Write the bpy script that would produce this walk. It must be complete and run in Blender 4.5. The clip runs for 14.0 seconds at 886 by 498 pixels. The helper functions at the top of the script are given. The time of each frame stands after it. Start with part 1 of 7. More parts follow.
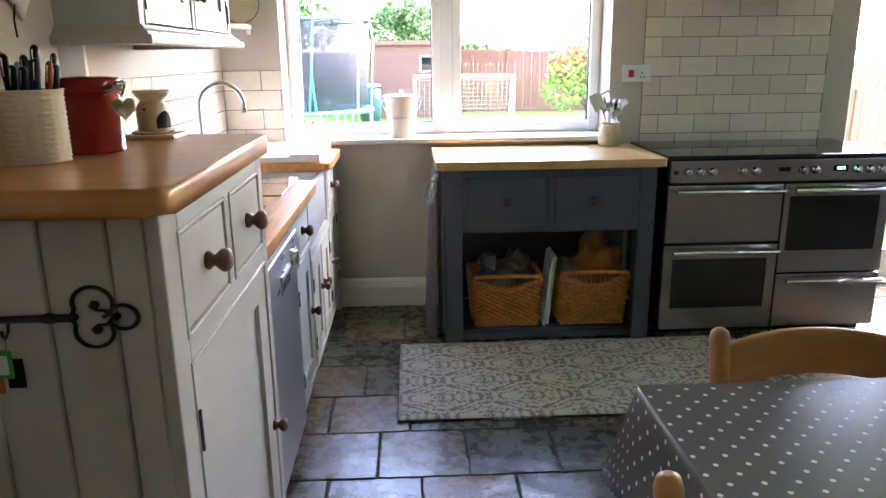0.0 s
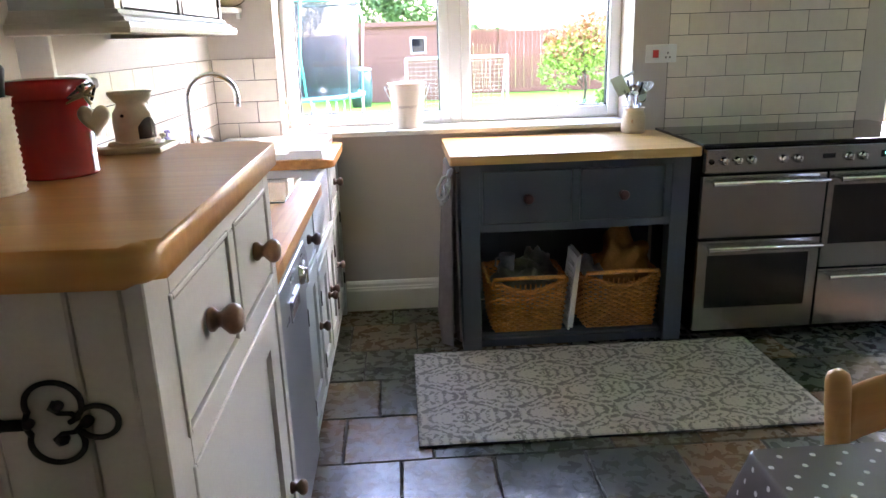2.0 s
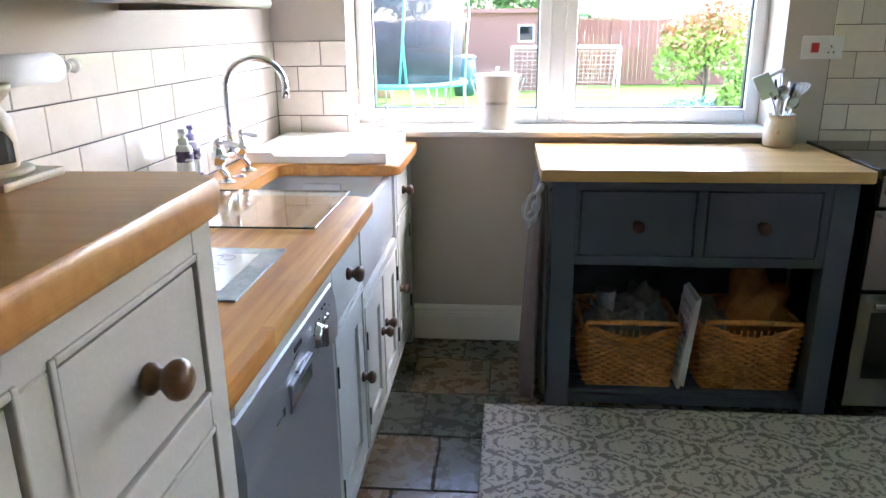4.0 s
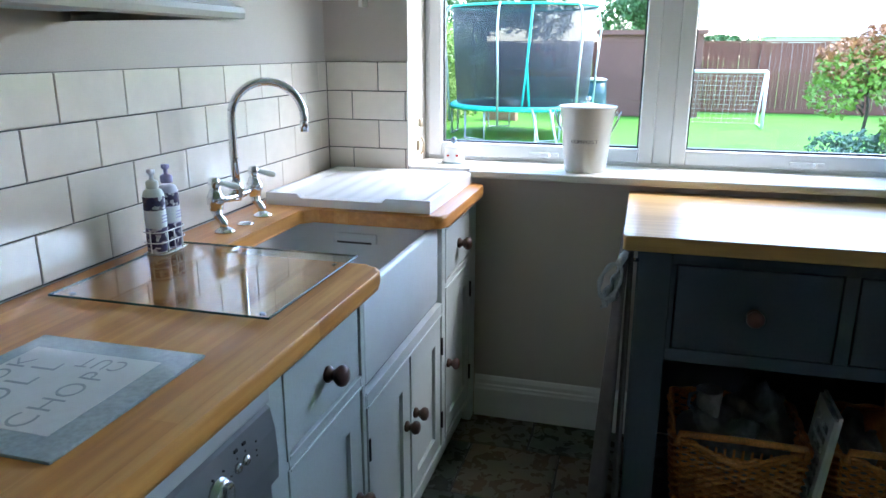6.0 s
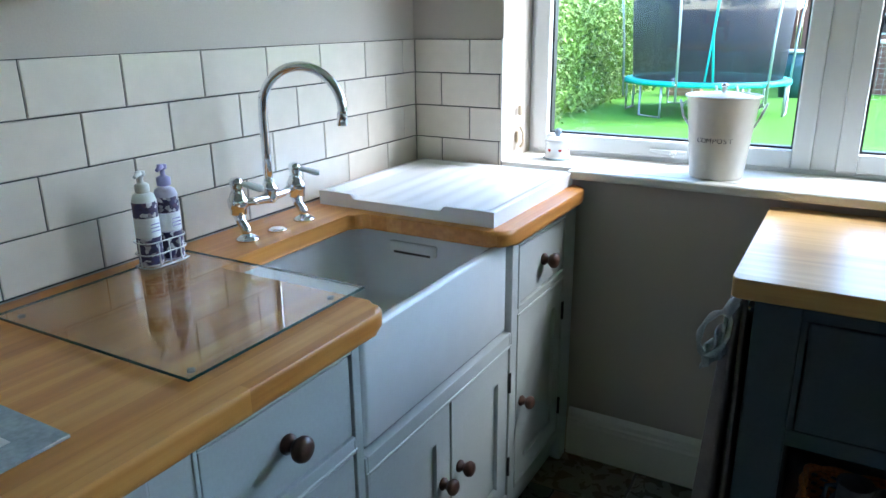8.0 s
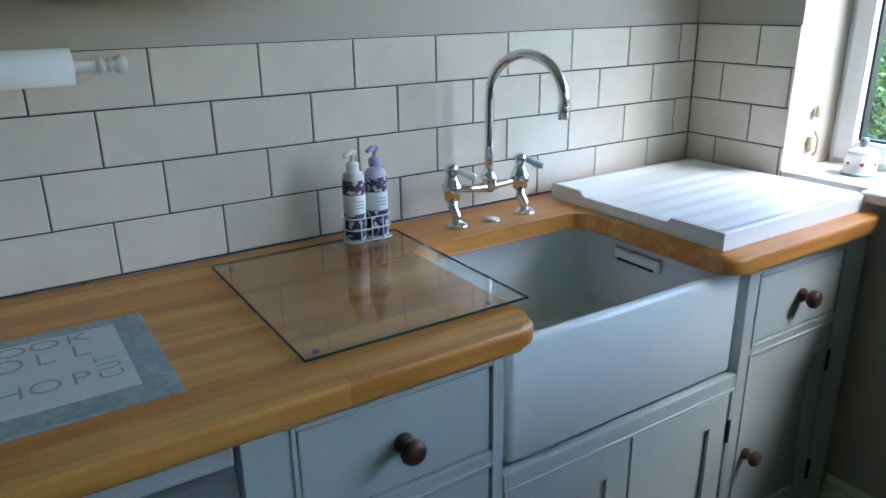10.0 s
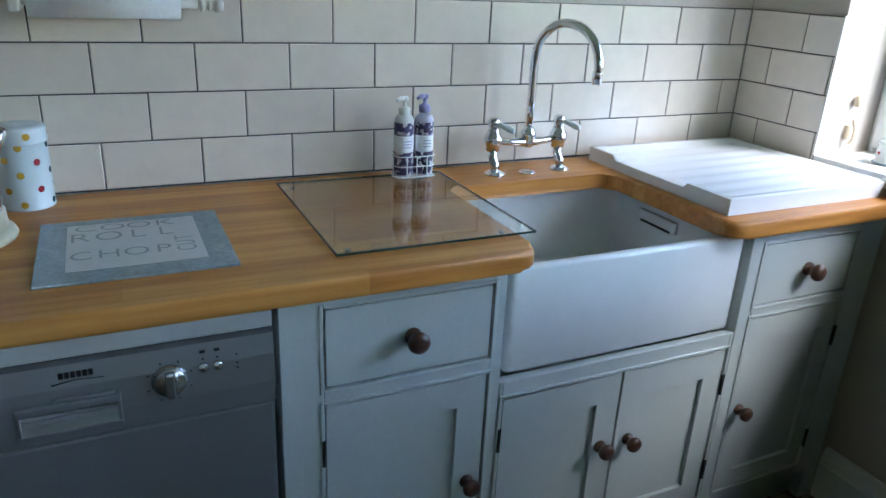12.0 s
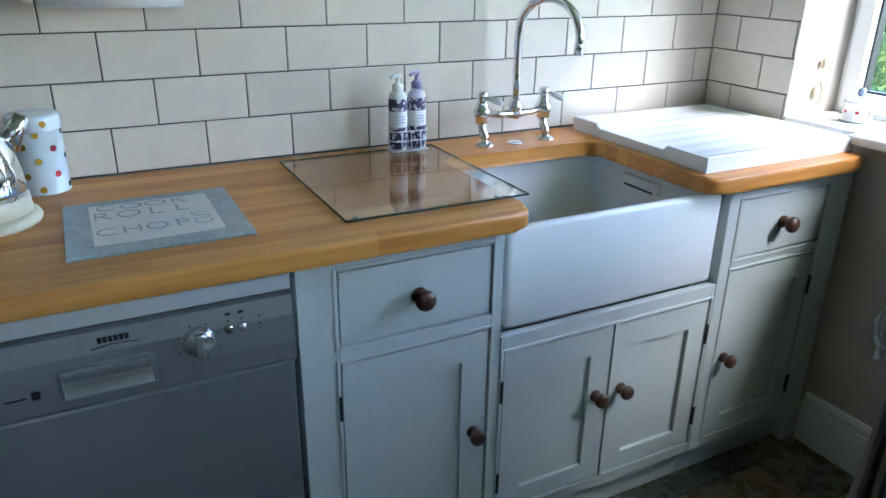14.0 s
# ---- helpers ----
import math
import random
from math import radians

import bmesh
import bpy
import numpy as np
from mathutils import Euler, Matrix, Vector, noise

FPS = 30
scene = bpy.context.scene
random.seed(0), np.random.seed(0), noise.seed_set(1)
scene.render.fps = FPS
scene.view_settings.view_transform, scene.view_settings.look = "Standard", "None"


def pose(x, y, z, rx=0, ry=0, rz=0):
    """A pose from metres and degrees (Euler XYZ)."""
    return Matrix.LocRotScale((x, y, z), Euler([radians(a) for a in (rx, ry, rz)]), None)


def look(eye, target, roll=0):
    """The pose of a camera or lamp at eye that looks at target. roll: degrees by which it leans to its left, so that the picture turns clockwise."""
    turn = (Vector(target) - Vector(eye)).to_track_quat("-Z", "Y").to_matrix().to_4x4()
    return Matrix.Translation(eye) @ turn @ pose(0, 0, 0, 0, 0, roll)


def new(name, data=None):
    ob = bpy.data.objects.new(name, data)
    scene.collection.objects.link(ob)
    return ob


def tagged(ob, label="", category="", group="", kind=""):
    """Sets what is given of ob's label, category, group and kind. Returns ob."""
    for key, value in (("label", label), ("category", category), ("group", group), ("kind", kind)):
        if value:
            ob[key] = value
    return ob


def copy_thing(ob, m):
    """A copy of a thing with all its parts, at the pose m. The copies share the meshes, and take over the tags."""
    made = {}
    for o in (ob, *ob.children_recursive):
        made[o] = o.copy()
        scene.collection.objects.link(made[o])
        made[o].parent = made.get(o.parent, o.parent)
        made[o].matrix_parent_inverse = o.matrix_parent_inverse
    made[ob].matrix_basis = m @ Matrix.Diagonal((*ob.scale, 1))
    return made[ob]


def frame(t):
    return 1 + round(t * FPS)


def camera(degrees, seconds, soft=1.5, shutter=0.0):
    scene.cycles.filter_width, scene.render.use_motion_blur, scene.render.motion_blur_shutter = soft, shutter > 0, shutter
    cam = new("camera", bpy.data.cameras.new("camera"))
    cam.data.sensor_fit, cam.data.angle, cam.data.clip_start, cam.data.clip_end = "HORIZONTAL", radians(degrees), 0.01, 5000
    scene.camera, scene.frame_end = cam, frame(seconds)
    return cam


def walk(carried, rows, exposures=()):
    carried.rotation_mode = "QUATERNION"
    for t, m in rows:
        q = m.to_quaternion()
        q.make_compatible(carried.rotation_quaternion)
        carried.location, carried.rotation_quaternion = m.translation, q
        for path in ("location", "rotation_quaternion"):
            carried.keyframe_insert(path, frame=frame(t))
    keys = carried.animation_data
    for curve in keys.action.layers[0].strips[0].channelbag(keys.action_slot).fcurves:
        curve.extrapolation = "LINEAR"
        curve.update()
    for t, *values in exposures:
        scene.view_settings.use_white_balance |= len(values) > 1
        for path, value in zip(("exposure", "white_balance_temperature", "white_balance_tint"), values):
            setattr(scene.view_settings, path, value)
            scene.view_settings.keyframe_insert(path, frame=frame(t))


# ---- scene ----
cam = camera(63.3, 14.0)
PATH = [
    (0, (0.086, -0.139, 1.382), (0.167, 1.791, 0.865), -0.7),
    (0.5, (0.079, -0.102, 1.381), (0.154, 1.826, 0.855), -0.7),
    (1, (0.061, -0.026, 1.381), (0.127, 1.898, 0.84), -0.9),
    (1.5, (0.023, 0.074, 1.39), (0.092, 1.995, 0.837), -1.1),
    (2, (-0.007, 0.166, 1.393), (0.096, 2.081, 0.828), -1.8),
    (2.2, (-0.008, 0.195, 1.386), (0.101, 2.108, 0.814), -1.8),
    (4.3, (0.076, 0.855, 1.371), (-0.126, 2.756, 0.781), -0.4),
    (4.5, (0.073, 0.914, 1.372), (-0.142, 2.825, 0.825), -0.3),
    (5, (0.112, 1.036, 1.362), (-0.147, 2.948, 0.836), -0.7),
    (5.5, (0.175, 1.189, 1.374), (-0.204, 3.084, 0.86), -0.4),
    (6, (0.223, 1.327, 1.367), (-0.289, 3.184, 0.83), 0.1),
    (6.5, (0.209, 1.476, 1.381), (-0.404, 3.292, 0.81), 0.1),
    (7, (0.223, 1.588, 1.381), (-0.5, 3.364, 0.814), -0.9),
    (7.2, (0.247, 1.63, 1.377), (-0.513, 3.391, 0.811), -1.1),
    (9.3, (0.46, 1.969, 1.4), (-0.881, 3.277, 0.698), 0.1),
    (9.5, (0.46, 1.99, 1.404), (-0.944, 3.23, 0.704), -0.2),
    (10, (0.493, 2.046, 1.398), (-1.098, 3.063, 0.739), -0.8),
    (10.5, (0.584, 2.105, 1.389), (-1.143, 2.878, 0.742), 0.3),
    (11, (0.67, 2.118, 1.393), (-1.107, 2.751, 0.73), 2.0),
    (11.5, (0.708, 2.086, 1.389), (-1.02, 2.812, 0.691), 4.3),
    (12, (0.743, 2.029, 1.386), (-0.936, 2.842, 0.664), 2.8),
    (12.5, (0.772, 1.984, 1.376), (-0.896, 2.801, 0.634), 2.1),
    (13, (0.798, 1.972, 1.378), (-0.859, 2.792, 0.616), 1.6),
    (13.5, (0.812, 1.964, 1.378), (-0.834, 2.803, 0.613), 1.3),
    (14, (0.82, 1.952, 1.376), (-0.825, 2.803, 0.622), 0.8),
]
walk(cam, [(t, look(eye, target, roll)) for t, eye, target, roll in PATH],
     [(0.0, 5.18, 6850, 28), (2.2, 5.18, 6850, 28), (4.5, 4.92, 6250, 18), (5.0, 4.6, 6000, 12), (5.5, 4.12, 5800, 10), (7.0, 3.8, 5600, 7), (9.5, 3.5, 5650, 5), (10.5, 3.42, 5650, 6), (11.5, 3.46, 5650, 7), (12.5, 3.72, 5600, 7), (14.0, 3.98, 5650, 8)])

# END

# ---- light ----
world = bpy.data.worlds.new("sky")
scene.world = world
world.use_nodes = True
_nt = world.node_tree
_sky = _nt.nodes.new("ShaderNodeTexSky")
_sky.sky_type, _sky.sun_disc = "NISHITA", False
_sky.sun_elevation, _sky.sun_rotation = radians(48), radians(60)
_sky.dust_density, _sky.air_density, _sky.ozone_density = 1.0, 1.0, 1.0
_bg = _nt.nodes["Background"]
_bg.inputs["Strength"].default_value = 0.15
_nt.links.new(_sky.outputs[0], _bg.inputs[0])
sun = new("sun", bpy.data.lights.new("sun", "SUN"))
sun.data.energy, sun.data.angle, sun.data.color = 0.6, radians(30), (1.0, 0.95, 0.88)
sun.matrix_world = look((6, 3.5, 8), (0, 0, 0))


# ---- materials ----
def mat(name, base, rough=0.5, metal=0.0, var=0.12, scale=6.0, fine=60.0, bump=0.05, stretch=(1, 1, 1), spec=0.5, rand=0.0, coat=0.0):
    m = bpy.data.materials.new(name)
    m.use_nodes = True
    t = m.node_tree
    b = t.nodes["Principled BSDF"]
    b.inputs["Roughness"].default_value = rough
    b.inputs["Metallic"].default_value = metal
    b.inputs["Specular IOR Level"].default_value = spec
    b.inputs["Coat Weight"].default_value = coat
    b.inputs["Coat Roughness"].default_value = 0.08
    co = t.nodes.new("ShaderNodeTexCoord")
    mp = t.nodes.new("ShaderNodeMapping")
    mp.inputs["Scale"].default_value = stretch
    info = t.nodes.new("ShaderNodeObjectInfo")
    off = t.nodes.new("ShaderNodeVectorMath")
    off.operation = "SCALE"
    off.inputs[0].default_value = (13.1, 7.7, 5.3)
    t.links.new(info.outputs["Random"], off.inputs["Scale"])
    t.links.new(off.outputs[0], mp.inputs["Location"])
    t.links.new(co.outputs["Object"], mp.inputs["Vector"])
    n1 = t.nodes.new("ShaderNodeTexNoise")
    n1.inputs["Scale"].default_value, n1.inputs["Detail"].default_value = scale, 3
    n2 = t.nodes.new("ShaderNodeTexNoise")
    n2.inputs["Scale"].default_value, n2.inputs["Detail"].default_value = fine, 4
    for n in (n1, n2):
        t.links.new(mp.outputs[0], n.inputs["Vector"])
    add = t.nodes.new("ShaderNodeMath")
    add.operation = "ADD"
    t.links.new(n1.outputs["Fac"], add.inputs[0])
    t.links.new(n2.outputs["Fac"], add.inputs[1])
    rmp = t.nodes.new("ShaderNodeMapRange")
    rmp.inputs["From Min"].default_value, rmp.inputs["From Max"].default_value = 0.6, 1.4
    rmp.inputs["To Min"].default_value, rmp.inputs["To Max"].default_value = 1 - var, 1 + var
    t.links.new(add.outputs[0], rmp.inputs["Value"])
    val = rmp.outputs[0]
    if rand:
        r2 = t.nodes.new("ShaderNodeMapRange")
        r2.inputs["To Min"].default_value, r2.inputs["To Max"].default_value = 1 - rand, 1 + rand
        t.links.new(info.outputs["Random"], r2.inputs["Value"])
        mul = t.nodes.new("ShaderNodeMath")
        mul.operation = "MULTIPLY"
        t.links.new(val, mul.inputs[0])
        t.links.new(r2.outputs[0], mul.inputs[1])
        val = mul.outputs[0]
    sc = t.nodes.new("ShaderNodeVectorMath")
    sc.operation = "SCALE"
    sc.inputs[0].default_value = base
    t.links.new(val, sc.inputs["Scale"])
    t.links.new(sc.outputs[0], b.inputs["Base Color"])
    if bump:
        bp = t.nodes.new("ShaderNodeBump")
        bp.inputs["Strength"].default_value, bp.inputs["Distance"].default_value = bump, 0.01
        t.links.new(n2.outputs["Fac"], bp.inputs["Height"])
        t.links.new(bp.outputs[0], b.inputs["Normal"])
    return m


def ramp_to(t, fac, stops, target):
    r = t.nodes.new("ShaderNodeValToRGB")
    e = r.color_ramp.elements
    while len(e) < len(stops):
        e.new(0.5)
    for el, (p, c) in zip(e, stops):
        el.position, el.color = p, (*c, 1)
    t.links.new(fac, r.inputs[0])
    t.links.new(r.outputs[0], target)
    return r


def wood(name, stops, axis, rough=0.35, stave=0.045, length=0.6, coat=0.15):
    """Wood in staves that run along axis ('X' or 'Y'), each of its own tone, with stretched grain."""
    m = bpy.data.materials.new(name)
    m.use_nodes = True
    t = m.node_tree
    b = t.nodes["Principled BSDF"]
    b.inputs["Roughness"].default_value = rough
    b.inputs["Coat Weight"].default_value = coat
    b.inputs["Coat Roughness"].default_value = 0.25
    co = t.nodes.new("ShaderNodeTexCoord")
    mp = t.nodes.new("ShaderNodeMapping")
    mp.inputs["Rotation"].default_value = (0, 0, 0 if axis == "X" else radians(90))
    t.links.new(co.outputs["Object"], mp.inputs[0])
    br = t.nodes.new("ShaderNodeTexBrick")
    br.offset, br.squash = 0.37, 1.0
    br.inputs["Scale"].default_value = 1.0
    br.inputs["Brick Width"].default_value, br.inputs["Row Height"].default_value = length, stave
    br.inputs["Mortar Size"].default_value = 0.0004
    br.inputs["Color1"].default_value, br.inputs["Color2"].default_value, br.inputs["Mortar"].default_value = (0, 0, 0, 1), (1, 1, 1, 1), (0.1, 0.1, 0.1, 1)
    t.links.new(mp.outputs[0], br.inputs["Vector"])
    mp2 = t.nodes.new("ShaderNodeMapping")
    mp2.inputs["Scale"].default_value = (2.5, 38, 38) if axis == "X" else (38, 2.5, 38)
    t.links.new(co.outputs["Object"], mp2.inputs[0])
    n = t.nodes.new("ShaderNodeTexNoise")
    n.inputs["Scale"].default_value, n.inputs["Detail"].default_value = 1.6, 5
    t.links.new(mp2.outputs[0], n.inputs["Vector"])
    mix = t.nodes.new("ShaderNodeMix")
    mix.data_type = "FLOAT"
    mix.inputs[0].default_value = 0.72
    bw = t.nodes.new("ShaderNodeRGBToBW")
    t.links.new(br.outputs["Color"], bw.inputs[0])
    t.links.new(bw.outputs[0], mix.inputs[2])
    t.links.new(n.outputs["Fac"], mix.inputs[3])
    ramp_to(t, mix.outputs[0], stops, b.inputs["Base Color"])
    bp = t.nodes.new("ShaderNodeBump")
    bp.inputs["Strength"].default_value, bp.inputs["Distance"].default_value = 0.08, 0.004
    t.links.new(n.outputs["Fac"], bp.inputs["Height"])
    t.links.new(bp.outputs[0], b.inputs["Normal"])
    return m


def glass(name, color=(1, 1, 1), rough=0.0, slant=4.6):
    """Clear pane: mostly see-through with a mirror sheen that grows at a slant."""
    m = bpy.data.materials.new(name)
    m.use_nodes = True
    t = m.node_tree
    t.nodes.remove(t.nodes["Principled BSDF"])
    tr = t.nodes.new("ShaderNodeBsdfTransparent")
    tr.inputs[0].default_value = (*color, 1)
    gl = t.nodes.new("ShaderNodeBsdfGlossy")
    gl.inputs["Roughness"].default_value = rough
    lw = t.nodes.new("ShaderNodeLayerWeight")
    lw.inputs[0].default_value = 0.5
    pw = t.nodes.new("ShaderNodeMath")
    pw.operation = "POWER"
    pw.inputs[1].default_value = slant
    t.links.new(lw.outputs["Facing"], pw.inputs[0])
    fr = t.nodes.new("ShaderNodeMapRange")
    fr.inputs["To Min"].default_value, fr.inputs["To Max"].default_value = 0.045, 0.9
    t.links.new(pw.outputs[0], fr.inputs["Value"])
    mx = t.nodes.new("ShaderNodeMixShader")
    t.links.new(fr.outputs[0], mx.inputs[0])
    t.links.new(tr.outputs[0], mx.inputs[1])
    t.links.new(gl.outputs[0], mx.inputs[2])
    t.links.new(mx.outputs[0], t.nodes["Material Output"].inputs[0])
    return m


def slate(name):
    m = mat(name, (1, 1, 1), rough=0.22, var=0.1, scale=5, fine=34, bump=0.0, spec=0.7)
    t = m.node_tree
    b = t.nodes["Principled BSDF"]
    info = [n for n in t.nodes if n.type == "OBJECT_INFO"][0]
    mp = [n for n in t.nodes if n.type == "MAPPING"][0]
    n = t.nodes.new("ShaderNodeTexNoise")
    n.inputs["Scale"].default_value, n.inputs["Detail"].default_value, n.inputs["Distortion"].default_value = 4.0, 2.5, 1.0
    t.links.new(mp.outputs[0], n.inputs["Vector"])
    a = t.nodes.new("ShaderNodeMath")
    a.operation = "MULTIPLY_ADD"
    a.inputs[1].default_value, a.inputs[2].default_value = 0.46, 0.07
    t.links.new(info.outputs["Random"], a.inputs[0])
    s = t.nodes.new("ShaderNodeMath")
    s.operation = "MULTIPLY_ADD"
    s.inputs[1].default_value = 0.55
    t.links.new(n.outputs["Fac"], s.inputs[0])
    t.links.new(a.outputs[0], s.inputs[2])
    ramp_to(t, s.outputs[0], [(0.22, (0.032, 0.046, 0.038)), (0.45, (0.066, 0.070, 0.050)), (0.68, (0.140, 0.104, 0.064)), (0.9, (0.215, 0.110, 0.052))], b.inputs["Base Color"])
    big = t.nodes.new("ShaderNodeTexNoise")
    big.inputs["Scale"].default_value, big.inputs["Detail"].default_value, big.inputs["Distortion"].default_value = 22, 3.5, 0.6
    mus = t.nodes.new("ShaderNodeTexVoronoi")
    mus.inputs["Scale"].default_value = 10
    for q in (big, mus):
        t.links.new(mp.outputs[0], q.inputs["Vector"])
    ad = t.nodes.new("ShaderNodeMath")
    ad.operation = "ADD"
    t.links.new(big.outputs["Fac"], ad.inputs[0])
    t.links.new(mus.outputs["Distance"], ad.inputs[1])
    bp = t.nodes.new("ShaderNodeBump")
    bp.inputs["Strength"].default_value, bp.inputs["Distance"].default_value = 0.30, 0.006
    t.links.new(ad.outputs[0], bp.inputs["Height"])
    t.links.new(bp.outputs[0], b.inputs["Normal"])
    rr = t.nodes.new("ShaderNodeMapRange")
    rr.inputs["To Min"].default_value, rr.inputs["To Max"].default_value = 0.14, 0.42
    t.links.new(big.outputs["Fac"], rr.inputs["Value"])
    t.links.new(rr.outputs[0], b.inputs["Roughness"])
    return m


def damask(name):
    """Two-tone woven rug: mirrored scroll motifs in rows."""
    m = bpy.data.materials.new(name)
    m.use_nodes = True
    t = m.node_tree
    b = t.nodes["Principled BSDF"]
    b.inputs["Roughness"].default_value = 0.95
    b.inputs["Specular IOR Level"].default_value = 0.1
    co = t.nodes.new("ShaderNodeTexCoord")
    sp = t.nodes.new("ShaderNodeSeparateXYZ")
    t.links.new(co.outputs["Object"], sp.inputs[0])

    def math_(op, a, bb=None):
        q = t.nodes.new("ShaderNodeMath")
        q.operation = op
        for i, v in enumerate((a, bb)):
            if v is None:
                continue
            if isinstance(v, (int, float)):
                q.inputs[i].default_value = v
            else:
                t.links.new(v, q.inputs[i])
        return q.outputs[0]
    PX, PY = 0.377, 0.33

    def motif(du, dv):
        """Local place in a staggered lattice, mirrored across the motif, and its teardrop radius."""
        u = math_("SUBTRACT", math_("MODULO", math_("ADD", sp.outputs["X"], 7.54 + du), PX), PX / 2)
        v = math_("ABSOLUTE", math_("SUBTRACT", math_("MODULO", math_("ADD", sp.outputs["Y"], 6.6 + dv), PY), PY / 2))
        taper = math_("ADD", math_("MULTIPLY", u, 3.4), 1.15)
        vv = math_("DIVIDE", v, math_("MAXIMUM", taper, 0.35))
        r = math_("SQRT", math_("ADD", math_("MULTIPLY", u, u), math_("MULTIPLY", math_("MULTIPLY", vv, vv), 1.5)))
        cb = t.nodes.new("ShaderNodeCombineXYZ")
        t.links.new(u, cb.inputs[0])
        t.links.new(v, cb.inputs[1])
        n = t.nodes.new("ShaderNodeTexNoise")
        n.inputs["Scale"].default_value, n.inputs["Detail"].default_value, n.inputs["Distortion"].default_value = 34, 2.0, 1.0
        t.links.new(cb.outputs[0], n.inputs["Vector"])
        return r, n.outputs["Fac"]
    r1, n1 = motif(0.05, 0.04)
    r2, n2 = motif(0.05 + PX / 2, 0.04 + PY / 2)
    near = math_("LESS_THAN", r1, r2)
    far = math_("SUBTRACT", 1.0, near)
    r = math_("MINIMUM", r1, r2)
    nn = math_("ADD", math_("MULTIPLY", n1, near), math_("MULTIPLY", n2, far))
    ring = math_("SINE", math_("ADD", math_("MULTIPLY", r, 165.0), math_("MULTIPLY", nn, 11.0)))
    ground = math_("MULTIPLY", math_("MAXIMUM", math_("SUBTRACT", r, 0.085), 0.0), 0.45)
    f = math_("SUBTRACT", math_("ADD", math_("MULTIPLY", ring, 0.045), math_("ADD", math_("MULTIPLY", nn, 0.62), 0.29)), ground)
    wv = t.nodes.new("ShaderNodeTexNoise")
    wv.inputs["Scale"].default_value = 420
    t.links.new(co.outputs["Object"], wv.inputs["Vector"])
    f = math_("ADD", f, math_("MULTIPLY", wv.outputs["Fac"], 0.16))
    ramp_to(t, f, [(0.63, (0.215, 0.195, 0.190)), (0.67, (0.50, 0.455, 0.43))], b.inputs["Base Color"])
    bp = t.nodes.new("ShaderNodeBump")
    bp.inputs["Strength"].default_value, bp.inputs["Distance"].default_value = 0.5, 0.003
    t.links.new(f, bp.inputs["Height"])
    t.links.new(bp.outputs[0], b.inputs["Normal"])
    return m


def dotted(name, base, dot, pitch, radius, rough):
    """A glossy oilcloth printed with dots in a staggered grid (by UV in metres)."""
    m = mat(name, base, rough=rough, var=0.1, scale=5, fine=300, bump=0.02, spec=0.8)
    t = m.node_tree
    b = t.nodes["Principled BSDF"]
    old = b.inputs["Base Color"].links[0].from_socket
    co = [n for n in t.nodes if n.type == "TEX_COORD"][0]
    mp = t.nodes.new("ShaderNodeMapping")
    mp.inputs["Rotation"].default_value = (0, 0, radians(45))
    mp.inputs["Scale"].default_value = (1 / pitch, 1 / pitch, 1)
    t.links.new(co.outputs["UV"], mp.inputs[0])
    fr = t.nodes.new("ShaderNodeVectorMath")
    fr.operation = "FRACTION"
    t.links.new(mp.outputs[0], fr.inputs[0])
    di = t.nodes.new("ShaderNodeVectorMath")
    di.operation = "DISTANCE"
    di.inputs[1].default_value = (0.5, 0.5, 0)
    t.links.new(fr.outputs[0], di.inputs[0])
    lt = t.nodes.new("ShaderNodeMath")
    lt.operation = "LESS_THAN"
    lt.inputs[1].default_value = radius / pitch
    t.links.new(di.outputs["Value"], lt.inputs[0])
    mx = t.nodes.new("ShaderNodeMix")
    mx.data_type = "RGBA"
    t.links.new(lt.outputs[0], mx.inputs[0])
    t.links.new(old, mx.inputs[6])
    mx.inputs[7].default_value = (*dot, 1)
    t.links.new(mx.outputs[2], b.inputs["Base Color"])
    return m


M_WALL = mat("wall_paint", (0.515, 0.458, 0.398), 0.85, var=0.035, scale=2, fine=220, bump=0.04, spec=0.2)
M_CEIL = mat("ceiling_paint", (0.8, 0.79, 0.76), 0.9, var=0.03, fine=150, bump=0.03, spec=0.2)
M_TALL = mat("warm_cabinet_paint", (0.535, 0.485, 0.428), 0.42, var=0.05, scale=4, fine=160, bump=0.03)
M_CAB = mat("cabinet_paint", (0.52, 0.555, 0.54), 0.42, var=0.05, scale=4, fine=160, bump=0.03)
M_TRIM = mat("trim_paint", (0.74, 0.72, 0.67), 0.4, var=0.04, scale=4, fine=120, bump=0.02)
M_UPVC = mat("white_plastic_frame", (0.82, 0.83, 0.83), 0.25, var=0.02, bump=0.0)
M_TILE = mat("cream_tile_glaze", (0.71, 0.635, 0.54), 0.08, var=0.05, scale=9, fine=26, bump=0.035, rand=0.07, spec=0.55)
M_GROUT = mat("dark_grout", (0.055, 0.053, 0.049), 0.9, var=0.15, fine=200, bump=0.1)
M_TOP = wood("oiled_oak_block", [(0.22, (0.43, 0.155, 0.024)), (0.5, (0.59, 0.248, 0.047)), (0.78, (0.73, 0.365, 0.092))], "Y", coat=0.05, rough=0.42)
M_TOPX = wood("oak_block_across", [(0.2, (0.42, 0.23, 0.075)), (0.5, (0.56, 0.325, 0.115)), (0.8, (0.67, 0.43, 0.17))], "X")
M_TOPD = wood("varnished_pine", [(0.2, (0.46, 0.185, 0.048)), (0.5, (0.57, 0.255, 0.072)), (0.8, (0.65, 0.32, 0.10))], "X", rough=0.33, stave=0.13, length=1.8, coat=0.3)
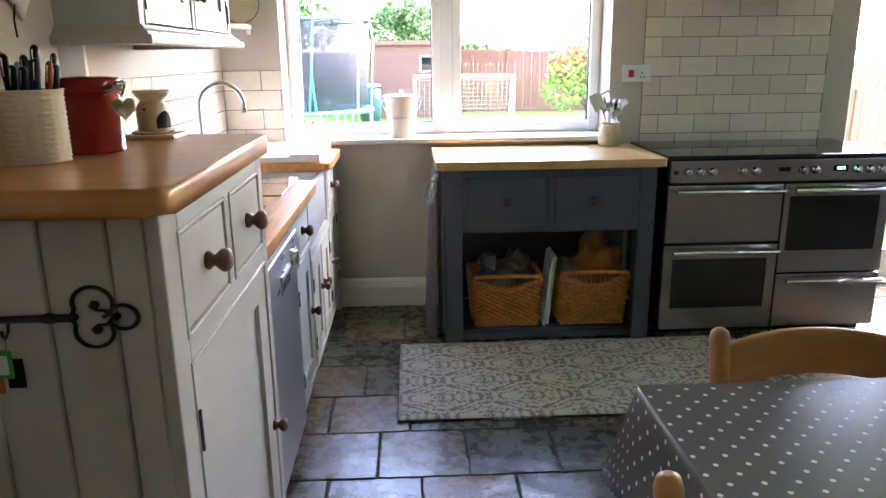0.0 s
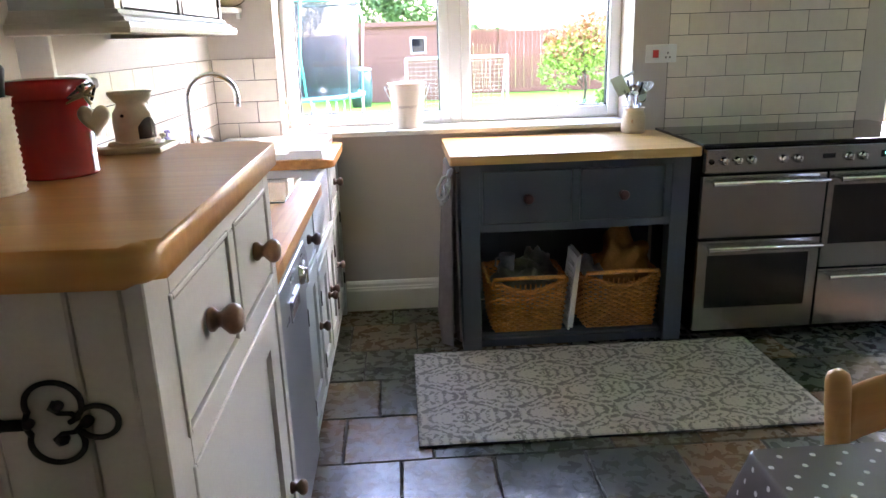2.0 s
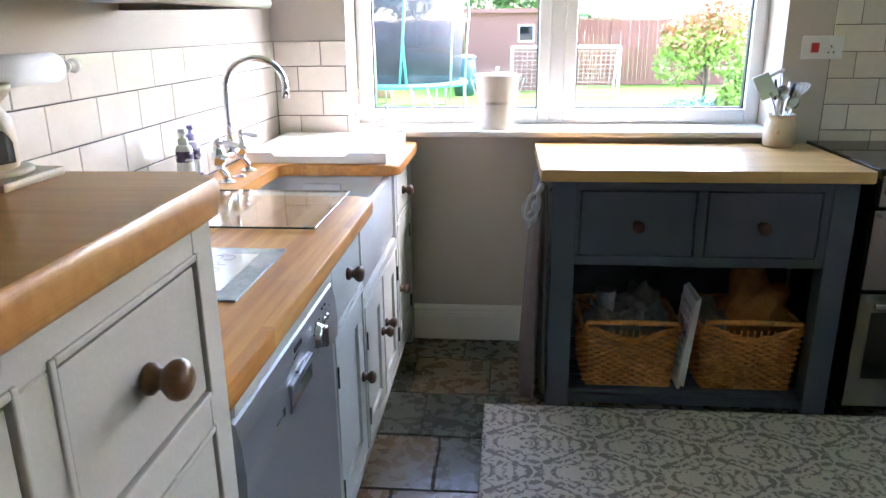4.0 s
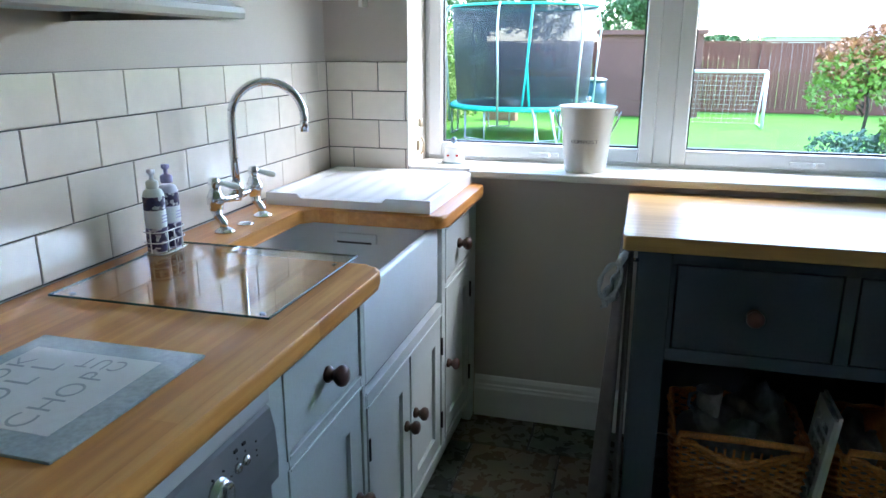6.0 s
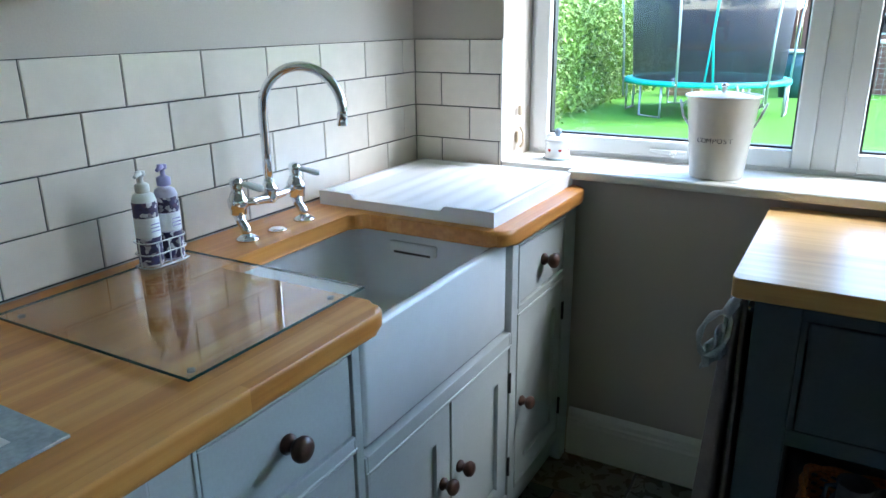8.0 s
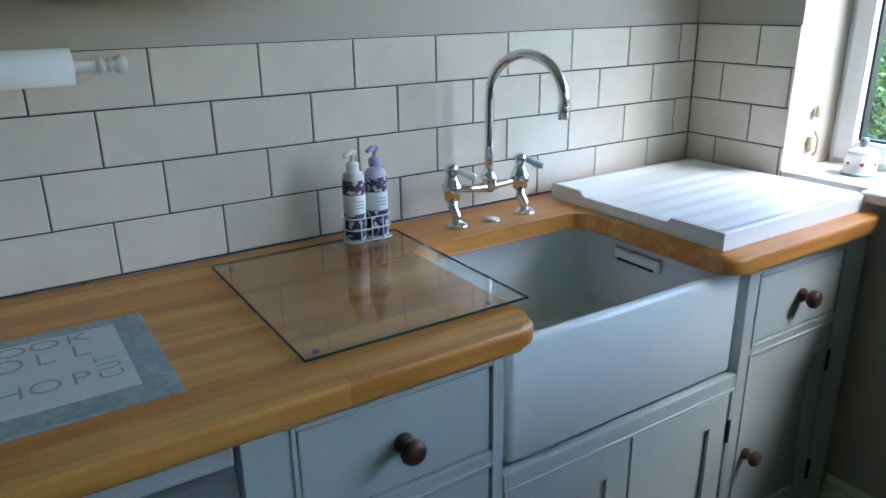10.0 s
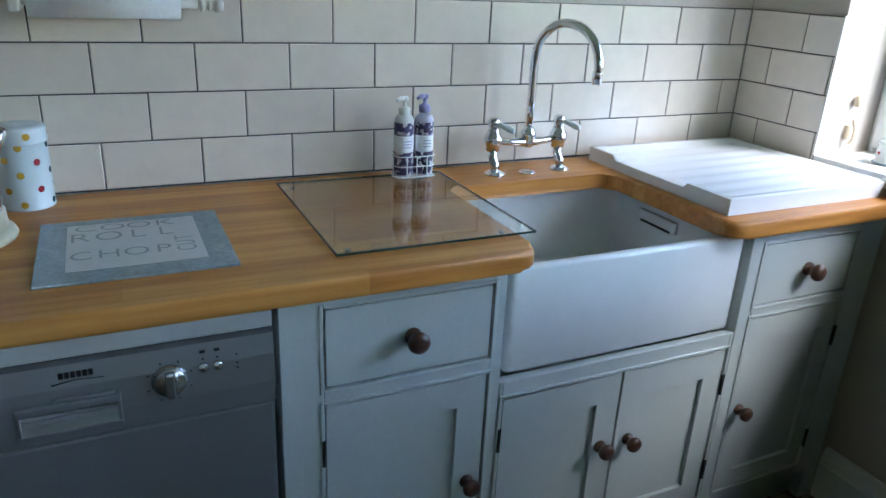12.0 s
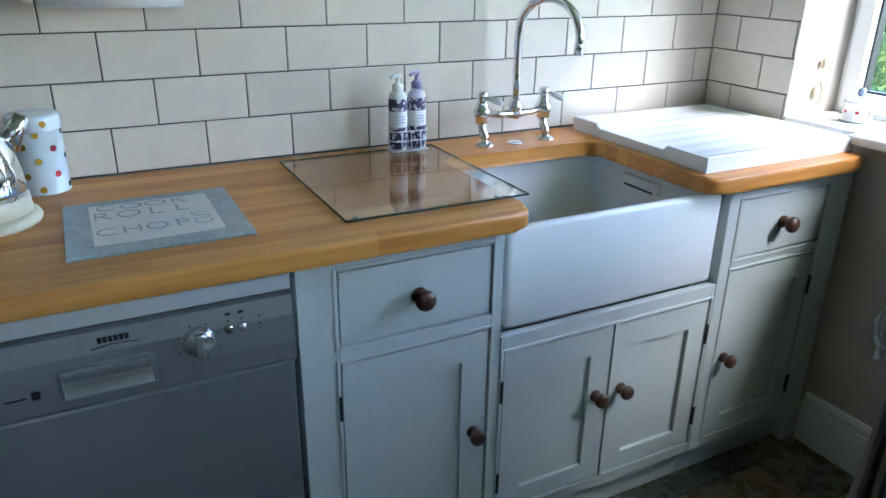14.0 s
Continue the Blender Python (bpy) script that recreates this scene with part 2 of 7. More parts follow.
M_CHAIR = wood("honey_beech", [(0.2, (0.48, 0.22, 0.055)), (0.8, (0.62, 0.33, 0.10))], "X", rough=0.35, stave=0.3, length=2)
M_KNOB = mat("walnut_knob", (0.075, 0.033, 0.019), 0.35, var=0.3, scale=40, fine=200, bump=0.03)
M_KNOB3 = mat("red_brown_knob", (0.085, 0.026, 0.016), 0.3, var=0.3, scale=40, fine=200, bump=0.03)
M_DIAL = mat("pale_silver", (0.62, 0.62, 0.62), 0.22, metal=0.9, var=0.03, bump=0.0)
M_KNOB2 = mat("turned_brown_knob", (0.17, 0.075, 0.03), 0.3, var=0.3, scale=40, fine=200, bump=0.03)
M_IRON = mat("dark_iron", (0.035, 0.026, 0.021), 0.55, metal=0.6, var=0.3, scale=40, fine=300, bump=0.2)
M_HINGE = mat("blackened_hinge", (0.03, 0.028, 0.026), 0.5, metal=0.5, bump=0.05)
M_BLUE = mat("blue_grey_paint", (0.062, 0.076, 0.090), 0.5, var=0.1, scale=5, fine=120, bump=0.04)
M_CHROME = mat("chrome", (0.75, 0.76, 0.78), 0.05, metal=1.0, var=0.02, bump=0.0)
M_STEEL = mat("brushed_steel", (0.37, 0.36, 0.35), 0.26, metal=1.0, var=0.08, scale=2, fine=60, bump=0.02, stretch=(1, 1, 30))
M_SILVER = mat("silver_enamel", (0.26, 0.262, 0.27), 0.34, metal=0.55, var=0.03, scale=3, fine=400, bump=0.01)
M_BLACK = mat("black_enamel", (0.012, 0.012, 0.013), 0.25, var=0.1, bump=0.0)
M_HOB = mat("black_hob_glass", (0.008, 0.008, 0.009), 0.04, var=0.1, bump=0.0, spec=0.6)
M_OVENGL = mat("dark_oven_glass", (0.016, 0.014, 0.013), 0.12, var=0.05, bump=0.0, spec=0.6)
M_CERAM = mat("white_fireclay", (0.755, 0.78, 0.775), 0.1, var=0.03, scale=3, fine=20, bump=0.015)
M_DRAIN = mat("white_ceramic", (0.80, 0.81, 0.82), 0.14, var=0.02, bump=0.0)
M_CREAM = mat("cream_pottery", (0.57, 0.46, 0.32), 0.36, var=0.1, scale=20, fine=120, bump=0.06)
M_RED = mat("red_enamel", (0.30, 0.014, 0.013), 0.22, var=0.1, scale=8, bump=0.01)
M_PLASTIC = mat("white_plastic", (0.72, 0.72, 0.70), 0.35, var=0.03, bump=0.0)
M_WICKER = mat("honey_willow", (0.56, 0.225, 0.052), 0.42, var=0.5, scale=30, fine=180, bump=0.15)
M_TOWEL = mat("grey_brown_towel", (0.15, 0.125, 0.118), 0.95, var=0.2, scale=30, fine=500, bump=0.4, spec=0.1)
M_CLOTHB = mat("pale_grey_cloth", (0.46, 0.47, 0.48), 0.9, var=0.25, scale=40, fine=300, bump=0.3, spec=0.1)
M_PAPER = mat("paper_towel", (0.80, 0.81, 0.82), 0.9, var=0.03, fine=200, bump=0.1, spec=0.1)
M_TAN = mat("brown_cloth_bag", (0.36, 0.17, 0.06), 0.85, var=0.3, scale=14, fine=150, bump=0.3, spec=0.1)
M_BAG = mat("pale_plastic_bag", (0.20, 0.19, 0.18), 0.4, var=0.25, scale=25, fine=90, bump=0.3)
M_RUBBER = mat("black_rubber", (0.012, 0.012, 0.012), 0.5, bump=0.0)
M_GLASS = glass("window_glass")
M_BOARDGL = glass("board_glass", (0.955, 0.96, 0.93), slant=4.3)
M_GLEDGE = mat("green_glass_edge", (0.022, 0.05, 0.042), 0.1, bump=0.0)
M_SLATE = slate("riven_slate")
M_RUG = damask("damask_rug_weave")
M_OIL = dotted("grey_dotted_oilcloth", (0.105, 0.092, 0.086), (0.74, 0.73, 0.70), 0.037, 0.0044, 0.2)
M_GRASS = mat("lawn", (0.085, 0.21, 0.028), 0.9, var=0.25, scale=0.8, fine=25, bump=0.4, spec=0.1)
M_FENCE = mat("red_brown_fence", (0.20, 0.085, 0.060), 0.85, var=0.25, scale=3, fine=20, bump=0.2, rand=0.15, spec=0.2)
M_SHED = mat("brown_shed_boards", (0.17, 0.085, 0.065), 0.85, var=0.15, scale=3, fine=30, bump=0.2, spec=0.2)
M_FENCE2 = mat("orange_new_fence", (0.34, 0.20, 0.125), 0.85, var=0.2, scale=3, fine=20, bump=0.2, rand=0.12, spec=0.2)
M_LEAF = mat("green_leaves", (0.055, 0.125, 0.028), 0.6, var=0.6, scale=0.9, fine=6, bump=0.0)
M_LEAFY = mat("yellow_green_leaves", (0.20, 0.30, 0.045), 0.6, var=0.5, scale=1.5, fine=8, bump=0.0)
M_LEAFR = mat("red_tipped_leaves", (0.30, 0.13, 0.05), 0.6, var=0.6, scale=3, fine=9, bump=0.0)
M_BARK = mat("bark", (0.09, 0.07, 0.05), 0.9, var=0.3, fine=40, bump=0.5)
M_TURQ = mat("turquoise_pad", (0.05, 0.46, 0.40), 0.5, var=0.1, bump=0.0)
M_GALV = mat("galvanised_tube", (0.45, 0.47, 0.49), 0.4, metal=0.7, var=0.1, bump=0.0)
M_ROOF = mat("pale_roof_tiles", (0.40, 0.41, 0.43), 0.9, var=0.12, scale=2, fine=15, bump=0.2)
M_BRICK = mat("pale_render", (0.55, 0.50, 0.45), 0.9, var=0.1, fine=30, bump=0.1)


def veil(name, color, cover):
    m = bpy.data.materials.new(name)
    m.use_nodes = True
    t = m.node_tree
    b = t.nodes["Principled BSDF"]
    b.inputs["Base Color"].default_value = (*color, 1)
    b.inputs["Roughness"].default_value = 0.8
    b.inputs["Alpha"].default_value = cover
    return m


M_NET = veil("black_safety_net", (0.02, 0.022, 0.03), 0.72)


# ---- builders ----
def add_box(bm, x0, y0, z0, x1, y1, z1, bev=0.0, seg=2):
    tmp = bmesh.new()
    bmesh.ops.create_cube(tmp, size=1, matrix=Matrix.Translation(((x0 + x1) / 2, (y0 + y1) / 2, (z0 + z1) / 2)) @ Matrix.Diagonal((abs(x1 - x0), abs(y1 - y0), abs(z1 - z0), 1)))
    if bev:
        bmesh.ops.bevel(tmp, geom=tmp.edges[:], offset=bev, segments=seg, affect="EDGES", profile=0.6)
    me = bpy.data.meshes.new("t")
    tmp.to_mesh(me)
    tmp.free()
    bm.from_mesh(me)
    bpy.data.meshes.remove(me)
    return bm


def box(x0, y0, z0, x1, y1, z1, bev=0.003, seg=2):
    return add_box(bmesh.new(), x0, y0, z0, x1, y1, z1, bev, seg)


def add_tube(bm, pts, r, n=10, closed=False, caps=True):
    pts = [Vector(p) for p in pts]
    rad = r if isinstance(r, (list, tuple)) else [r] * len(pts)
    rings, up = [], None
    k = len(pts)
    for i, p in enumerate(pts):
        a = pts[(i - 1) % k] if (closed or i > 0) else p
        b = pts[(i + 1) % k] if (closed or i < k - 1) else p
        d = (b - a).normalized()
        if up is None:
            up = d.orthogonal().normalized()
        up = (up - d * up.dot(d)).normalized()
        s = d.cross(up)
        rings.append([bm.verts.new(p + (up * math.cos(2 * math.pi * j / n) + s * math.sin(2 * math.pi * j / n)) * rad[i]) for j in range(n)])
    for i in range(k if closed else k - 1):
        a, b = rings[i], rings[(i + 1) % k]
        for j in range(n):
            f = bm.faces.new((a[j], a[(j + 1) % n], b[(j + 1) % n], b[j]))
            f.smooth = True
    if caps and not closed:
        bm.faces.new(rings[0][::-1])
        bm.faces.new(rings[-1])
    return bm


def tube(pts, r, n=10, closed=False):
    return add_tube(bmesh.new(), pts, r, n, closed)


def add_lathe(bm, prof, at=(0, 0, 0), axis="Z", n=28, squash=(1, 1)):
    """prof: (radius, height) pairs turned about axis from at."""
    at = Vector(at)
    rings = []
    for r, h in prof:
        ring = []
        for j in range(n):
            a = 2 * math.pi * j / n
            u, v = r * math.cos(a) * squash[0], r * math.sin(a) * squash[1]
            p = {"Z": (u, v, h), "X": (h, u, v), "Y": (v, h, u)}[axis]
            ring.append(bm.verts.new(at + Vector(p)))
        rings.append(ring)
    for a, b in zip(rings, rings[1:]):
        for j in range(n):
            f = bm.faces.new((a[j], a[(j + 1) % n], b[(j + 1) % n], b[j]))
            f.smooth = True
    if prof[0][0] > 1e-5:
        bm.faces.new(rings[0][::-1])
    if prof[-1][0] > 1e-5:
        bm.faces.new(rings[-1])
    return bm


def lathe(prof, at=(0, 0, 0), axis="Z", n=28, squash=(1, 1)):
    return add_lathe(bmesh.new(), prof, at, axis, n, squash)


def part(name, bm, material, parent=None, label=""):
    me = bpy.data.meshes.new(name)
    bmesh.ops.recalc_face_normals(bm, faces=bm.faces[:])
    bm.to_mesh(me)
    bm.free()
    me.materials.append(material)
    ob = new(name, me)
    if parent is not None:
        ob.parent = parent
        ob.matrix_parent_inverse = parent.matrix_basis.inverted()
        if parent.parent is not None:
            ob.matrix_parent_inverse = (parent.parent.matrix_basis @ parent.matrix_parent_inverse @ parent.matrix_basis).inverted()
    if label:
        ob["label"] = label
    return ob


def thing(name, at, label, category, group="", kind=""):
    ob = new(name)
    ob.empty_display_size = 0.05
    ob.location = at
    bpy.context.view_layer.update()
    return tagged(ob, label, category, group, kind)


def structure(name, bm, material, label, category):
    return tagged(part(name, bm, material), label, category, kind="structure")


def words(name, text, size, m, material, parent, depth=0.0006, spacing=1.0, wide=1.0, label="", thin=0.0):
    cu = bpy.data.curves.new(name, "FONT")
    cu.body, cu.size, cu.extrude, cu.align_x, cu.align_y, cu.space_character = text, size, depth, "CENTER", "CENTER", spacing
    cu.offset = -thin
    tmp = bpy.data.objects.new("t", cu)
    scene.collection.objects.link(tmp)
    bpy.context.view_layer.update()
    me = bpy.data.meshes.new_from_object(tmp.evaluated_get(bpy.context.evaluated_depsgraph_get()))
    bpy.data.objects.remove(tmp)
    me.transform(m @ Matrix.Diagonal((wide, 1, 1, 1)))
    bm = bmesh.new()
    bm.from_mesh(me)
    return part(name, bm, material, parent, label)


def ring_frame(u0, w0, u1, w1, hole, d0, d1, axis):
    """A flat frame in one piece round a hole: in the y-z plane (axis 'X') or the x-z plane (axis 'Y'), from depth d0 to d1."""
    b2 = bmesh.new()
    a0, c0, a1, c1 = hole
    loops = []
    for d in (d0, d1):
        for q in ((u0, w0, u1, w1), (a0, c0, a1, c1)):
            loops.append([b2.verts.new((d, u, w) if axis == "X" else (u, d, w)) for u, w in ((q[0], q[1]), (q[2], q[1]), (q[2], q[3]), (q[0], q[3]))])
    for a, c in ((0, 1), (2, 3), (0, 2), (1, 3)):
        for i in range(4):
            k = (i + 1) % 4
            b2.faces.new((loops[a][i], loops[a][k], loops[c][k], loops[c][i]))
    return b2


def knob_bm(at, axis, sign, s=1.0):
    prof = [(0.0150, 0), (0.0170, 0.003), (0.0165, 0.008), (0.0115, 0.013), (0.0105, 0.017), (0.0145, 0.021), (0.0205, 0.028), (0.0215, 0.034), (0.019, 0.041), (0.012, 0.0455), (0.0, 0.0465)]
    return lathe([(r * s, h * s * sign) for r, h in prof], at, axis, 20)


# ---- setting ----
XL, YB, ZC = -0.906, 3.806, 2.4          # west wall, north wall, ceiling
XR, YF = 4.4, -2.6
XP, YP = -0.745, 1.664                   # face and end of the pier behind the tall cupboard
WX0, WX1, WZ0, WZ1 = -0.59, 1.165, 0.932, 2.1   # kitchen window opening
DX0, DX1, DZ1 = 2.51, 4.1, 2.1                # glazed garden doors
YO = 4.12
bm = bmesh.new()
add_box(bm, XL - 0.28, YF - 0.28, -0.02, XL, YO, ZC)
add_box(bm, XL, YF, -0.02, XP, YP, ZC)
structure("wall_west", bm, M_WALL, "warm pale grey painted plaster wall with a shallow pier", "wall")
bm = bmesh.new()
for b in ((XL, YB, -0.02, WX0, YO, ZC), (WX0, YB, -0.02, WX1, YO, WZ0), (WX0, YB, WZ1, WX1, YO, ZC), (WX1, YB, -0.02, DX0, YO, ZC), (DX0, YB, DZ1, DX1, YO, ZC), (DX1, YB, -0.02, XR + 0.28, YO, ZC)):
    add_box(bm, *b)
structure("wall_north", bm, M_WALL, "warm pale grey painted wall with window opening", "wall")
EY0, EY1, EZ0, EZ1 = 0.6, 1.7, 1.4, 2.2          # unseen side window, added for fill light
bm = bmesh.new()
for b in ((XR, YF - 0.28, -0.02, XR + 0.28, EY0, ZC), (XR, EY1, -0.02, XR + 0.28, YB, ZC), (XR, EY0, EZ1, XR + 0.28, EY1, ZC), (XR, EY0, -0.02, XR + 0.28, EY1, EZ0)):
    add_box(bm, *b)
structure("wall_east", bm, M_WALL, "pale grey painted wall with an opening for an added window", "wall")
structure("wall_south", box(XL, YF - 0.28, -0.02, XR, YF, ZC, 0), M_WALL, "plain pale grey painted wall", "wall")
structure("ceiling", box(XL - 0.28, YF - 0.28, ZC, XR + 0.28, YO, ZC + 0.12, 0), M_CEIL, "plain white painted ceiling", "ceiling")
floor_ob = structure("floor", box(XL, YF, -0.06, XR, YB + 0.2, -0.006, 0), M_GROUT, "dark riven slate tiled floor with grey joints", "floor")
structure("ground", box(-60, YO - 14, -0.34, 70, 140, -0.25, 0), M_GRASS, "mown green garden lawn", "ground")

# skirting with a moulded top along the north wall
def skirting(name, x0, x1, y):
    b2 = bmesh.new()
    prof = [(0, 0), (-0.020, 0), (-0.020, 0.112), (-0.017, 0.120), (-0.017, 0.128), (-0.012, 0.133), (-0.012, 0.147), (-0.005, 0.160), (0, 0.164)]
    rows = [[b2.verts.new((x, y + p, z)) for p, z in prof] for x in (x0, x1)]
    for i in range(len(prof) - 1):
        b2.faces.new((rows[0][i], rows[0][i + 1], rows[1][i + 1], rows[1][i]))
    b2.faces.new(rows[0])
    b2.faces.new(rows[1][::-1])
    return structure(name, b2, M_TRIM, "cream painted moulded skirting board", "skirting board")
skirting("baseboard", -0.33, 1.28, YB)
skirting("baseboard", 2.43, DX0, YB)

# window
win = tagged(thing("window_1", (0.29, 4.05, WZ0), "white plastic casement window with two clear panes", "window"), kind="structure")
F0, F1 = 4.02, 4.085
bm = bmesh.new()
for b in ((WX0, F0, 0.95, -0.575, F1, WZ1), (1.15, F0, 0.95, WX1, F1, WZ1), (-0.575, F0, 0.95, 1.15, F1, 0.968), (-0.575, F0, 2.06, 1.15, F1, WZ1), (0.262, F0, 0.968, 0.324, F1, 2.06)):
    add_box(bm, *b, 0.004)
part("window_frame", bm, M_UPVC, win)
for gx0, gx1 in ((-0.524, 0.211), (0.375, 1.104)):
    ax0, ax1 = gx0 - 0.051, gx1 + 0.046 if gx1 > 1 else gx1 + 0.051
    bm = bmesh.new()
    for b in ((ax0, 0.968, gx0, 2.06), (gx1, 0.968, ax1, 2.06), (gx0, 0.968, gx1, 1.02), (gx0, 2.0, gx1, 2.06)):
        add_box(bm, b[0], F0 - 0.012, b[1], b[2], F1 - 0.01, b[3], 0.006)
    sash = part("sash", bm, M_UPVC, win)
    bm = bmesh.new()
    g = 0.006
    for b in ((gx0, 1.02, gx0 + g, 2.0), (gx1 - g, 1.02, gx1, 2.0), (gx0 + g, 1.02, gx1 - g, 1.02 + g), (gx0 + g, 2.0 - g, gx1 - g, 2.0)):
        add_box(bm, b[0], 4.035, b[1], b[2], 4.062, b[3])
    part("gasket", bm, M_RUBBER, sash, "black rubber gasket")
    pane = part("pane", box(gx0 + g, 4.05, 1.02 + g, gx1 - g, 4.055, 2.0 - g, 0), M_GLASS, sash, "clear glass pane")
    pane.visible_shadow = False
    bm = bmesh.new()
    cx = (gx0 + gx1) / 2 + 0.03
    add_box(bm, cx - 0.055, F0 - 0.026, 0.984, cx + 0.055, F0 - 0.012, 0.996, 0.004)
    add_lathe(bm, [(0.006, 0), (0.006, -0.018), (0.009, -0.021), (0.009, -0.028), (0, -0.03)], (cx + 0.02, F0 - 0.022, 0.99), "Y", 12)
    part("stay", bm, M_UPVC, sash, "white casement stay")
bm = bmesh.new()
add_box(bm, WX0 + 0.002, 3.80, 0.932, WX1 - 0.002, 4.02, 0.956, 0.002)
add_box(bm, -0.36, 3.758, 0.930, 1.20, 3.802, 0.956, 0.009, 3)
part("window_sill", bm, M_TRIM, win, "white painted window board with rounded nose")
bm = bmesh.new()
add_box(bm, -0.5885, 3.90, 1.00, -0.580, 3.93, 1.035, 0.002)
add_tube(bm, [(-0.578, 3.915, 1.05), (-0.565, 3.912, 1.03), (-0.568, 3.915, 0.995), (-0.578, 3.917, 0.985)], 0.0045, 8)
part("cord_cleat", bm, M_CREAM, win, "small wooden cord cleat")
bm = bmesh.new()
add_lathe(bm, [(0.0, 0), (0.008, 0.004), (0.008, 0.03), (0, 0.034)], (-0.578, 3.915, 1.085), "Z", 10)
part("cord_pull", bm, M_CREAM, win, "wooden cord pull")

# garden doors beyond the range cooker
gd = tagged(thing("door_1", (3.3, 4.05, 0), "white framed glazed garden doors, closed", "door"), kind="structure")
bm = bmesh.new()
for b in ((DX0, 0.0, DX0 + 0.06, DZ1), (DX1 - 0.06, 0.0, DX1, DZ1), (DX0 + 0.06, DZ1 - 0.06, DX1 - 0.06, DZ1), (DX0 + 0.06, 0.0, DX1 - 0.06, 0.05)):
    add_box(bm, b[0], 4.03, b[1], b[2], 4.09, b[3], 0.004)
part("door_frame", bm, M_UPVC, gd)
for a, c in ((DX0 + 0.06, 3.303), (3.307, DX1 - 0.06)):
    bm = bmesh.new()
    for b in ((a, 0.05, a + 0.08, DZ1 - 0.06), (c - 0.08, 0.05, c, DZ1 - 0.06), (a + 0.08, 0.05, c - 0.08, 0.2), (a + 0.08, DZ1 - 0.14, c - 0.08, DZ1 - 0.06)):
        add_box(bm, b[0], 4.035, b[1], b[2], 4.085, b[3], 0.004)
    leaf = part("door_leaf", bm, M_UPVC, gd)
    p = part("pane", box(a + 0.08, 4.055, 0.2, c - 0.08, 4.06, DZ1 - 0.14, 0), M_GLASS, leaf, "clear glass pane")
    p.visible_shadow = False


def glazing(name, label, category, along, at, a0, a1, z0, z1, panes):
    """A plain white framed glazed opening along x or y."""
    g = tagged(thing(name, (at, (a0 + a1) / 2, z0) if along == "y" else ((a0 + a1) / 2, at, z0), label, category), kind="structure")
    def bx(b2, u0, w0, u1, w1, d=0.03):
        if along == "y":
            add_box(b2, at - d, u0, w0, at + d, u1, w1, 0.003)
        else:
            add_box(b2, u0, at - d, w0, u1, at + d, w1, 0.003)
    b2 = bmesh.new()
    for q in ((a0, z0, a0 + 0.06, z1), (a1 - 0.06, z0, a1, z1), (a0 + 0.06, z1 - 0.06, a1 - 0.06, z1), (a0 + 0.06, z0, a1 - 0.06, z0 + 0.06)):
        bx(b2, *q)
    part("outer_frame", b2, M_UPVC, g)
    w = (a1 - a0 - 0.12) / panes
    for i in range(panes):
        u = a0 + 0.06 + i * w
        b2 = bmesh.new()
        for q in ((u, z0 + 0.06, u + 0.07, z1 - 0.06), (u + w - 0.07, z0 + 0.06, u + w - 0.002, z1 - 0.06), (u + 0.07, z0 + 0.06, u + w - 0.07, z0 + 0.16), (u + 0.07, z1 - 0.13, u + w - 0.07, z1 - 0.06)):
            bx(b2, *q, 0.025)
        sash = part("sash", b2, M_UPVC, g)
        b2 = bmesh.new()
        bx(b2, u + 0.07, z0 + 0.16, u + w - 0.07, z1 - 0.13, 0.002)
        p = part("pane", b2, M_GLASS, sash, "clear glass pane")
        p.visible_shadow = False


# Unseen window, added and sized to let fill light into the room.
glazing("window_2", "unseen white framed window added to let in fill light", "window", "y", XR + 0.14, EY0, EY1, EZ0, EZ1, 2)

# ---- fitted units along the west wall ----
FX = -0.332      # face of the base units


def hinge(y, z, parent):
    part("hinge", tube([(FX + 0.003, y, z - 0.028), (FX + 0.003, y, z + 0.028)], 0.0042, 8), M_HINGE, parent, "black butt hinge")


def inset_front(name, y0, y1, z0, z1, parent, fx, panel=None, mat_=None):
    """A drawer front or panelled door set into a face frame that faces +x."""
    mt = mat_ or M_CAB
    g = 0.0046
    if panel is None:
        return part(name, box(fx - 0.02, y0 + g, z0 + g, fx - 0.0008, y1 - g, z1 - g, 0.0015), mt, parent)
    py0, py1, pz0, pz1 = panel
    door = part(name, ring_frame(y0 + g, z0 + g, y1 - g, z1 - g, (py0, pz0, py1, pz1), fx - 0.02, fx - 0.0008, "X"), mt, parent)
    part("panel", box(fx - 0.019, py0, pz0, fx - 0.0105, py1, pz1, 0), mt, door)
    return door


def bead_frame(bm, y0, y1, z0, z1, fx):
    """Cock bead round an opening."""
    w, o = 0.0075, 0.0032
    for q in ((y0 - w, z0 - w, y0, z1 + w), (y1, z0 - w, y1 + w, z1 + w), (y0, z1, y1, z1 + w), (y0, z0 - w, y1, z0)):
        add_box(bm, fx - 0.004, q[0], q[1], fx + o, q[2], q[3], 0.0024, 3)


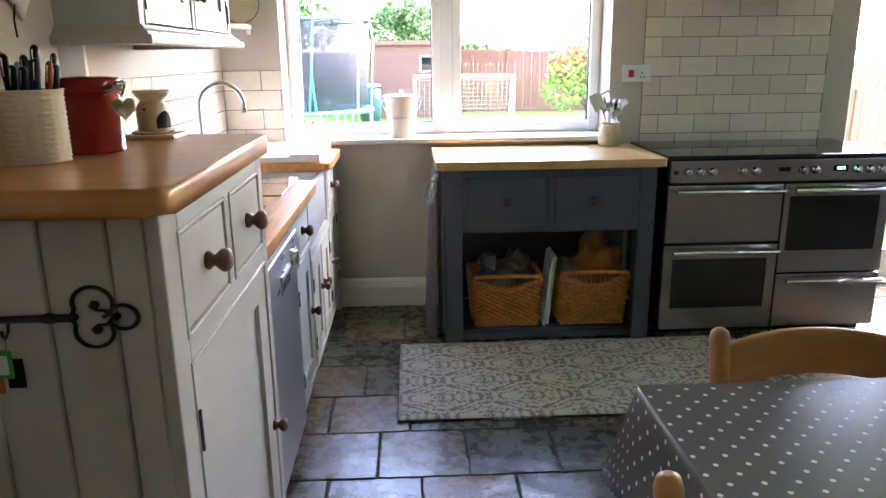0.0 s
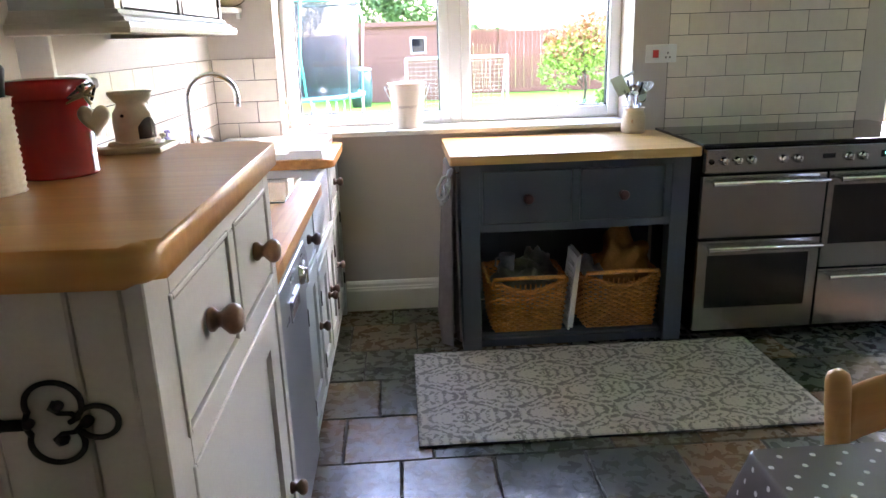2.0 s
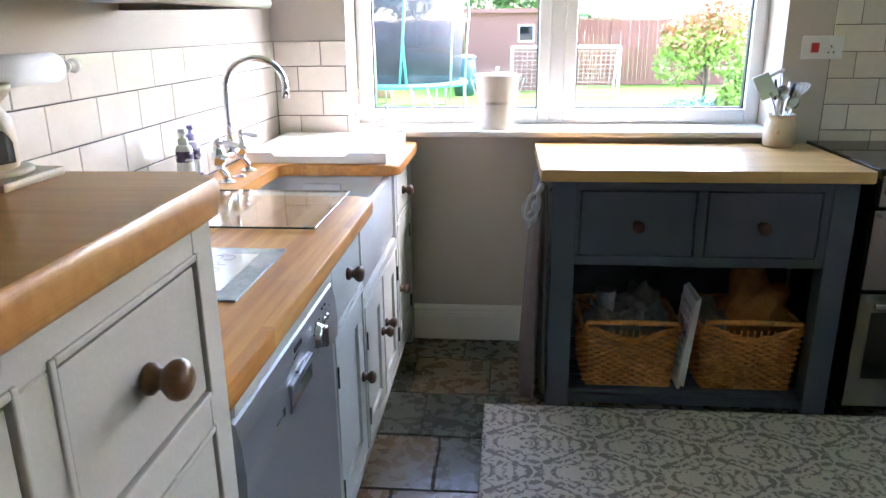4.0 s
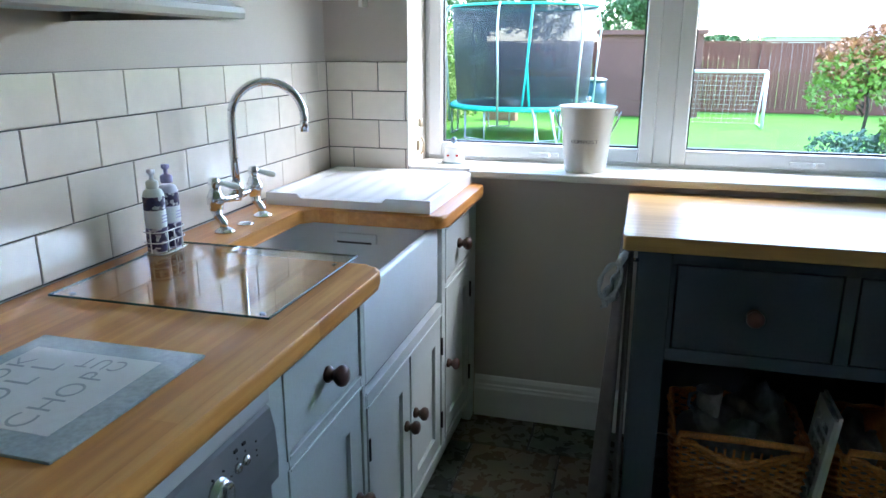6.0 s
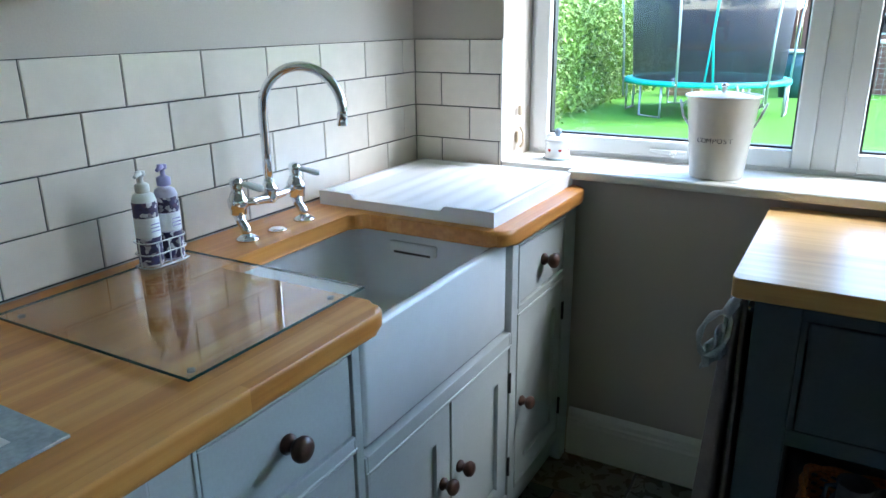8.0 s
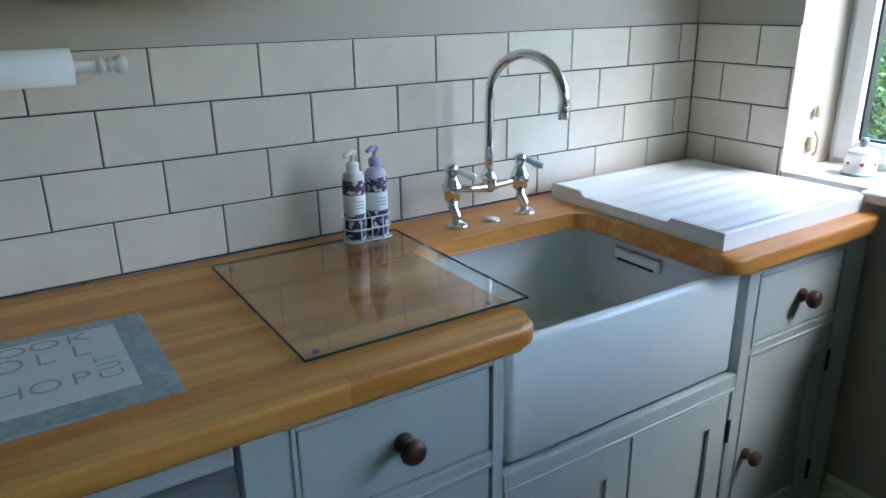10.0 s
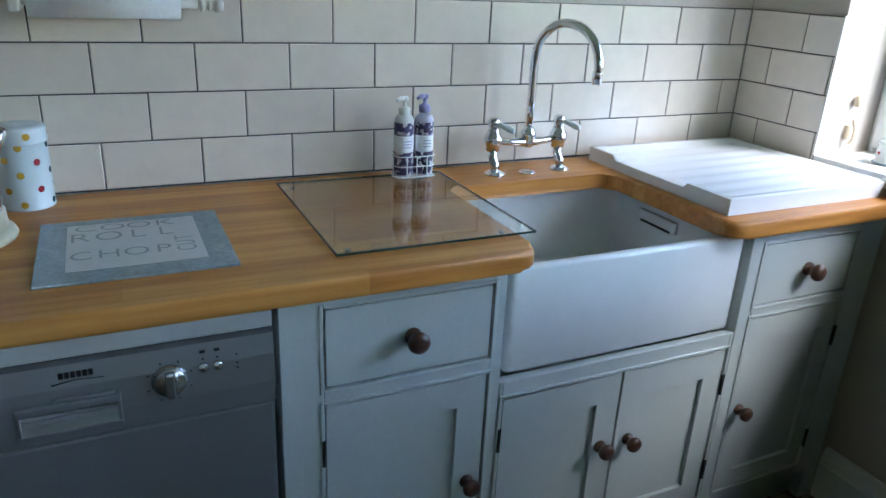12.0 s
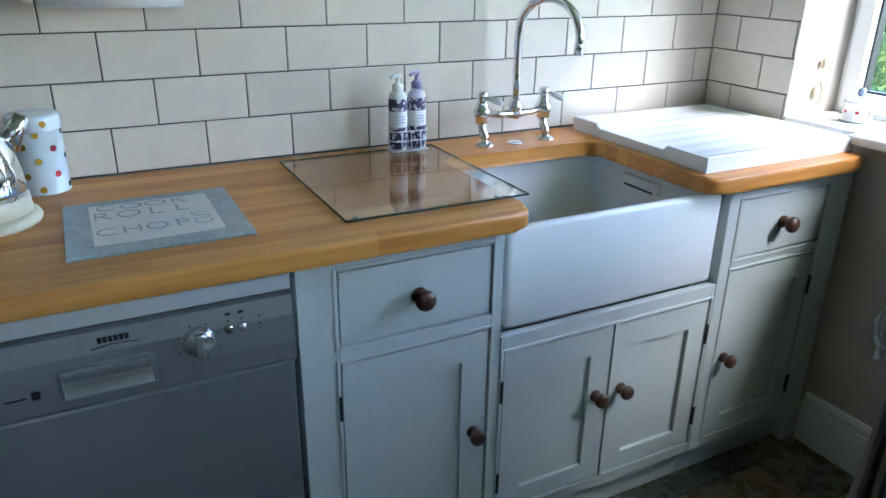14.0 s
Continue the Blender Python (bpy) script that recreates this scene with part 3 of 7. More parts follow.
def face_frame(u, y0, y1, z0, z1, holes, fx):
    """Stiles and rails of a face frame round the holes, with a cock bead round each."""
    ya, yb = min(h[0] for h in holes), max(h[1] for h in holes)
    for q in ((y0, ya), (yb, y1)):
        part("stile", box(fx - 0.022, q[0], z0, fx, q[1], z1, 0.0015, 1), M_CAB, u)
    zs = [z0]
    for h in sorted(set((h[2], h[3]) for h in holes)):
        zs += [h[0], h[1]]
    zs.append(z1)
    for i in range(0, len(zs), 2):
        if zs[i + 1] - zs[i] > 0.001:
            part("rail", box(fx - 0.022, ya, zs[i], fx, yb, zs[i + 1], 0.0012, 1), M_CAB, u)
    for h in holes:
        b2 = bmesh.new()
        bead_frame(b2, *h, fx)
        part("bead", b2, M_CAB, u)


def carcass(u, x0, x1, y0, y1, z0, z1, t=0.018):
    part("side_panel", box(x0, y0, z0, x1, y0 + t, z1, 0), M_CAB, u)
    part("side_panel", box(x0, y1 - t, z0, x1, y1, z1, 0), M_CAB, u)
    part("back_panel", box(x0, y0 + t, z0, x0 + 0.01, y1 - t, z1, 0), M_CAB, u)
    part("bottom_panel", box(x0 + 0.01, y0 + t, z0, x1, y1 - t, z0 + t, 0), M_CAB, u)


def base_unit(y0, y1, drawer, doors, label, door_hinges, door_knobs, top=0.8715, zb=0.10, foot=False):
    u = thing("base_cabinet", ((XL + FX) / 2, (y0 + y1) / 2, 0), label, "cabinet", "painted base units along the worktop")
    holes = ([drawer] if drawer else []) + [d[0] for d in doors]
    face_frame(u, y0, y1, zb, top, holes, FX)
    carcass(u, XL + 0.02, FX - 0.022, y0, y1, zb, top - 0.03)
    part("plinth", box(FX - 0.055, y0, 0.0, FX - 0.037, y1, zb, 0), M_CAB, u)
    if drawer:
        d = inset_front("drawer", *drawer, u, FX)
        part("knob", knob_bm((FX - 0.001, (drawer[0] + drawer[1]) / 2, (drawer[2] + drawer[3]) / 2), "X", 1), M_KNOB, d, "dark turned wooden knob")
    for (hole, pan), hy, (ky, kz) in zip(doors, door_hinges, door_knobs):
        d = inset_front("door", *hole, u, FX, pan)
        part("knob", knob_bm((FX - 0.001, ky, kz), "X", 1, 0.88), M_KNOB, d, "dark turned wooden knob")
        for hz in (hole[3] - 0.10, hole[2] + 0.09):
            hinge(hy, hz, d)
    if foot:
        part("foot", box(FX - 0.034, y1 - 0.05, 0, FX - 0.001, y1, zb, 0.004), M_CAB, u)
    return u


base_unit(2.252, 2.690, (2.328, 2.664, 0.680, 0.841), [((2.328, 2.664, 0.135, 0.647), (2.395, 2.598, 0.20, 0.578))],
          "pale grey painted unit with drawer over panelled door", [2.3265], [(2.628, 0.395)])
base_unit(2.692, 3.328, None, [((2.700, 3.0115, 0.135, 0.577), (2.763, 2.948, 0.187, 0.503)), ((3.0165, 3.318, 0.135, 0.577), (3.075, 3.258, 0.187, 0.503))],
          "pale grey painted double-door unit under the sink", [2.6985, 3.3195], [(2.970, 0.390), (3.048, 0.390)], top=0.616)
base_unit(3.330, 3.784, (3.372, 3.690, 0.675, 0.835), [((3.372, 3.690, 0.135, 0.645), (3.430, 3.640, 0.19, 0.575))],
          "pale grey painted unit with drawer beside the wall", [3.6915], [(3.400, 0.386)], foot=True)

# oak worktop: long run, strip behind the sink, and drainer end
def slab_outline(name, outline, z0, z1, material, label, category, bev=0.012, parent=None):
    """A slab from its outline (anticlockwise), with rounded edges."""
    b2 = bmesh.new()
    lo = [b2.verts.new((x, y, z0)) for x, y in outline]
    hi = [b2.verts.new((x, y, z1)) for x, y in outline]
    b2.faces.new(lo[::-1])
    b2.faces.new(hi)
    n = len(lo)
    for i in range(n):
        b2.faces.new((lo[i], lo[(i + 1) % n], hi[(i + 1) % n], hi[i]))
    bmesh.ops.bevel(b2, geom=[e for e in b2.edges if abs(e.verts[0].co.z - e.verts[1].co.z) < 1e-6], offset=bev, segments=4, affect="EDGES", profile=0.5, clamp_overlap=False)
    for f in b2.faces:
        f.smooth = len(f.verts) < 6
    if parent:
        return part(name, b2, material, parent, label)
    return tagged(part(name, b2, material), label, category)


def rounded(pts, radii, n=6):
    """An outline with its corners rounded."""
    out = []
    k = len(pts)
    for i, (p, r) in enumerate(zip(pts, radii)):
        p, a, b = Vector(p), Vector(pts[i - 1]), Vector(pts[(i + 1) % k])
        if r == 0:
            out.append(tuple(p))
            continue
        u, v = (a - p).normalized(), (b - p).normalized()
        for j in range(n + 1):
            s = j / n
            q0, q1 = p + u * r * (1 - s), p + v * r * s
            out.append(tuple(q0.lerp(q1, s)))
    return out


WF, WT = -0.296, 0.911      # front edge and top of the worktop


def settle(ob):
    """Set a thing built for a 0.92 m top down on the worktop."""
    ob.location.z += WT - 0.92


slab_outline("worktop", rounded([(XP + 0.001, 1.572), (WF, 1.572), (WF, 2.738), (-0.725, 2.738), (-0.725, 3.218), (WF, 3.218), (WF, 3.782), (XL + 0.001, 3.782), (XL + 0.001, YP + 0.002), (XP + 0.001, YP + 0.002)], [0, 0.03, 0.045, 0.02, 0.03, 0.05, 0.05, 0, 0, 0]),
             0.872, WT, M_TOP, "oiled oak block worktop with rounded edges round the sink", "worktop", 0.011)

# fireclay sink
def sink():
    s = thing("belfast_sink", (-0.57, 3.0, 0.616), "white glazed fireclay butler sink set under oak", "sink")
    x0, x1, y0, y1, z0, z1 = -0.80, -0.338, 2.704, 3.310, 0.626, 0.860
    w = 0.026
    b2 = bmesh.new()

    def ring(ins, z, r):
        return [b2.verts.new((x, y, z)) for x, y in rounded([(x0 + ins, y0 + ins), (x1 - ins, y0 + ins), (x1 - ins, y1 - ins), (x0 + ins, y1 - ins)], [r] * 4, 6)]
    rings = [ring(0.010, z0, 0.012), ring(0.003, z0 + 0.003, 0.013), ring(0, z0 + 0.010, 0.014), ring(0, z1 - 0.008, 0.014), ring(0.003, z1 - 0.002, 0.014), ring(0.008, z1, 0.016), ring(w - 0.008, z1, 0.03), ring(w - 0.002, z1 - 0.003, 0.03), ring(w, z1 - 0.01, 0.03),
             ring(w + 0.006, z0 + 0.06, 0.035), ring(w + 0.025, z0 + 0.036, 0.04), ring(w + 0.06, z0 + 0.03, 0.04)]
    for a, b in zip(rings, rings[1:]):
        n = len(a)
        for j in range(n):
            f = b2.faces.new((a[j], a[(j + 1) % n], b[(j + 1) % n], b[j]))
            f.smooth = True
    b2.faces.new(rings[0][::-1])
    b2.faces.new(rings[-1])
    part("basin", b2, M_CERAM, s)
    # Added support, coloured dark so the gap below the basin looks shaded.
    part("bearer", box(x0 + 0.03, y0 + 0.03, 0.6165, x1 - 0.03, y1 - 0.03, z0 - 0.0005, 0), M_GROUT, s, "unseen dark support added in the shaded gap under the sink")
    part("waste", lathe([(0.043, 0), (0.043, 0.002), (0.036, 0.003), (0.02, -0.004), (0, -0.004)], (-0.57, 3.0, z0 + 0.031), "Z", 24), M_CHROME, s, "chrome waste ring")
    b2 = bmesh.new()
    add_box(b2, -0.66, y1 - w - 0.014, 0.80, -0.52, y1 - w - 0.0005, 0.832, 0.006)
    part("overflow", b2, M_CERAM, s, "moulded overflow slot")
    # Solid dark strip stands for the shade inside the overflow slit.
    b2 = bmesh.new()
    add_box(b2, -0.645, y1 - w - 0.0150, 0.801, -0.535, y1 - w - 0.0135, 0.807, 0.0005)
    part("slot", b2, M_GROUT, s, "dark strip for the shade in the overflow slot")
sink()

# draining board
def drainer():
    d = thing("draining_board", (-0.6, 3.5, 0.92), "white ceramic ribbed draining board on the worktop", "draining board")
    x0, x1, y0, y1, z0 = -0.862, -0.345, 3.246, 3.775, WT + 0.0005
    nx, ny = 46, 46
    b2 = bmesh.new()

    def top(u, v):
        x = x0 + (x1 - x0) * u
        rim = 0.037
        edge = min(u, 1 - u) * (x1 - x0), (1 - v) * (y1 - y0)
        inside = min(edge) - 0.022
        front = v * (y1 - y0) - 0.018
        lip = 0.2 < u < 0.72
        k = min(max(min(inside, front if not lip else 9) / 0.014, 0), 1)
        k = k * k * (3 - 2 * k)
        bed = 0.024 + 0.007 * v
        rib = 0.0010 * (1 + math.sin((x - x0) * 2 * math.pi / 0.062)) if 0.06 < v < 0.93 and 0.2 < u < 0.9 else 0
        return z0 + rim * (1 - k) + (bed + rib) * k
    grid = [[b2.verts.new((x0 + (x1 - x0) * i / nx, y0 + (y1 - y0) * j / ny, top(i / nx, j / ny))) for j in range(ny + 1)] for i in range(nx + 1)]
    for i in range(nx):
        for j in range(ny):
            f = b2.faces.new((grid[i][j], grid[i + 1][j], grid[i + 1][j + 1], grid[i][j + 1]))
            f.smooth = True
    rim = [grid[i][0] for i in range(nx + 1)] + [grid[nx][j] for j in range(1, ny + 1)] + [grid[i][ny] for i in range(nx - 1, -1, -1)] + [grid[0][j] for j in range(ny - 1, 0, -1)]
    low = [b2.verts.new((v.co.x, v.co.y, z0)) for v in rim]
    for i in range(len(rim)):
        j = (i + 1) % len(rim)
        b2.faces.new((rim[i], low[i], low[j], rim[j]))
    b2.faces.new(low)
    part("board", b2, M_DRAIN, d)
drainer()

# bridge mixer tap
def tap():
    t = thing("bridge_tap", (-0.80, 3.0, 0.92), "chrome bridge mixer tap with white lever handles", "tap")
    for y in (2.908, 3.102):
        b2 = bmesh.new()
        add_lathe(b2, [(0.026, 0), (0.026, 0.004), (0.018, 0.009), (0.012, 0.012)], (-0.795, y, 0.92), "Z", 20)
        add_tube(b2, [(-0.795, y, 0.928), (-0.797, y, 0.945), (-0.812, y, 0.962), (-0.815, y, 0.978)], [0.012, 0.011, 0.011, 0.015], 12)
        part("pillar", b2, M_CHROME, t)
        b2 = lathe([(0.013, 0), (0.018, 0.002), (0.018, 0.014), (0.022, 0.018), (0.023, 0.036), (0.017, 0.044), (0.012, 0.06), (0.015, 0.066), (0.015, 0.078), (0.011, 0.084), (0, 0.086)], (-0.815, y, 0.976), "Z", 20)
        v = part("valve", b2, M_CHROME, t)
        part("lever", tube([(-0.808, y + 0.004, 1.047), (-0.795, y + 0.011, 1.044), (-0.776, y + 0.022, 1.038), (-0.766, y + 0.028, 1.035), (-0.762, y + 0.030, 1.034)], [0.005, 0.0065, 0.0085, 0.0075, 0.004], 12), M_CERAM, v, "white ceramic lever")
    b2 = tube([(-0.815, 2.908, 1.004), (-0.815, 2.96, 0.996), (-0.815, 3.01, 0.994), (-0.815, 3.06, 0.996), (-0.815, 3.102, 1.004)], [0.0095, 0.0095, 0.013, 0.0095, 0.0095], 12)
    add_lathe(b2, [(0.012, -0.012), (0.017, 0), (0.017, 0.014), (0.020, 0.018), (0.020, 0.024), (0.014, 0.034), (0.0115, 0.04)], (-0.815, 3.01, 0.994), "Z", 20)
    part("bridge", b2, M_CHROME, t)
    pts, R = [(-0.815, 3.01, 1.03), (-0.815, 3.01, 1.10), (-0.815, 3.01, 1.185)], 0.0945
    ux, uy = 0.945, 0.327
    for i in range(1, 19):
        a = math.pi * 1.06 * i / 18
        s = R * (1 - math.cos(a))
        pts.append((-0.815 + ux * s, 3.01 + uy * s, 1.199 + R * math.sin(a)))
    b2 = tube(pts, 0.0108, 16)
    e = pts[-1]
    add_lathe(b2, [(0.0118, -0.016), (0.0118, 0.01), (0.0105, 0.014)], (e[0], e[1], e[2]), "Z", 16)
    part("spout", b2, M_CHROME, t)
    part("hole_cover", lathe([(0.022, 0), (0.022, 0.003), (0.015, 0.006), (0, 0.007)], (-0.79, 3.0, 0.92), "Z", 24), M_CHROME, t, "flat chrome hole cover")
    settle(t)
tap()

# dishwasher
def dishwasher():
    y0, y1, x = 1.640, 2.238, -0.306
    d = thing("dishwasher", (-0.6, (y0 + y1) / 2, 0), "silver grey freestanding dishwasher under the worktop", "dishwasher")
    b2 = box(XP + 0.01, y0 + 0.004, 0.09, x - 0.045, y1 - 0.004, 0.866, 0.004)
    add_box(b2, XP + 0.01, y0 + 0.01, 0, x - 0.06, y1 - 0.01, 0.09)
    part("body", b2, M_BLACK, d, "dark dishwasher casing")
    part("lid_edge", box(x - 0.045, y0, 0.836, x - 0.001, y1, 0.868, 0.005), mat("pale_grey_plastic", (0.47, 0.48, 0.49), 0.4, var=0.03, bump=0.0), d, "pale grey plastic top edge")
    # curved control panel
    b2 = bmesh.new()
    prof = [(x - 0.045, 0.698), (x - 0.004, 0.694), (x + 0.004, 0.702), (x + 0.006, 0.74), (x + 0.003, 0.79), (x - 0.004, 0.825), (x - 0.012, 0.830), (x - 0.045, 0.831)]
    rows = [[b2.verts.new((px, y, pz)) for px, pz in prof] for y in (y0, y0 + 0.004, y1 - 0.004, y1)]
    for a, c in zip(rows, rows[1:]):
        for i in range(len(prof) - 1):
            b2.faces.new((a[i], a[i + 1], c[i + 1], c[i]))
    b2.faces.new(rows[0])
    b2.faces.new(rows[-1][::-1])
    panel = part("control_panel", b2, M_SILVER, d)
    part("door", box(x - 0.045, y0, 0.12, x - 0.008, y1, 0.692, 0.006), M_SILVER, d)
    part("kickboard", box(x - 0.09, y0 + 0.005, 0.0, x - 0.06, y1 - 0.005, 0.115, 0.002), M_SILVER, d)
    b2 = bmesh.new()
    hy0, hy1 = 1.862, 2.004
    add_box(b2, x + 0.001, hy0, 0.756, x + 0.013, hy1, 0.771, 0.003)
    add_box(b2, x + 0.001, hy0 + 0.05, 0.770, x + 0.010, hy1 - 0.008, 0.776, 0.002)
    add_box(b2, x + 0.001, hy0, 0.716, x + 0.010, hy1, 0.723, 0.002)
    add_box(b2, x + 0.001, hy0, 0.723, x + 0.010, hy0 + 0.006, 0.757, 0.002)
    add_box(b2, x + 0.001, hy1 - 0.006, 0.723, x + 0.010, hy1, 0.757, 0.002)
    grip = part("grip", b2, M_SILVER, panel)
    b2 = bmesh.new()
    rows = [[b2.verts.new((px, y, pz)) for px, pz in ((x + 0.0062, 0.757), (x + 0.0056, 0.746), (x + 0.0072, 0.734), (x + 0.0095, 0.7235))] for y in (hy0 + 0.006, hy1 - 0.006)]
    for i in range(3):
        b2.faces.new((rows[0][i], rows[0][i + 1], rows[1][i + 1], rows[1][i])).smooth = True
    part("recess", b2, M_DIAL, panel, "bright scooped grip recess")
    ky, kz = 2.075, 0.773
    b2 = lathe([(0.027, 0.0), (0.027, 0.004), (0.0245, 0.0055), (0.0245, 0.010), (0.022, 0.014), (0, 0.0145)], (x + 0.002, ky, kz), "X", 28)
    add_box(b2, x + 0.012, ky - 0.0075, kz - 0.022, x + 0.026, ky + 0.0075, kz + 0.022, 0.004)
    part("dial", b2, M_DIAL, panel, "steel programme dial")
    for a in range(8):
        q = math.radians(20 + a * 45)
        part("mark", box(x + 0.003, ky + 0.034 * math.cos(q) - 0.0012, kz + 0.034 * math.sin(q) - 0.0012, x + 0.0062, ky + 0.034 * math.cos(q) + 0.0012, kz + 0.034 * math.sin(q) + 0.0012, 0), M_RUBBER, panel)
    for by in (2.126, 2.148):
        part("button", lathe([(0.008, 0), (0.008, 0.004), (0.005, 0.006), (0, 0.0065)], (x + 0.003, by, 0.786), "X", 16), M_DIAL, panel, "small round button")
        part("symbol", box(x + 0.001, by - 0.004, 0.811, x + 0.0035, by + 0.004, 0.815, 0), M_RUBBER, panel)
        part("lamp", lathe([(0.0018, 0), (0.0018, 0.001), (0, 0.001)], (x + 0.0034, by, 0.801), "X", 8), M_RUBBER, panel)
    for lz in (0.8, 0.785, 0.776):
        part("lamp", lathe([(0.0018, 0), (0.0018, 0.001), (0, 0.001)], (x + 0.0038, 2.178, lz), "X", 8), M_RUBBER, panel)
    bars = bmesh.new()
    for i in range(6):
        add_box(bars, x + 0.000, 1.925 + i * 0.008, 0.8055, x + 0.0025, 1.931 + i * 0.008, 0.8145)
    part("maker_mark", bars, M_RUBBER, panel, "row of dark bars as maker's mark")
    bars = box(x + 0.0035, 1.785, 0.737, x + 0.0068, 1.815, 0.740, 0)
    add_box(bars, x + 0.0035, 1.822, 0.733, x + 0.0068, 1.834, 0.747)
    part("print", bars, M_RUBBER, panel, "small grey print")
    part("swoosh", tube([(x + 0.0025, 1.915, 0.797), (x + 0.0030, 1.945, 0.8015), (x + 0.0030, 1.985, 0.799)], 0.0008, 6), M_RUBBER, panel, "thin curved line under the maker's mark")
dishwasher()

# tall painted cupboard with boarded end
def tall_cupboard():
    x, y0, y1 = -0.260, 0.833, 1.515
    u = thing("tall_cupboard", (-0.6, 1.17, 0), "tall cream painted cupboard with boarded end and two drawers", "cupboard")
    ya, yb, zt = 0.904, 1.465, 1.18
    door = (ya, yb, 0.12, 0.925)
    d1, d2 = (ya, 1.162, 0.977, 1.133), (1.212, yb, 0.977, 1.133)
    for nm, q in (("stile", (y0, 0.06, ya, zt)), ("stile", (yb, 0.06, y1, zt)), ("rail", (ya, 0.06, yb, 0.12)), ("rail", (ya, 0.925, yb, 0.977)), ("rail", (ya, 1.133, yb, zt)), ("muntin", (1.162, 0.977, 1.212, 1.133))):
        part(nm, box(x - 0.022, q[0], q[1], x, q[2], q[3], 0.0018, 1), M_TALL, u)
    for h in (door, d1, d2):
        b2 = bmesh.new()
        bead_frame(b2, *h, x)
        part("bead", b2, M_TALL, u)
    carcass(u, XP + 0.003, x - 0.022, y0 + 0.014, y1, 0.06, zt - 0.015)
    part("plinth", box(XP + 0.003, y0 + 0.03, 0, x - 0.05, y1 - 0.02, 0.06, 0), M_TALL, u)
    for d in (d1, d2):
        dr = inset_front("drawer", *d, u, x, None, M_TALL)
        part("knob", knob_bm((x - 0.001, (d[0] + d[1]) / 2, 1.058), "X", 1, 0.95), M_KNOB2, dr, "brown turned wooden knob")
    dr = inset_front("door", *door, u, x, (0.972, 1.385, 0.2, 0.858), M_TALL)
    part("knob", knob_bm((x - 0.001, 1.440, 0.530), "X", 1, 0.75), M_KNOB2, dr, "brown turned wooden knob")
    for hz in (0.815, 0.22):
        part("hinge", tube([(x + 0.003, ya - 0.0015, hz - 0.035), (x + 0.003, ya - 0.0015, hz + 0.035)], 0.0045, 8), M_HINGE, dr, "dark hinge")
    # tongue-and-groove end boards
    w, xa, xb = 0.092, XP + 0.004, -0.334
    part("end_stile", box(xb + 0.0012, y0, 0.06, x - 0.0225, y0 + 0.013, zt, 0.0028, 1), M_TALL, u)
    while xb > xa:
        part("board", box(max(xb - w, xa) + 0.0012, y0, 0.06, xb - 0.0012, y0 + 0.013, zt, 0.0028, 1), M_TALL, u)
        xb -= w
    return u
slab_outline("top", rounded([(XP + 0.001, 0.803), (-0.236, 0.803), (-0.236, 1.520), (XP + 0.001, 1.520)], [0, 0.03, 0.035, 0]), 1.18, 1.22, M_TOPD, "varnished pine top with rounded corner", "worktop", 0.016, tall_cupboard())

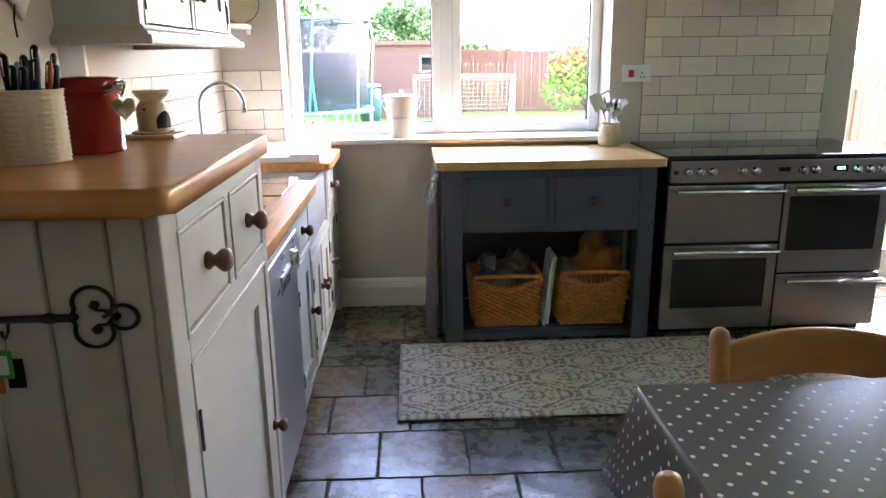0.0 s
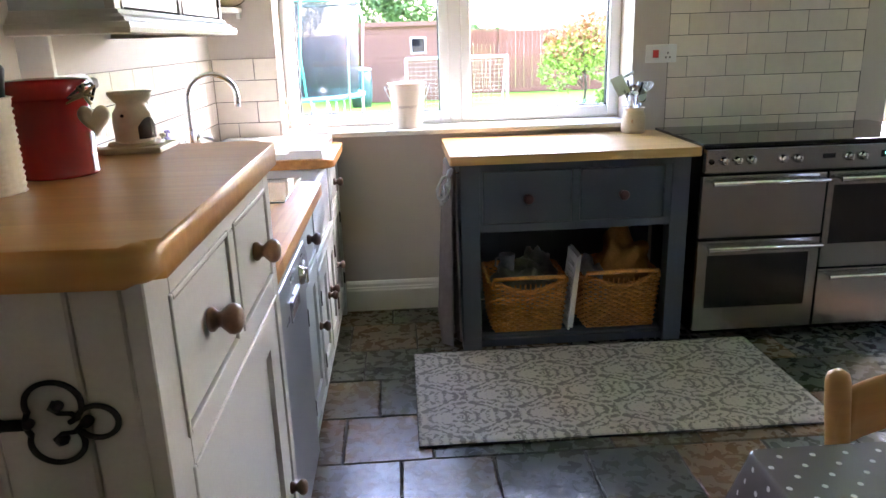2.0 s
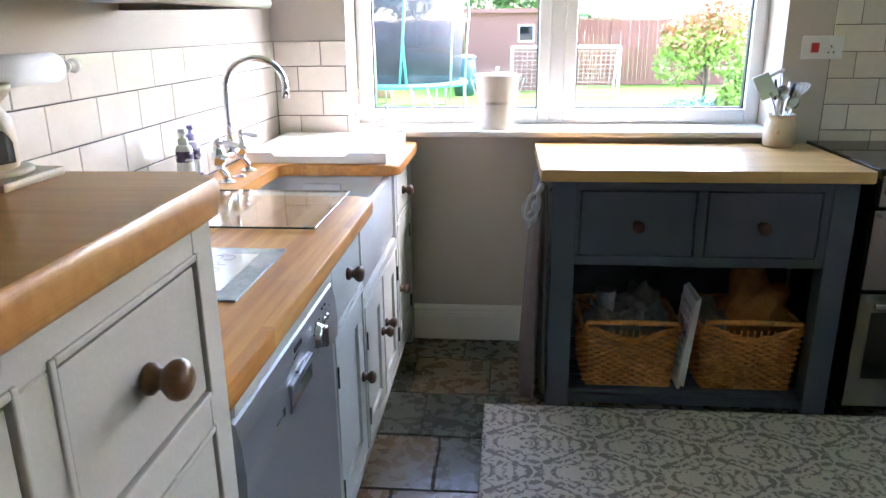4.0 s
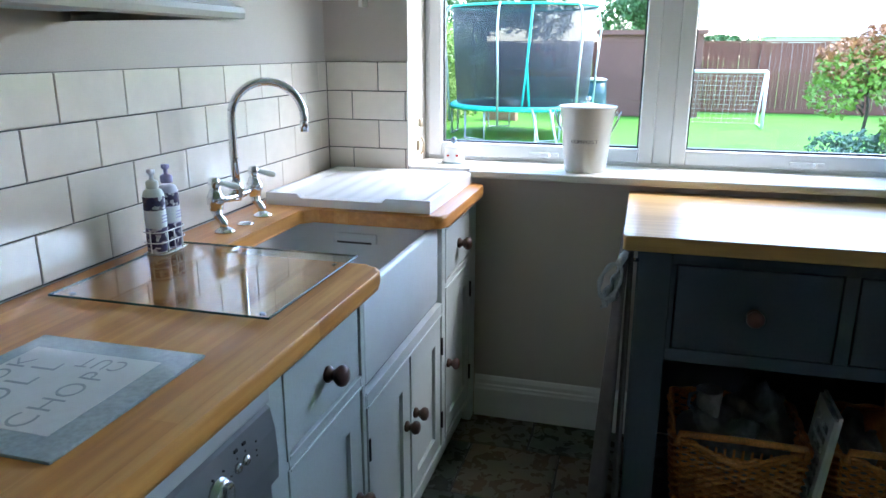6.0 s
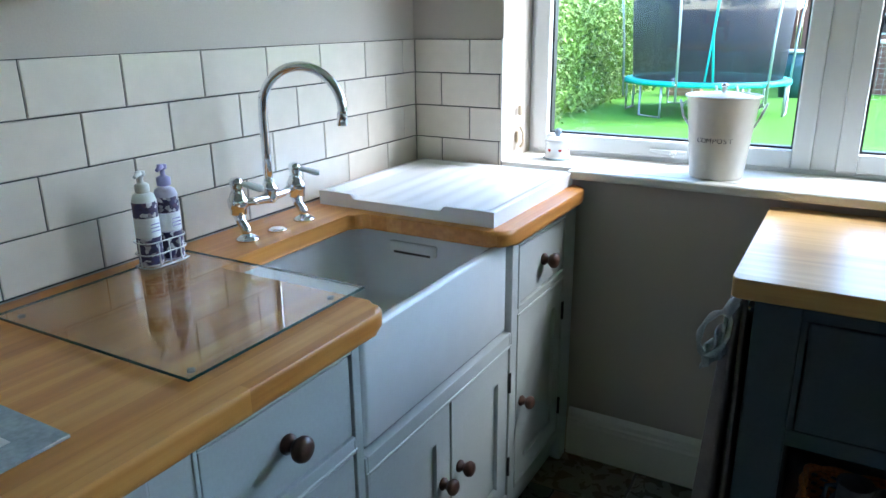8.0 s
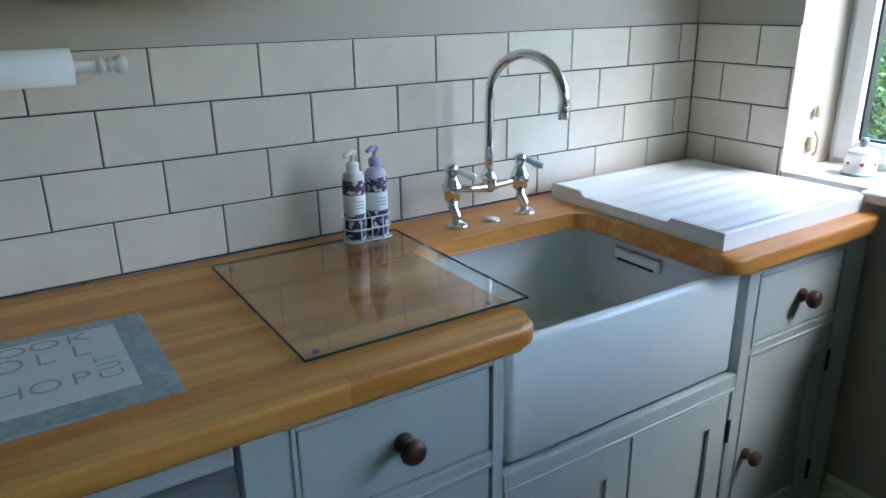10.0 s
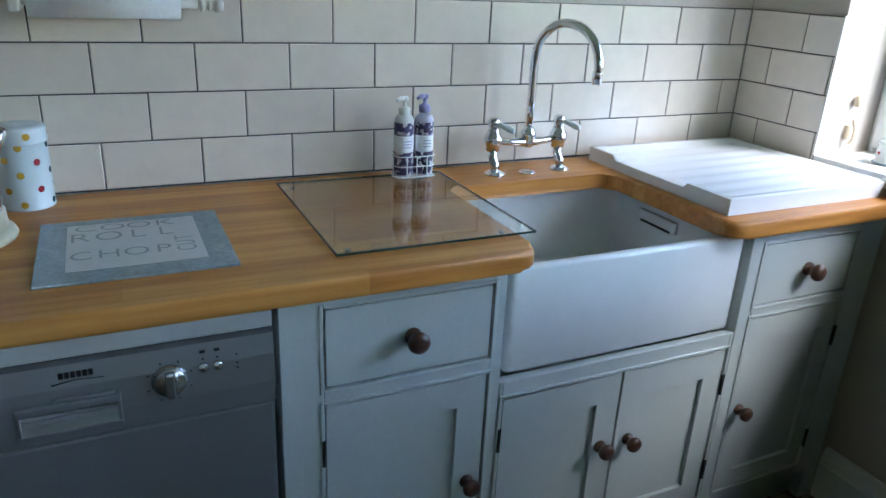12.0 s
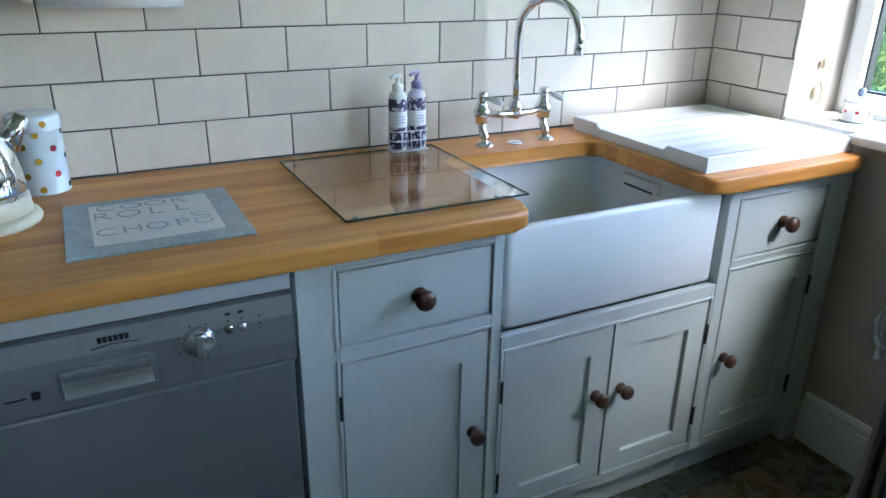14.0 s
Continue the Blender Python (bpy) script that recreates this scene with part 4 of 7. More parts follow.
# iron key rack on the boarded end
def key_rack():
    y = 0.8265
    k = thing("key_hook", (-0.45, y, 1.036), "dark cast iron key-shaped hook rack on boards", "key hook")
    def loop(cx, cz, r, a0, a1, sq=1.0, n=22):
        return [(cx + r * math.cos(math.radians(a0 + (a1 - a0) * i / n)), y, cz + r * sq * math.sin(math.radians(a0 + (a1 - a0) * i / n))) for i in range(n + 1)]
    b2 = tube(loop(-0.374, 1.061, 0.0275, 200, -20), 0.0032, 8)
    add_tube(b2, loop(-0.374, 1.061, 0.0275, -20, -62), 0.0032, 8)
    add_tube(b2, [(-0.400, y, 1.052), (-0.406, y, 1.037), (-0.400, y, 1.022)], 0.0032, 8)
    add_tube(b2, loop(-0.376, 1.012, 0.0265, 160, 395), 0.0032, 8)
    add_tube(b2, loop(-0.334, 1.036, 0.0205, -150, 150), 0.0032, 8)
    for s, cz in ((1, 1.050), (-1, 1.024)):
        add_tube(b2, [(-0.351, y, 1.036 + s * 0.004), (-0.358, y, 1.036 + s * 0.012), (-0.370, y, 1.036 + s * 0.013), (-0.378, y, 1.036 + s * 0.020), (-0.374, y, 1.036 + s * 0.027), (-0.367, y, 1.036 + s * 0.024)], 0.0028, 8)
    for c in ((-0.402, 1.037), (-0.344, 1.037), (-0.371, 1.058), (-0.371, 1.015)):
        add_lathe(b2, [(0, -0.007), (0.006, -0.004), (0.0065, 0), (0.006, 0.004), (0, 0.007)], (c[0], y, c[1]), "Y", 12)
    bmesh.ops.transform(b2, matrix=Matrix.Translation((0.012, 0, 0.1446)) @ Matrix.Diagonal((1, 1, 0.86, 1)), verts=b2.verts[:])
    part("bow", b2, M_IRON, k)
    b2 = tube([(-0.404, y, 1.037), (-0.425, y, 1.037), (-0.435, y, 1.037), (-0.445, y, 1.037), (-0.46, y, 1.037), (-0.58, y, 1.036)], [0.006, 0.006, 0.0085, 0.006, 0.0055, 0.005], 10)
    for hx in (-0.492, -0.55):
        add_tube(b2, [(hx, y, 1.034), (hx, y - 0.004, 1.02), (hx, y - 0.012, 1.014), (hx, y - 0.018, 1.02), (hx, y - 0.019, 1.027)], 0.0022, 8)
    add_box(b2, -0.60, y - 0.003, 1.0, -0.565, y + 0.003, 1.034, 0.002)
    bmesh.ops.transform(b2, matrix=Matrix.Translation((0.012, 0, -0.001)), verts=b2.verts[:])
    part("shank", b2, M_IRON, k)
    r = thing("key_ring", (-0.488, y - 0.014, 0.97), "steel key ring with green and black tags", "keys")
    part("ring", tube([(-0.490 + 0.011 * math.cos(a * 0.5236), y - 0.014, 1.005 + 0.012 * math.sin(a * 0.5236)) for a in range(12)], 0.0011, 6, True), M_CHROME, r)
    g = mat("green_plastic_tag", (0.04, 0.32, 0.05), 0.35, bump=0.0)
    tg = part("green_tag", box(-0.498, y - 0.019, 0.955, -0.474, y - 0.015, 0.998, 0.0018), g, r, "bright green key tag")
    part("paper_slip", box(-0.493, y - 0.0198, 0.962, -0.479, y - 0.0188, 0.990, 0), M_PLASTIC, tg)
    part("black_tag", box(-0.487, y - 0.0135, 0.938, -0.463, y - 0.009, 0.982, 0.002), M_BLACK, r, "black key tag")
    part("orange_tag", box(-0.515, y - 0.013, 0.930, -0.494, y - 0.008, 0.975, 0.002), mat("orange_plastic_tag", (0.55, 0.12, 0.02), 0.35, bump=0.0), r, "orange key tag")
key_rack()

# ---- island unit ----
def island():
    u = thing("island_unit", (0.74, 3.45, 0), "dark blue-grey painted kitchen island with two drawers", "kitchen island")
    yf, yb = 3.198, 3.765
    legs = ((0.237, 0.322), (1.168, 1.250))
    for x0, x1 in legs:
        for ya, yc in ((yf, yf + 0.075), (yb - 0.075, yb)):
            part("leg", box(x0, ya, 0, x1, yc, 0.868, 0.004), M_BLUE, u)
    b2 = bmesh.new()
    z0, z1 = 0.562, 0.868
    d1, d2 = (0.334, 0.728, 0.598, 0.832), (0.763, 1.138, 0.598, 0.832)
    for q in ((0.322, z0, 1.168, 0.598), (0.322, 0.832, 1.168, z1), (0.322, 0.598, d1[0], 0.832), (d1[1], 0.598, d2[0], 0.832), (d2[1], 0.598, 1.168, 0.832)):
        add_box(b2, q[0], yf + 0.004, q[1], q[2], yf + 0.026, q[3], 0.0012, 1)
    add_box(b2, 0.322, yf + 0.026, z0, 1.168, yb - 0.03, z0 + 0.012)
    add_box(b2, 0.245, yf + 0.075, z0, 0.262, yb - 0.075, z1, 0.002)
    add_box(b2, 1.226, yf + 0.075, z0, 1.243, yb - 0.075, z1, 0.002)
    add_box(b2, 0.322, yb - 0.03, z0, 1.168, yb - 0.012, z1, 0.002)
    part("frame", b2, M_BLUE, u)
    # Dark panel added so the shaded space behind the baskets looks dark.
    part("back_panel", box(0.322, yb - 0.028, 0.054, 1.168, yb - 0.014, 0.561, 0), M_BLUE, u)
    for d in (d1, d2):
        b2 = bmesh.new()
        add_box(b2, d[0] + 0.003, yf + 0.002, d[2] + 0.003, d[1] - 0.003, yf + 0.022, d[3] - 0.003, 0.003)
        dr = part("drawer", b2, M_BLUE, u)
        part("knob", knob_bm(((d[0] + d[1]) / 2, yf + 0.002, 0.712), "Y", -1, 1.05), M_KNOB3, dr, "brown turned wooden knob")
    for x0 in (0.254, 1.218):
        part("side_rail", box(x0, yf + 0.075, 0.012, x0 + 0.022, yb - 0.075, 0.037, 0.002), M_BLUE, u)
    part("front_rail", box(0.322, yf + 0.02, 0.010, 1.168, yf + 0.042, 0.044, 0.002), M_BLUE, u)
    part("back_rail", box(0.322, yb - 0.042, 0.010, 1.168, yb - 0.02, 0.044, 0.002), M_BLUE, u)
    for i in range(7):
        ya = yf + 0.048 + i * 0.066
        part("slat", box(0.262, ya, 0.038, 1.228, ya + 0.052, 0.052, 0.002, 1), M_BLUE, u)
    part("towel_rail", tube([(0.237, 3.22, 0.83), (0.222, 3.22, 0.83), (0.217, 3.23, 0.83), (0.217, 3.62, 0.83), (0.222, 3.63, 0.83), (0.237, 3.63, 0.83)], 0.005, 10), M_CHROME, u, "chrome towel rail")
    return u
slab_outline("top", rounded([(0.195, 3.165), (1.283, 3.165), (1.283, 3.780), (0.195, 3.780)], [0.012] * 4, 4), 0.869, 0.909, M_TOPX, "pale oak block top", "worktop", 0.005, island())


def hanging_cloth(name, label, material, x, ya, yb, ztop, zf, zb, folds, amp, seed):
    """A towel folded over the rail, with soft folds down both sides."""
    rng = random.Random(seed)
    ph = rng.random() * 6
    b2 = bmesh.new()
    n, m = 40, 26
    rows = []
    prof = []
    for j in range(m + 1):
        s = j / m
        if s < 0.46:
            prof.append((-0.009, zf + (ztop - zf) * s / 0.46, (0.46 - s) / 0.46))
        elif s < 0.54:
            a = (s - 0.46) / 0.08 * math.pi
            prof.append((-0.009 * math.cos(a), ztop + 0.009 * math.sin(a), 0))
        else:
            prof.append((0.009, ztop - (ztop - zb) * (s - 0.54) / 0.46, (s - 0.54) / 0.46))
    for i in range(n + 1):
        v = i / n
        row = []
        for dx, z, k in prof:
            w = amp * (0.35 + 0.65 * k) * math.sin(v * folds * 6.283 + ph + 0.6 * k)
            side = -1 if dx < 0 else 1
            y = ya + (yb - ya) * (0.5 + (v - 0.5) * (0.86 + 0.14 * k))
            row.append(b2.verts.new((x + dx + (w if side < 0 else 0.25 * w) - (0.032 * k ** 0.8 if side < 0 else -0.004 * k), y, z + 0.008 * math.sin(v * 5 + ph) * k)))
        rows.append(row)
    for a, c in zip(rows, rows[1:]):
        for j in range(m):
            f = b2.faces.new((a[j], a[j + 1], c[j + 1], c[j]))
            f.smooth = True
    ob = part(name, b2, material)
    so = ob.modifiers.new("thick", "SOLIDIFY")
    so.thickness, so.offset = 0.009, 0
    return tagged(ob, label, "towel")


hanging_cloth("hand_towel", "dark grey-brown towel hanging from the island rail", M_TOWEL, 0.208, 3.185, 3.56, 0.838, 0.03, 0.05, 3.5, 0.024, 3)
def cloth_bundle():
    t = thing("tea_cloth", (0.185, 3.3, 0.83), "pale grey cloth knotted in a loop on the island rail", "cloth")
    b2 = tube([(0.206, 3.222, 0.846), (0.198, 3.214, 0.838), (0.186, 3.206, 0.815)], [0.010, 0.012, 0.010], 10)
    part("knot", b2, M_CLOTHB, t)
    ring = []
    for i in range(28):
        a = 2 * math.pi * i / 28
        ring.append((0.168 + 0.026 * math.sin(a) + 0.012 * math.cos(a), 3.212 + 0.006 * math.sin(2 * a), 0.768 + 0.050 * math.cos(a)))
    part("loop", tube(ring, [0.0060 + 0.0016 * math.sin(i * 1.3) for i in range(28)], 8, True), M_CLOTHB, t)
    b2 = bmesh.new()
    rows = []
    for i in range(12):
        s = i / 11
        rows.append([b2.verts.new((0.148 + 0.044 * s + 0.006 * math.sin(i * 1.5 + j * 0.4), 3.214 + 0.010 * math.sin(i * 1.9), 0.815 - 0.10 * (1 - s) - 0.013 * j * (0.35 + 0.65 * s))) for j in range(8)])
    for a, c in zip(rows, rows[1:]):
        for j in range(7):
            b2.faces.new((a[j], a[j + 1], c[j + 1], c[j])).smooth = True
    ob = part("fold", b2, M_CLOTHB, t)
    so = ob.modifiers.new("thick", "SOLIDIFY")
    so.thickness = 0.004
cloth_bundle()


# wicker baskets
def basket(x0, x1, y0, y1, z0, z1, label):
    b = thing("wicker_basket", ((x0 + x1) / 2, (y0 + y1) / 2, z0), label, "basket", "wicker baskets on the island shelf")
    def outline(z, dip=0.0):
        k = (z - z0) / (z1 - z0)
        i = 0.022 * (1 - k)
        return rounded([(x0 + i, y0 + i), (x1 - i, y0 + i), (x1 - i, y1 - i), (x0 + i, y1 - i)], [0.045] * 4, 5)

    def resample(pts, n):
        pts = [Vector(p) for p in pts]
        seg = [(pts[(i + 1) % len(pts)] - pts[i]).length for i in range(len(pts))]
        tot, out, acc, i = sum(seg), [], 0.0, 0
        for k in range(n):
            d = tot * k / n
            while acc + seg[i] < d:
                acc += seg[i]
                i += 1
            out.append(pts[i].lerp(pts[(i + 1) % len(pts)], (d - acc) / max(seg[i], 1e-6)))
        return out
    n, rowsn = 112, 20
    weave = bmesh.new()
    cx, cy = (x0 + x1) / 2, (y0 + y1) / 2
    for r in range(rowsn):
        z = z0 + 0.012 + (z1 - z0 - 0.05) * r / (rowsn - 1)
        pts = resample(outline(z), n)
        path = []
        for j, p in enumerate(pts):
            nx, ny = p.x - cx, p.y - cy
            d = Vector((nx, ny)).normalized()
            o = 0.0075 * math.sin(j * math.pi / 2 + r * math.pi)
            dip = -0.03 * max(0, 1 - abs(p.x - cx) / (0.36 * (x1 - x0))) ** 1.0 * (r / rowsn) ** 4 if abs(p.y - y0) < 0.06 else 0
            path.append((p.x + d.x * o, p.y + d.y * o, z + dip))
        add_tube(weave, path, 0.0050, 5, True)
    part("weave", weave, M_WICKER, b)
    stakes = bmesh.new()
    lo, hi = resample(outline(z0), n // 2), resample(outline(z1 - 0.03), n // 2)
    for a, c in zip(lo, hi):
        add_tube(stakes, [(a.x, a.y, z0 + 0.004), (c.x, c.y, z1 - 0.03)], 0.0035, 5)
    part("framework", stakes, M_WICKER, b)
    rim = bmesh.new()
    for k in range(2):
        pts = resample(outline(z1 - 0.02), 96)
        path = []
        for j, p in enumerate(pts):
            d = Vector((p.x - cx, p.y - cy)).normalized()
            a = j * 0.55 + k * math.pi
            dip = -0.045 * max(0, 1 - (abs(p.x - cx) / (0.34 * (x1 - x0))) ** 2) if abs(p.y - y0) < 0.05 else 0
            path.append((p.x + d.x * 0.006 * math.cos(a), p.y + d.y * 0.006 * math.cos(a), z1 - 0.025 + 0.006 * math.sin(a) + dip))
        add_tube(rim, path, 0.0065, 6, True)
    part("rim", rim, M_WICKER, b)
    part("handle", tube([(x0 + 0.015, y0 + 0.002, z1 - 0.03), (x0 + 0.018, y0 + 0.002, z1), (cx, y0 - 0.002, z1 + 0.004), (x1 - 0.018, y0 + 0.002, z1), (x1 - 0.015, y0 + 0.002, z1 - 0.03)], 0.010, 10), M_WICKER, b, "straight willow handle bar")
    part("base", box(x0 + 0.025, y0 + 0.025, z0, x1 - 0.025, y1 - 0.025, z0 + 0.01, 0.003), M_WICKER, b)
    return b


basket(0.368, 0.733, 3.252, 3.60, 0.053, 0.322, "honey willow basket holding crumpled pale plastic bags")
basket(0.800, 1.170, 3.252, 3.60, 0.053, 0.332, "honey willow basket holding a brown cloth bag")


def crumple(name, label, category, at, size, material, seed, rough=0.25, n=3):
    """A soft crumpled bundle."""
    b2 = bmesh.new()
    bmesh.ops.create_icosphere(b2, subdivisions=4, radius=1)
    for v in b2.verts:
        p = v.co.copy()
        d = 1 + rough * (noise.noise(p * 1.7 + Vector((seed, 0, 0))) * 1.3 + 0.6 * abs(noise.noise(p * 4.1 + Vector((0, seed, 0)))))
        v.co = Vector((p.x * size[0], p.y * size[1], p.z * size[2])) * d + Vector(at)
    for f in b2.faces:
        f.smooth = True
    return tagged(part(name, b2, material), label, category)


crumple("plastic_bag", "crumpled pale plastic bag in a wicker basket", "bag", (0.53, 3.42, 0.235), (0.12, 0.12, 0.10), M_BAG, 2.0, 0.5)
crumple("plastic_bag", "grey crumpled bag behind the basket rim", "bag", (0.62, 3.49, 0.25), (0.08, 0.08, 0.11), M_BAG, 7.0, 0.6)
crumple("cloth_bag", "brown cloth bag standing out of a basket", "bag", (1.03, 3.43, 0.30), (0.11, 0.12, 0.155), M_TAN, 4.0, 0.45)
crumple("plastic_bag", "small dull plastic bag in a wicker basket", "bag", (0.89, 3.42, 0.245), (0.06, 0.1, 0.10), M_BAG, 9.0, 0.6)
# jug in the left basket
def jug():
    t = thing("measuring_jug", (0.47, 3.36, 0.28), "pale plastic jug standing in the basket", "jug")
    part("body", lathe([(0.030, 0), (0.034, 0.05), (0.038, 0.10), (0.036, 0.10), (0.028, 0.006), (0, 0.006)], (0.47, 3.40, 0.30), "Z", 20), M_BAG, t)
    part("handle", tube([(0.435, 3.39, 0.39), (0.415, 3.385, 0.385), (0.412, 3.385, 0.35), (0.436, 3.39, 0.33)], 0.005, 8), M_BAG, t)
jug()


def folded_rack():
    t = thing("step_stool", (0.765, 3.28, 0.053), "white folded plastic stool with holes between baskets", "step stool")
    for k, (xo, lean) in enumerate(((0.736, 0.040), (0.757, 0.034))):
        b2 = bmesh.new()
        for q in ((0.0, 0.0, 0.03, 0.36), (0.15, 0.0, 0.18, 0.36), (0.03, 0.0, 0.15, 0.03), (0.03, 0.33, 0.15, 0.36)):
            add_box(b2, -0.006, q[0], q[1], 0.006, q[2], q[3], 0.003)
        for i in range(3):
            add_box(b2, -0.004, 0.055 + i * 0.033, 0.03, 0.004, 0.062 + i * 0.033, 0.33)
        for j in range(9):
            add_box(b2, -0.004, 0.03, 0.055 + j * 0.033, 0.004, 0.15, 0.067 + j * 0.033)
        bmesh.ops.transform(b2, matrix=Matrix.Translation((xo, 3.255 + k * 0.02, 0.058)) @ Matrix.Rotation(math.atan(lean / 0.36), 4, "Y"), verts=b2.verts[:])
        part("leaf", b2, M_PLASTIC, t)
folded_rack()


# ---- range cooker ----
def cooker():
    x0, x1, yf, yb = 1.303, 2.403, 3.195, 3.79
    c = thing("range_cooker", (1.85, 3.5, 0), "brushed steel range cooker with black glass hob", "cooker")
    b2 = box(x0, yf + 0.03, 0.05, x1, yb, 0.895, 0.003)
    add_box(b2, x0 + 0.03, yf + 0.07, 0, x1 - 0.03, yb - 0.05, 0.05)
    part("body", b2, M_BLACK, c, "black enamelled side panels")
    part("hob", box(x0 - 0.012, yf - 0.02, 0.897, x1 + 0.012, yb, 0.918, 0.005), M_HOB, c, "black ceramic glass hob")
    p = part("control_panel", box(x0 + 0.005, yf - 0.012, 0.787, x1 - 0.002, yf + 0.03, 0.893, 0.005), M_STEEL, c)
    for kx in (1.388, 1.448, 1.508, 1.651, 1.715, 1.947, 2.008, 2.212, 2.271, 2.327):
        b2 = lathe([(0.020, 0), (0.020, -0.004), (0.017, -0.006), (0.0155, -0.024), (0.013, -0.028), (0, -0.029)], (kx, yf - 0.012, 0.842), "Y", 20)
        add_box(b2, kx - 0.004, yf - 0.048, 0.828, kx + 0.004, yf - 0.030, 0.856, 0.002)
        part("knob", b2, M_CHROME, p, "bright steel control knob")
    part("ignition_button", lathe([(0.011, 0), (0.011, -0.006), (0, -0.007)], (1.333, yf - 0.012, 0.838), "Y", 16), M_BLACK, p)
    part("badge", box(1.83, yf - 0.0145, 0.836, 1.885, yf - 0.011, 0.856, 0.001), M_BLACK, p, "small dark maker's badge")
    d = part("clock", box(2.094, yf - 0.0145, 0.832, 2.166, yf - 0.011, 0.862, 0.001), M_BLACK, p, "black clock window")
    em = bpy.data.materials.new("green_digits")
    em.use_nodes = True
    q = em.node_tree.nodes["Principled BSDF"]
    q.inputs["Base Color"].default_value = (0.02, 0.3, 0.15, 1)
    q.inputs["Emission Color"].default_value = (0.1, 1.0, 0.55, 1)
    q.inputs["Emission Strength"].default_value = 1.2
    b2 = bmesh.new()
    for i in range(4):
        xx = 2.112 + i * 0.009 + (0.003 if i > 1 else 0)
        add_box(b2, xx, yf - 0.0155, 0.843, xx + 0.006, yf - 0.014, 0.853)
    part("digits", b2, em, d, "glowing green digits")

    def oven(ax0, ax1, az0, az1, window=None):
        if window:
            wx0, wx1, wz0, wz1 = window
            b3 = ring_frame(ax0, az0, ax1, az1, (wx0, wz0, wx1, wz1), yf, yf + 0.03, "Y")
        else:
            b3 = box(ax0, yf, az0, ax1, yf + 0.03, az1, 0.004)
        o = part("oven_door", b3, M_STEEL, c)
        if window:
            part("window", box(wx0, yf + 0.003, wz0, wx1, yf + 0.028, wz1, 0.001), M_OVENGL, o, "dark oven door glass")
        h = tube([(ax0 + 0.03, yf - 0.045, az1 - 0.026), (ax1 - 0.012, yf - 0.045, az1 - 0.026)], 0.0105, 14)
        for hx in (ax0 + 0.045, ax1 - 0.03):
            add_tube(h, [(hx, yf + 0.001, az1 - 0.026), (hx, yf - 0.042, az1 - 0.026)], 0.007, 10)
        part("handle", h, M_CHROME, o, "steel bar handle")
    oven(x0 + 0.002, 1.868, 0.490, 0.772)
    oven(x0 + 0.002, 1.868, 0.045, 0.475, (1.350, 1.822, 0.155, 0.408))
    oven(1.878, x1 - 0.002, 0.330, 0.772, (1.905, 2.352, 0.440, 0.712))
    oven(1.878, x1 - 0.002, 0.045, 0.318)
cooker()

# extractor hood above the cooker
def hood():
    h = thing("cooker_hood", (1.85, 3.6, 1.72), "plain brushed steel extractor hood above the cooker", "cooker hood")
    part("canopy", box(1.36, 3.34, 1.72, 2.34, YB - 0.009, 1.78, 0.004), M_STEEL, h)
    part("chimney", box(1.70, 3.52, 1.78, 2.00, YB - 0.009, ZC - 0.001, 0.003), M_STEEL, h)
    part("filter", box(1.45, 3.40, 1.712, 2.25, 3.72, 1.7195, 0.001), M_GALV, h)
hood()

# cooker switch
def switch():
    s = thing("cooker_switch", (1.305, 3.80, 1.28), "white double cooker switch with red rocker", "switch")
    pl = part("plate", box(1.229, YB - 0.012, 1.238, 1.384, YB - 0.0005, 1.326, 0.004), M_PLASTIC, s)
    part("rocker", box(1.262, YB - 0.018, 1.262, 1.292, YB - 0.011, 1.300, 0.003), mat("red_rocker", (0.45, 0.02, 0.015), 0.35, bump=0.0), s, "red rocker switch")
    part("socket_rocker", box(1.333, YB - 0.017, 1.295, 1.346, YB - 0.011, 1.315, 0.002), M_PLASTIC, s)
    # Black blocks on the plate stand for the shade inside the pin holes.
    b2 = bmesh.new()
    for q in ((1.336, 1.280), (1.327, 1.258), (1.347, 1.258)):
        add_box(b2, q[0], YB - 0.0125, q[1], q[0] + 0.006, YB - 0.0115, q[1] + 0.010)
    part("pin_holes", b2, M_BLACK, s)
switch()

# ---- rug ----
def rug():
    cx, cy, hx, hy = 0.78, 2.80, 0.772, 0.392
    b2 = bmesh.new()
    n, m = 60, 30
    def zz(x, y):
        return 0.0075 + 0.0012 * noise.noise(Vector((x * 3, y * 3, 1)))
    g = [[b2.verts.new((-hx + 2 * hx * i / n, -hy + 2 * hy * j / m + 0.006 * math.sin(i * 0.25), zz(i / n * 2, j / m) if 0 < i < n and 0 < j < m else 0.0065)) for j in range(m + 1)] for i in range(n + 1)]
    for i in range(n):
        for j in range(m):
            b2.faces.new((g[i][j], g[i + 1][j], g[i + 1][j + 1], g[i][j + 1])).smooth = True
    e = bmesh.ops.extrude_face_region(b2, geom=b2.faces[:])
    for v in e["geom"]:
        if isinstance(v, bmesh.types.BMVert):
            v.co.z = 0.0
    ob = part("rug", b2, M_RUG)
    ob.location = (cx, cy, 0.001)
    tagged(ob, "grey and cream damask patterned rug on slate", "rug")
    edge = bmesh.new()
    add_tube(edge, [(-hx, -hy, 0.005), (hx, -hy, 0.005), (hx, hy, 0.005), (-hx, hy, 0.005)], 0.0035, 6, True)
    part("binding", edge, M_RUBBER, ob, "dark rug binding").matrix_parent_inverse = Matrix()
rug()

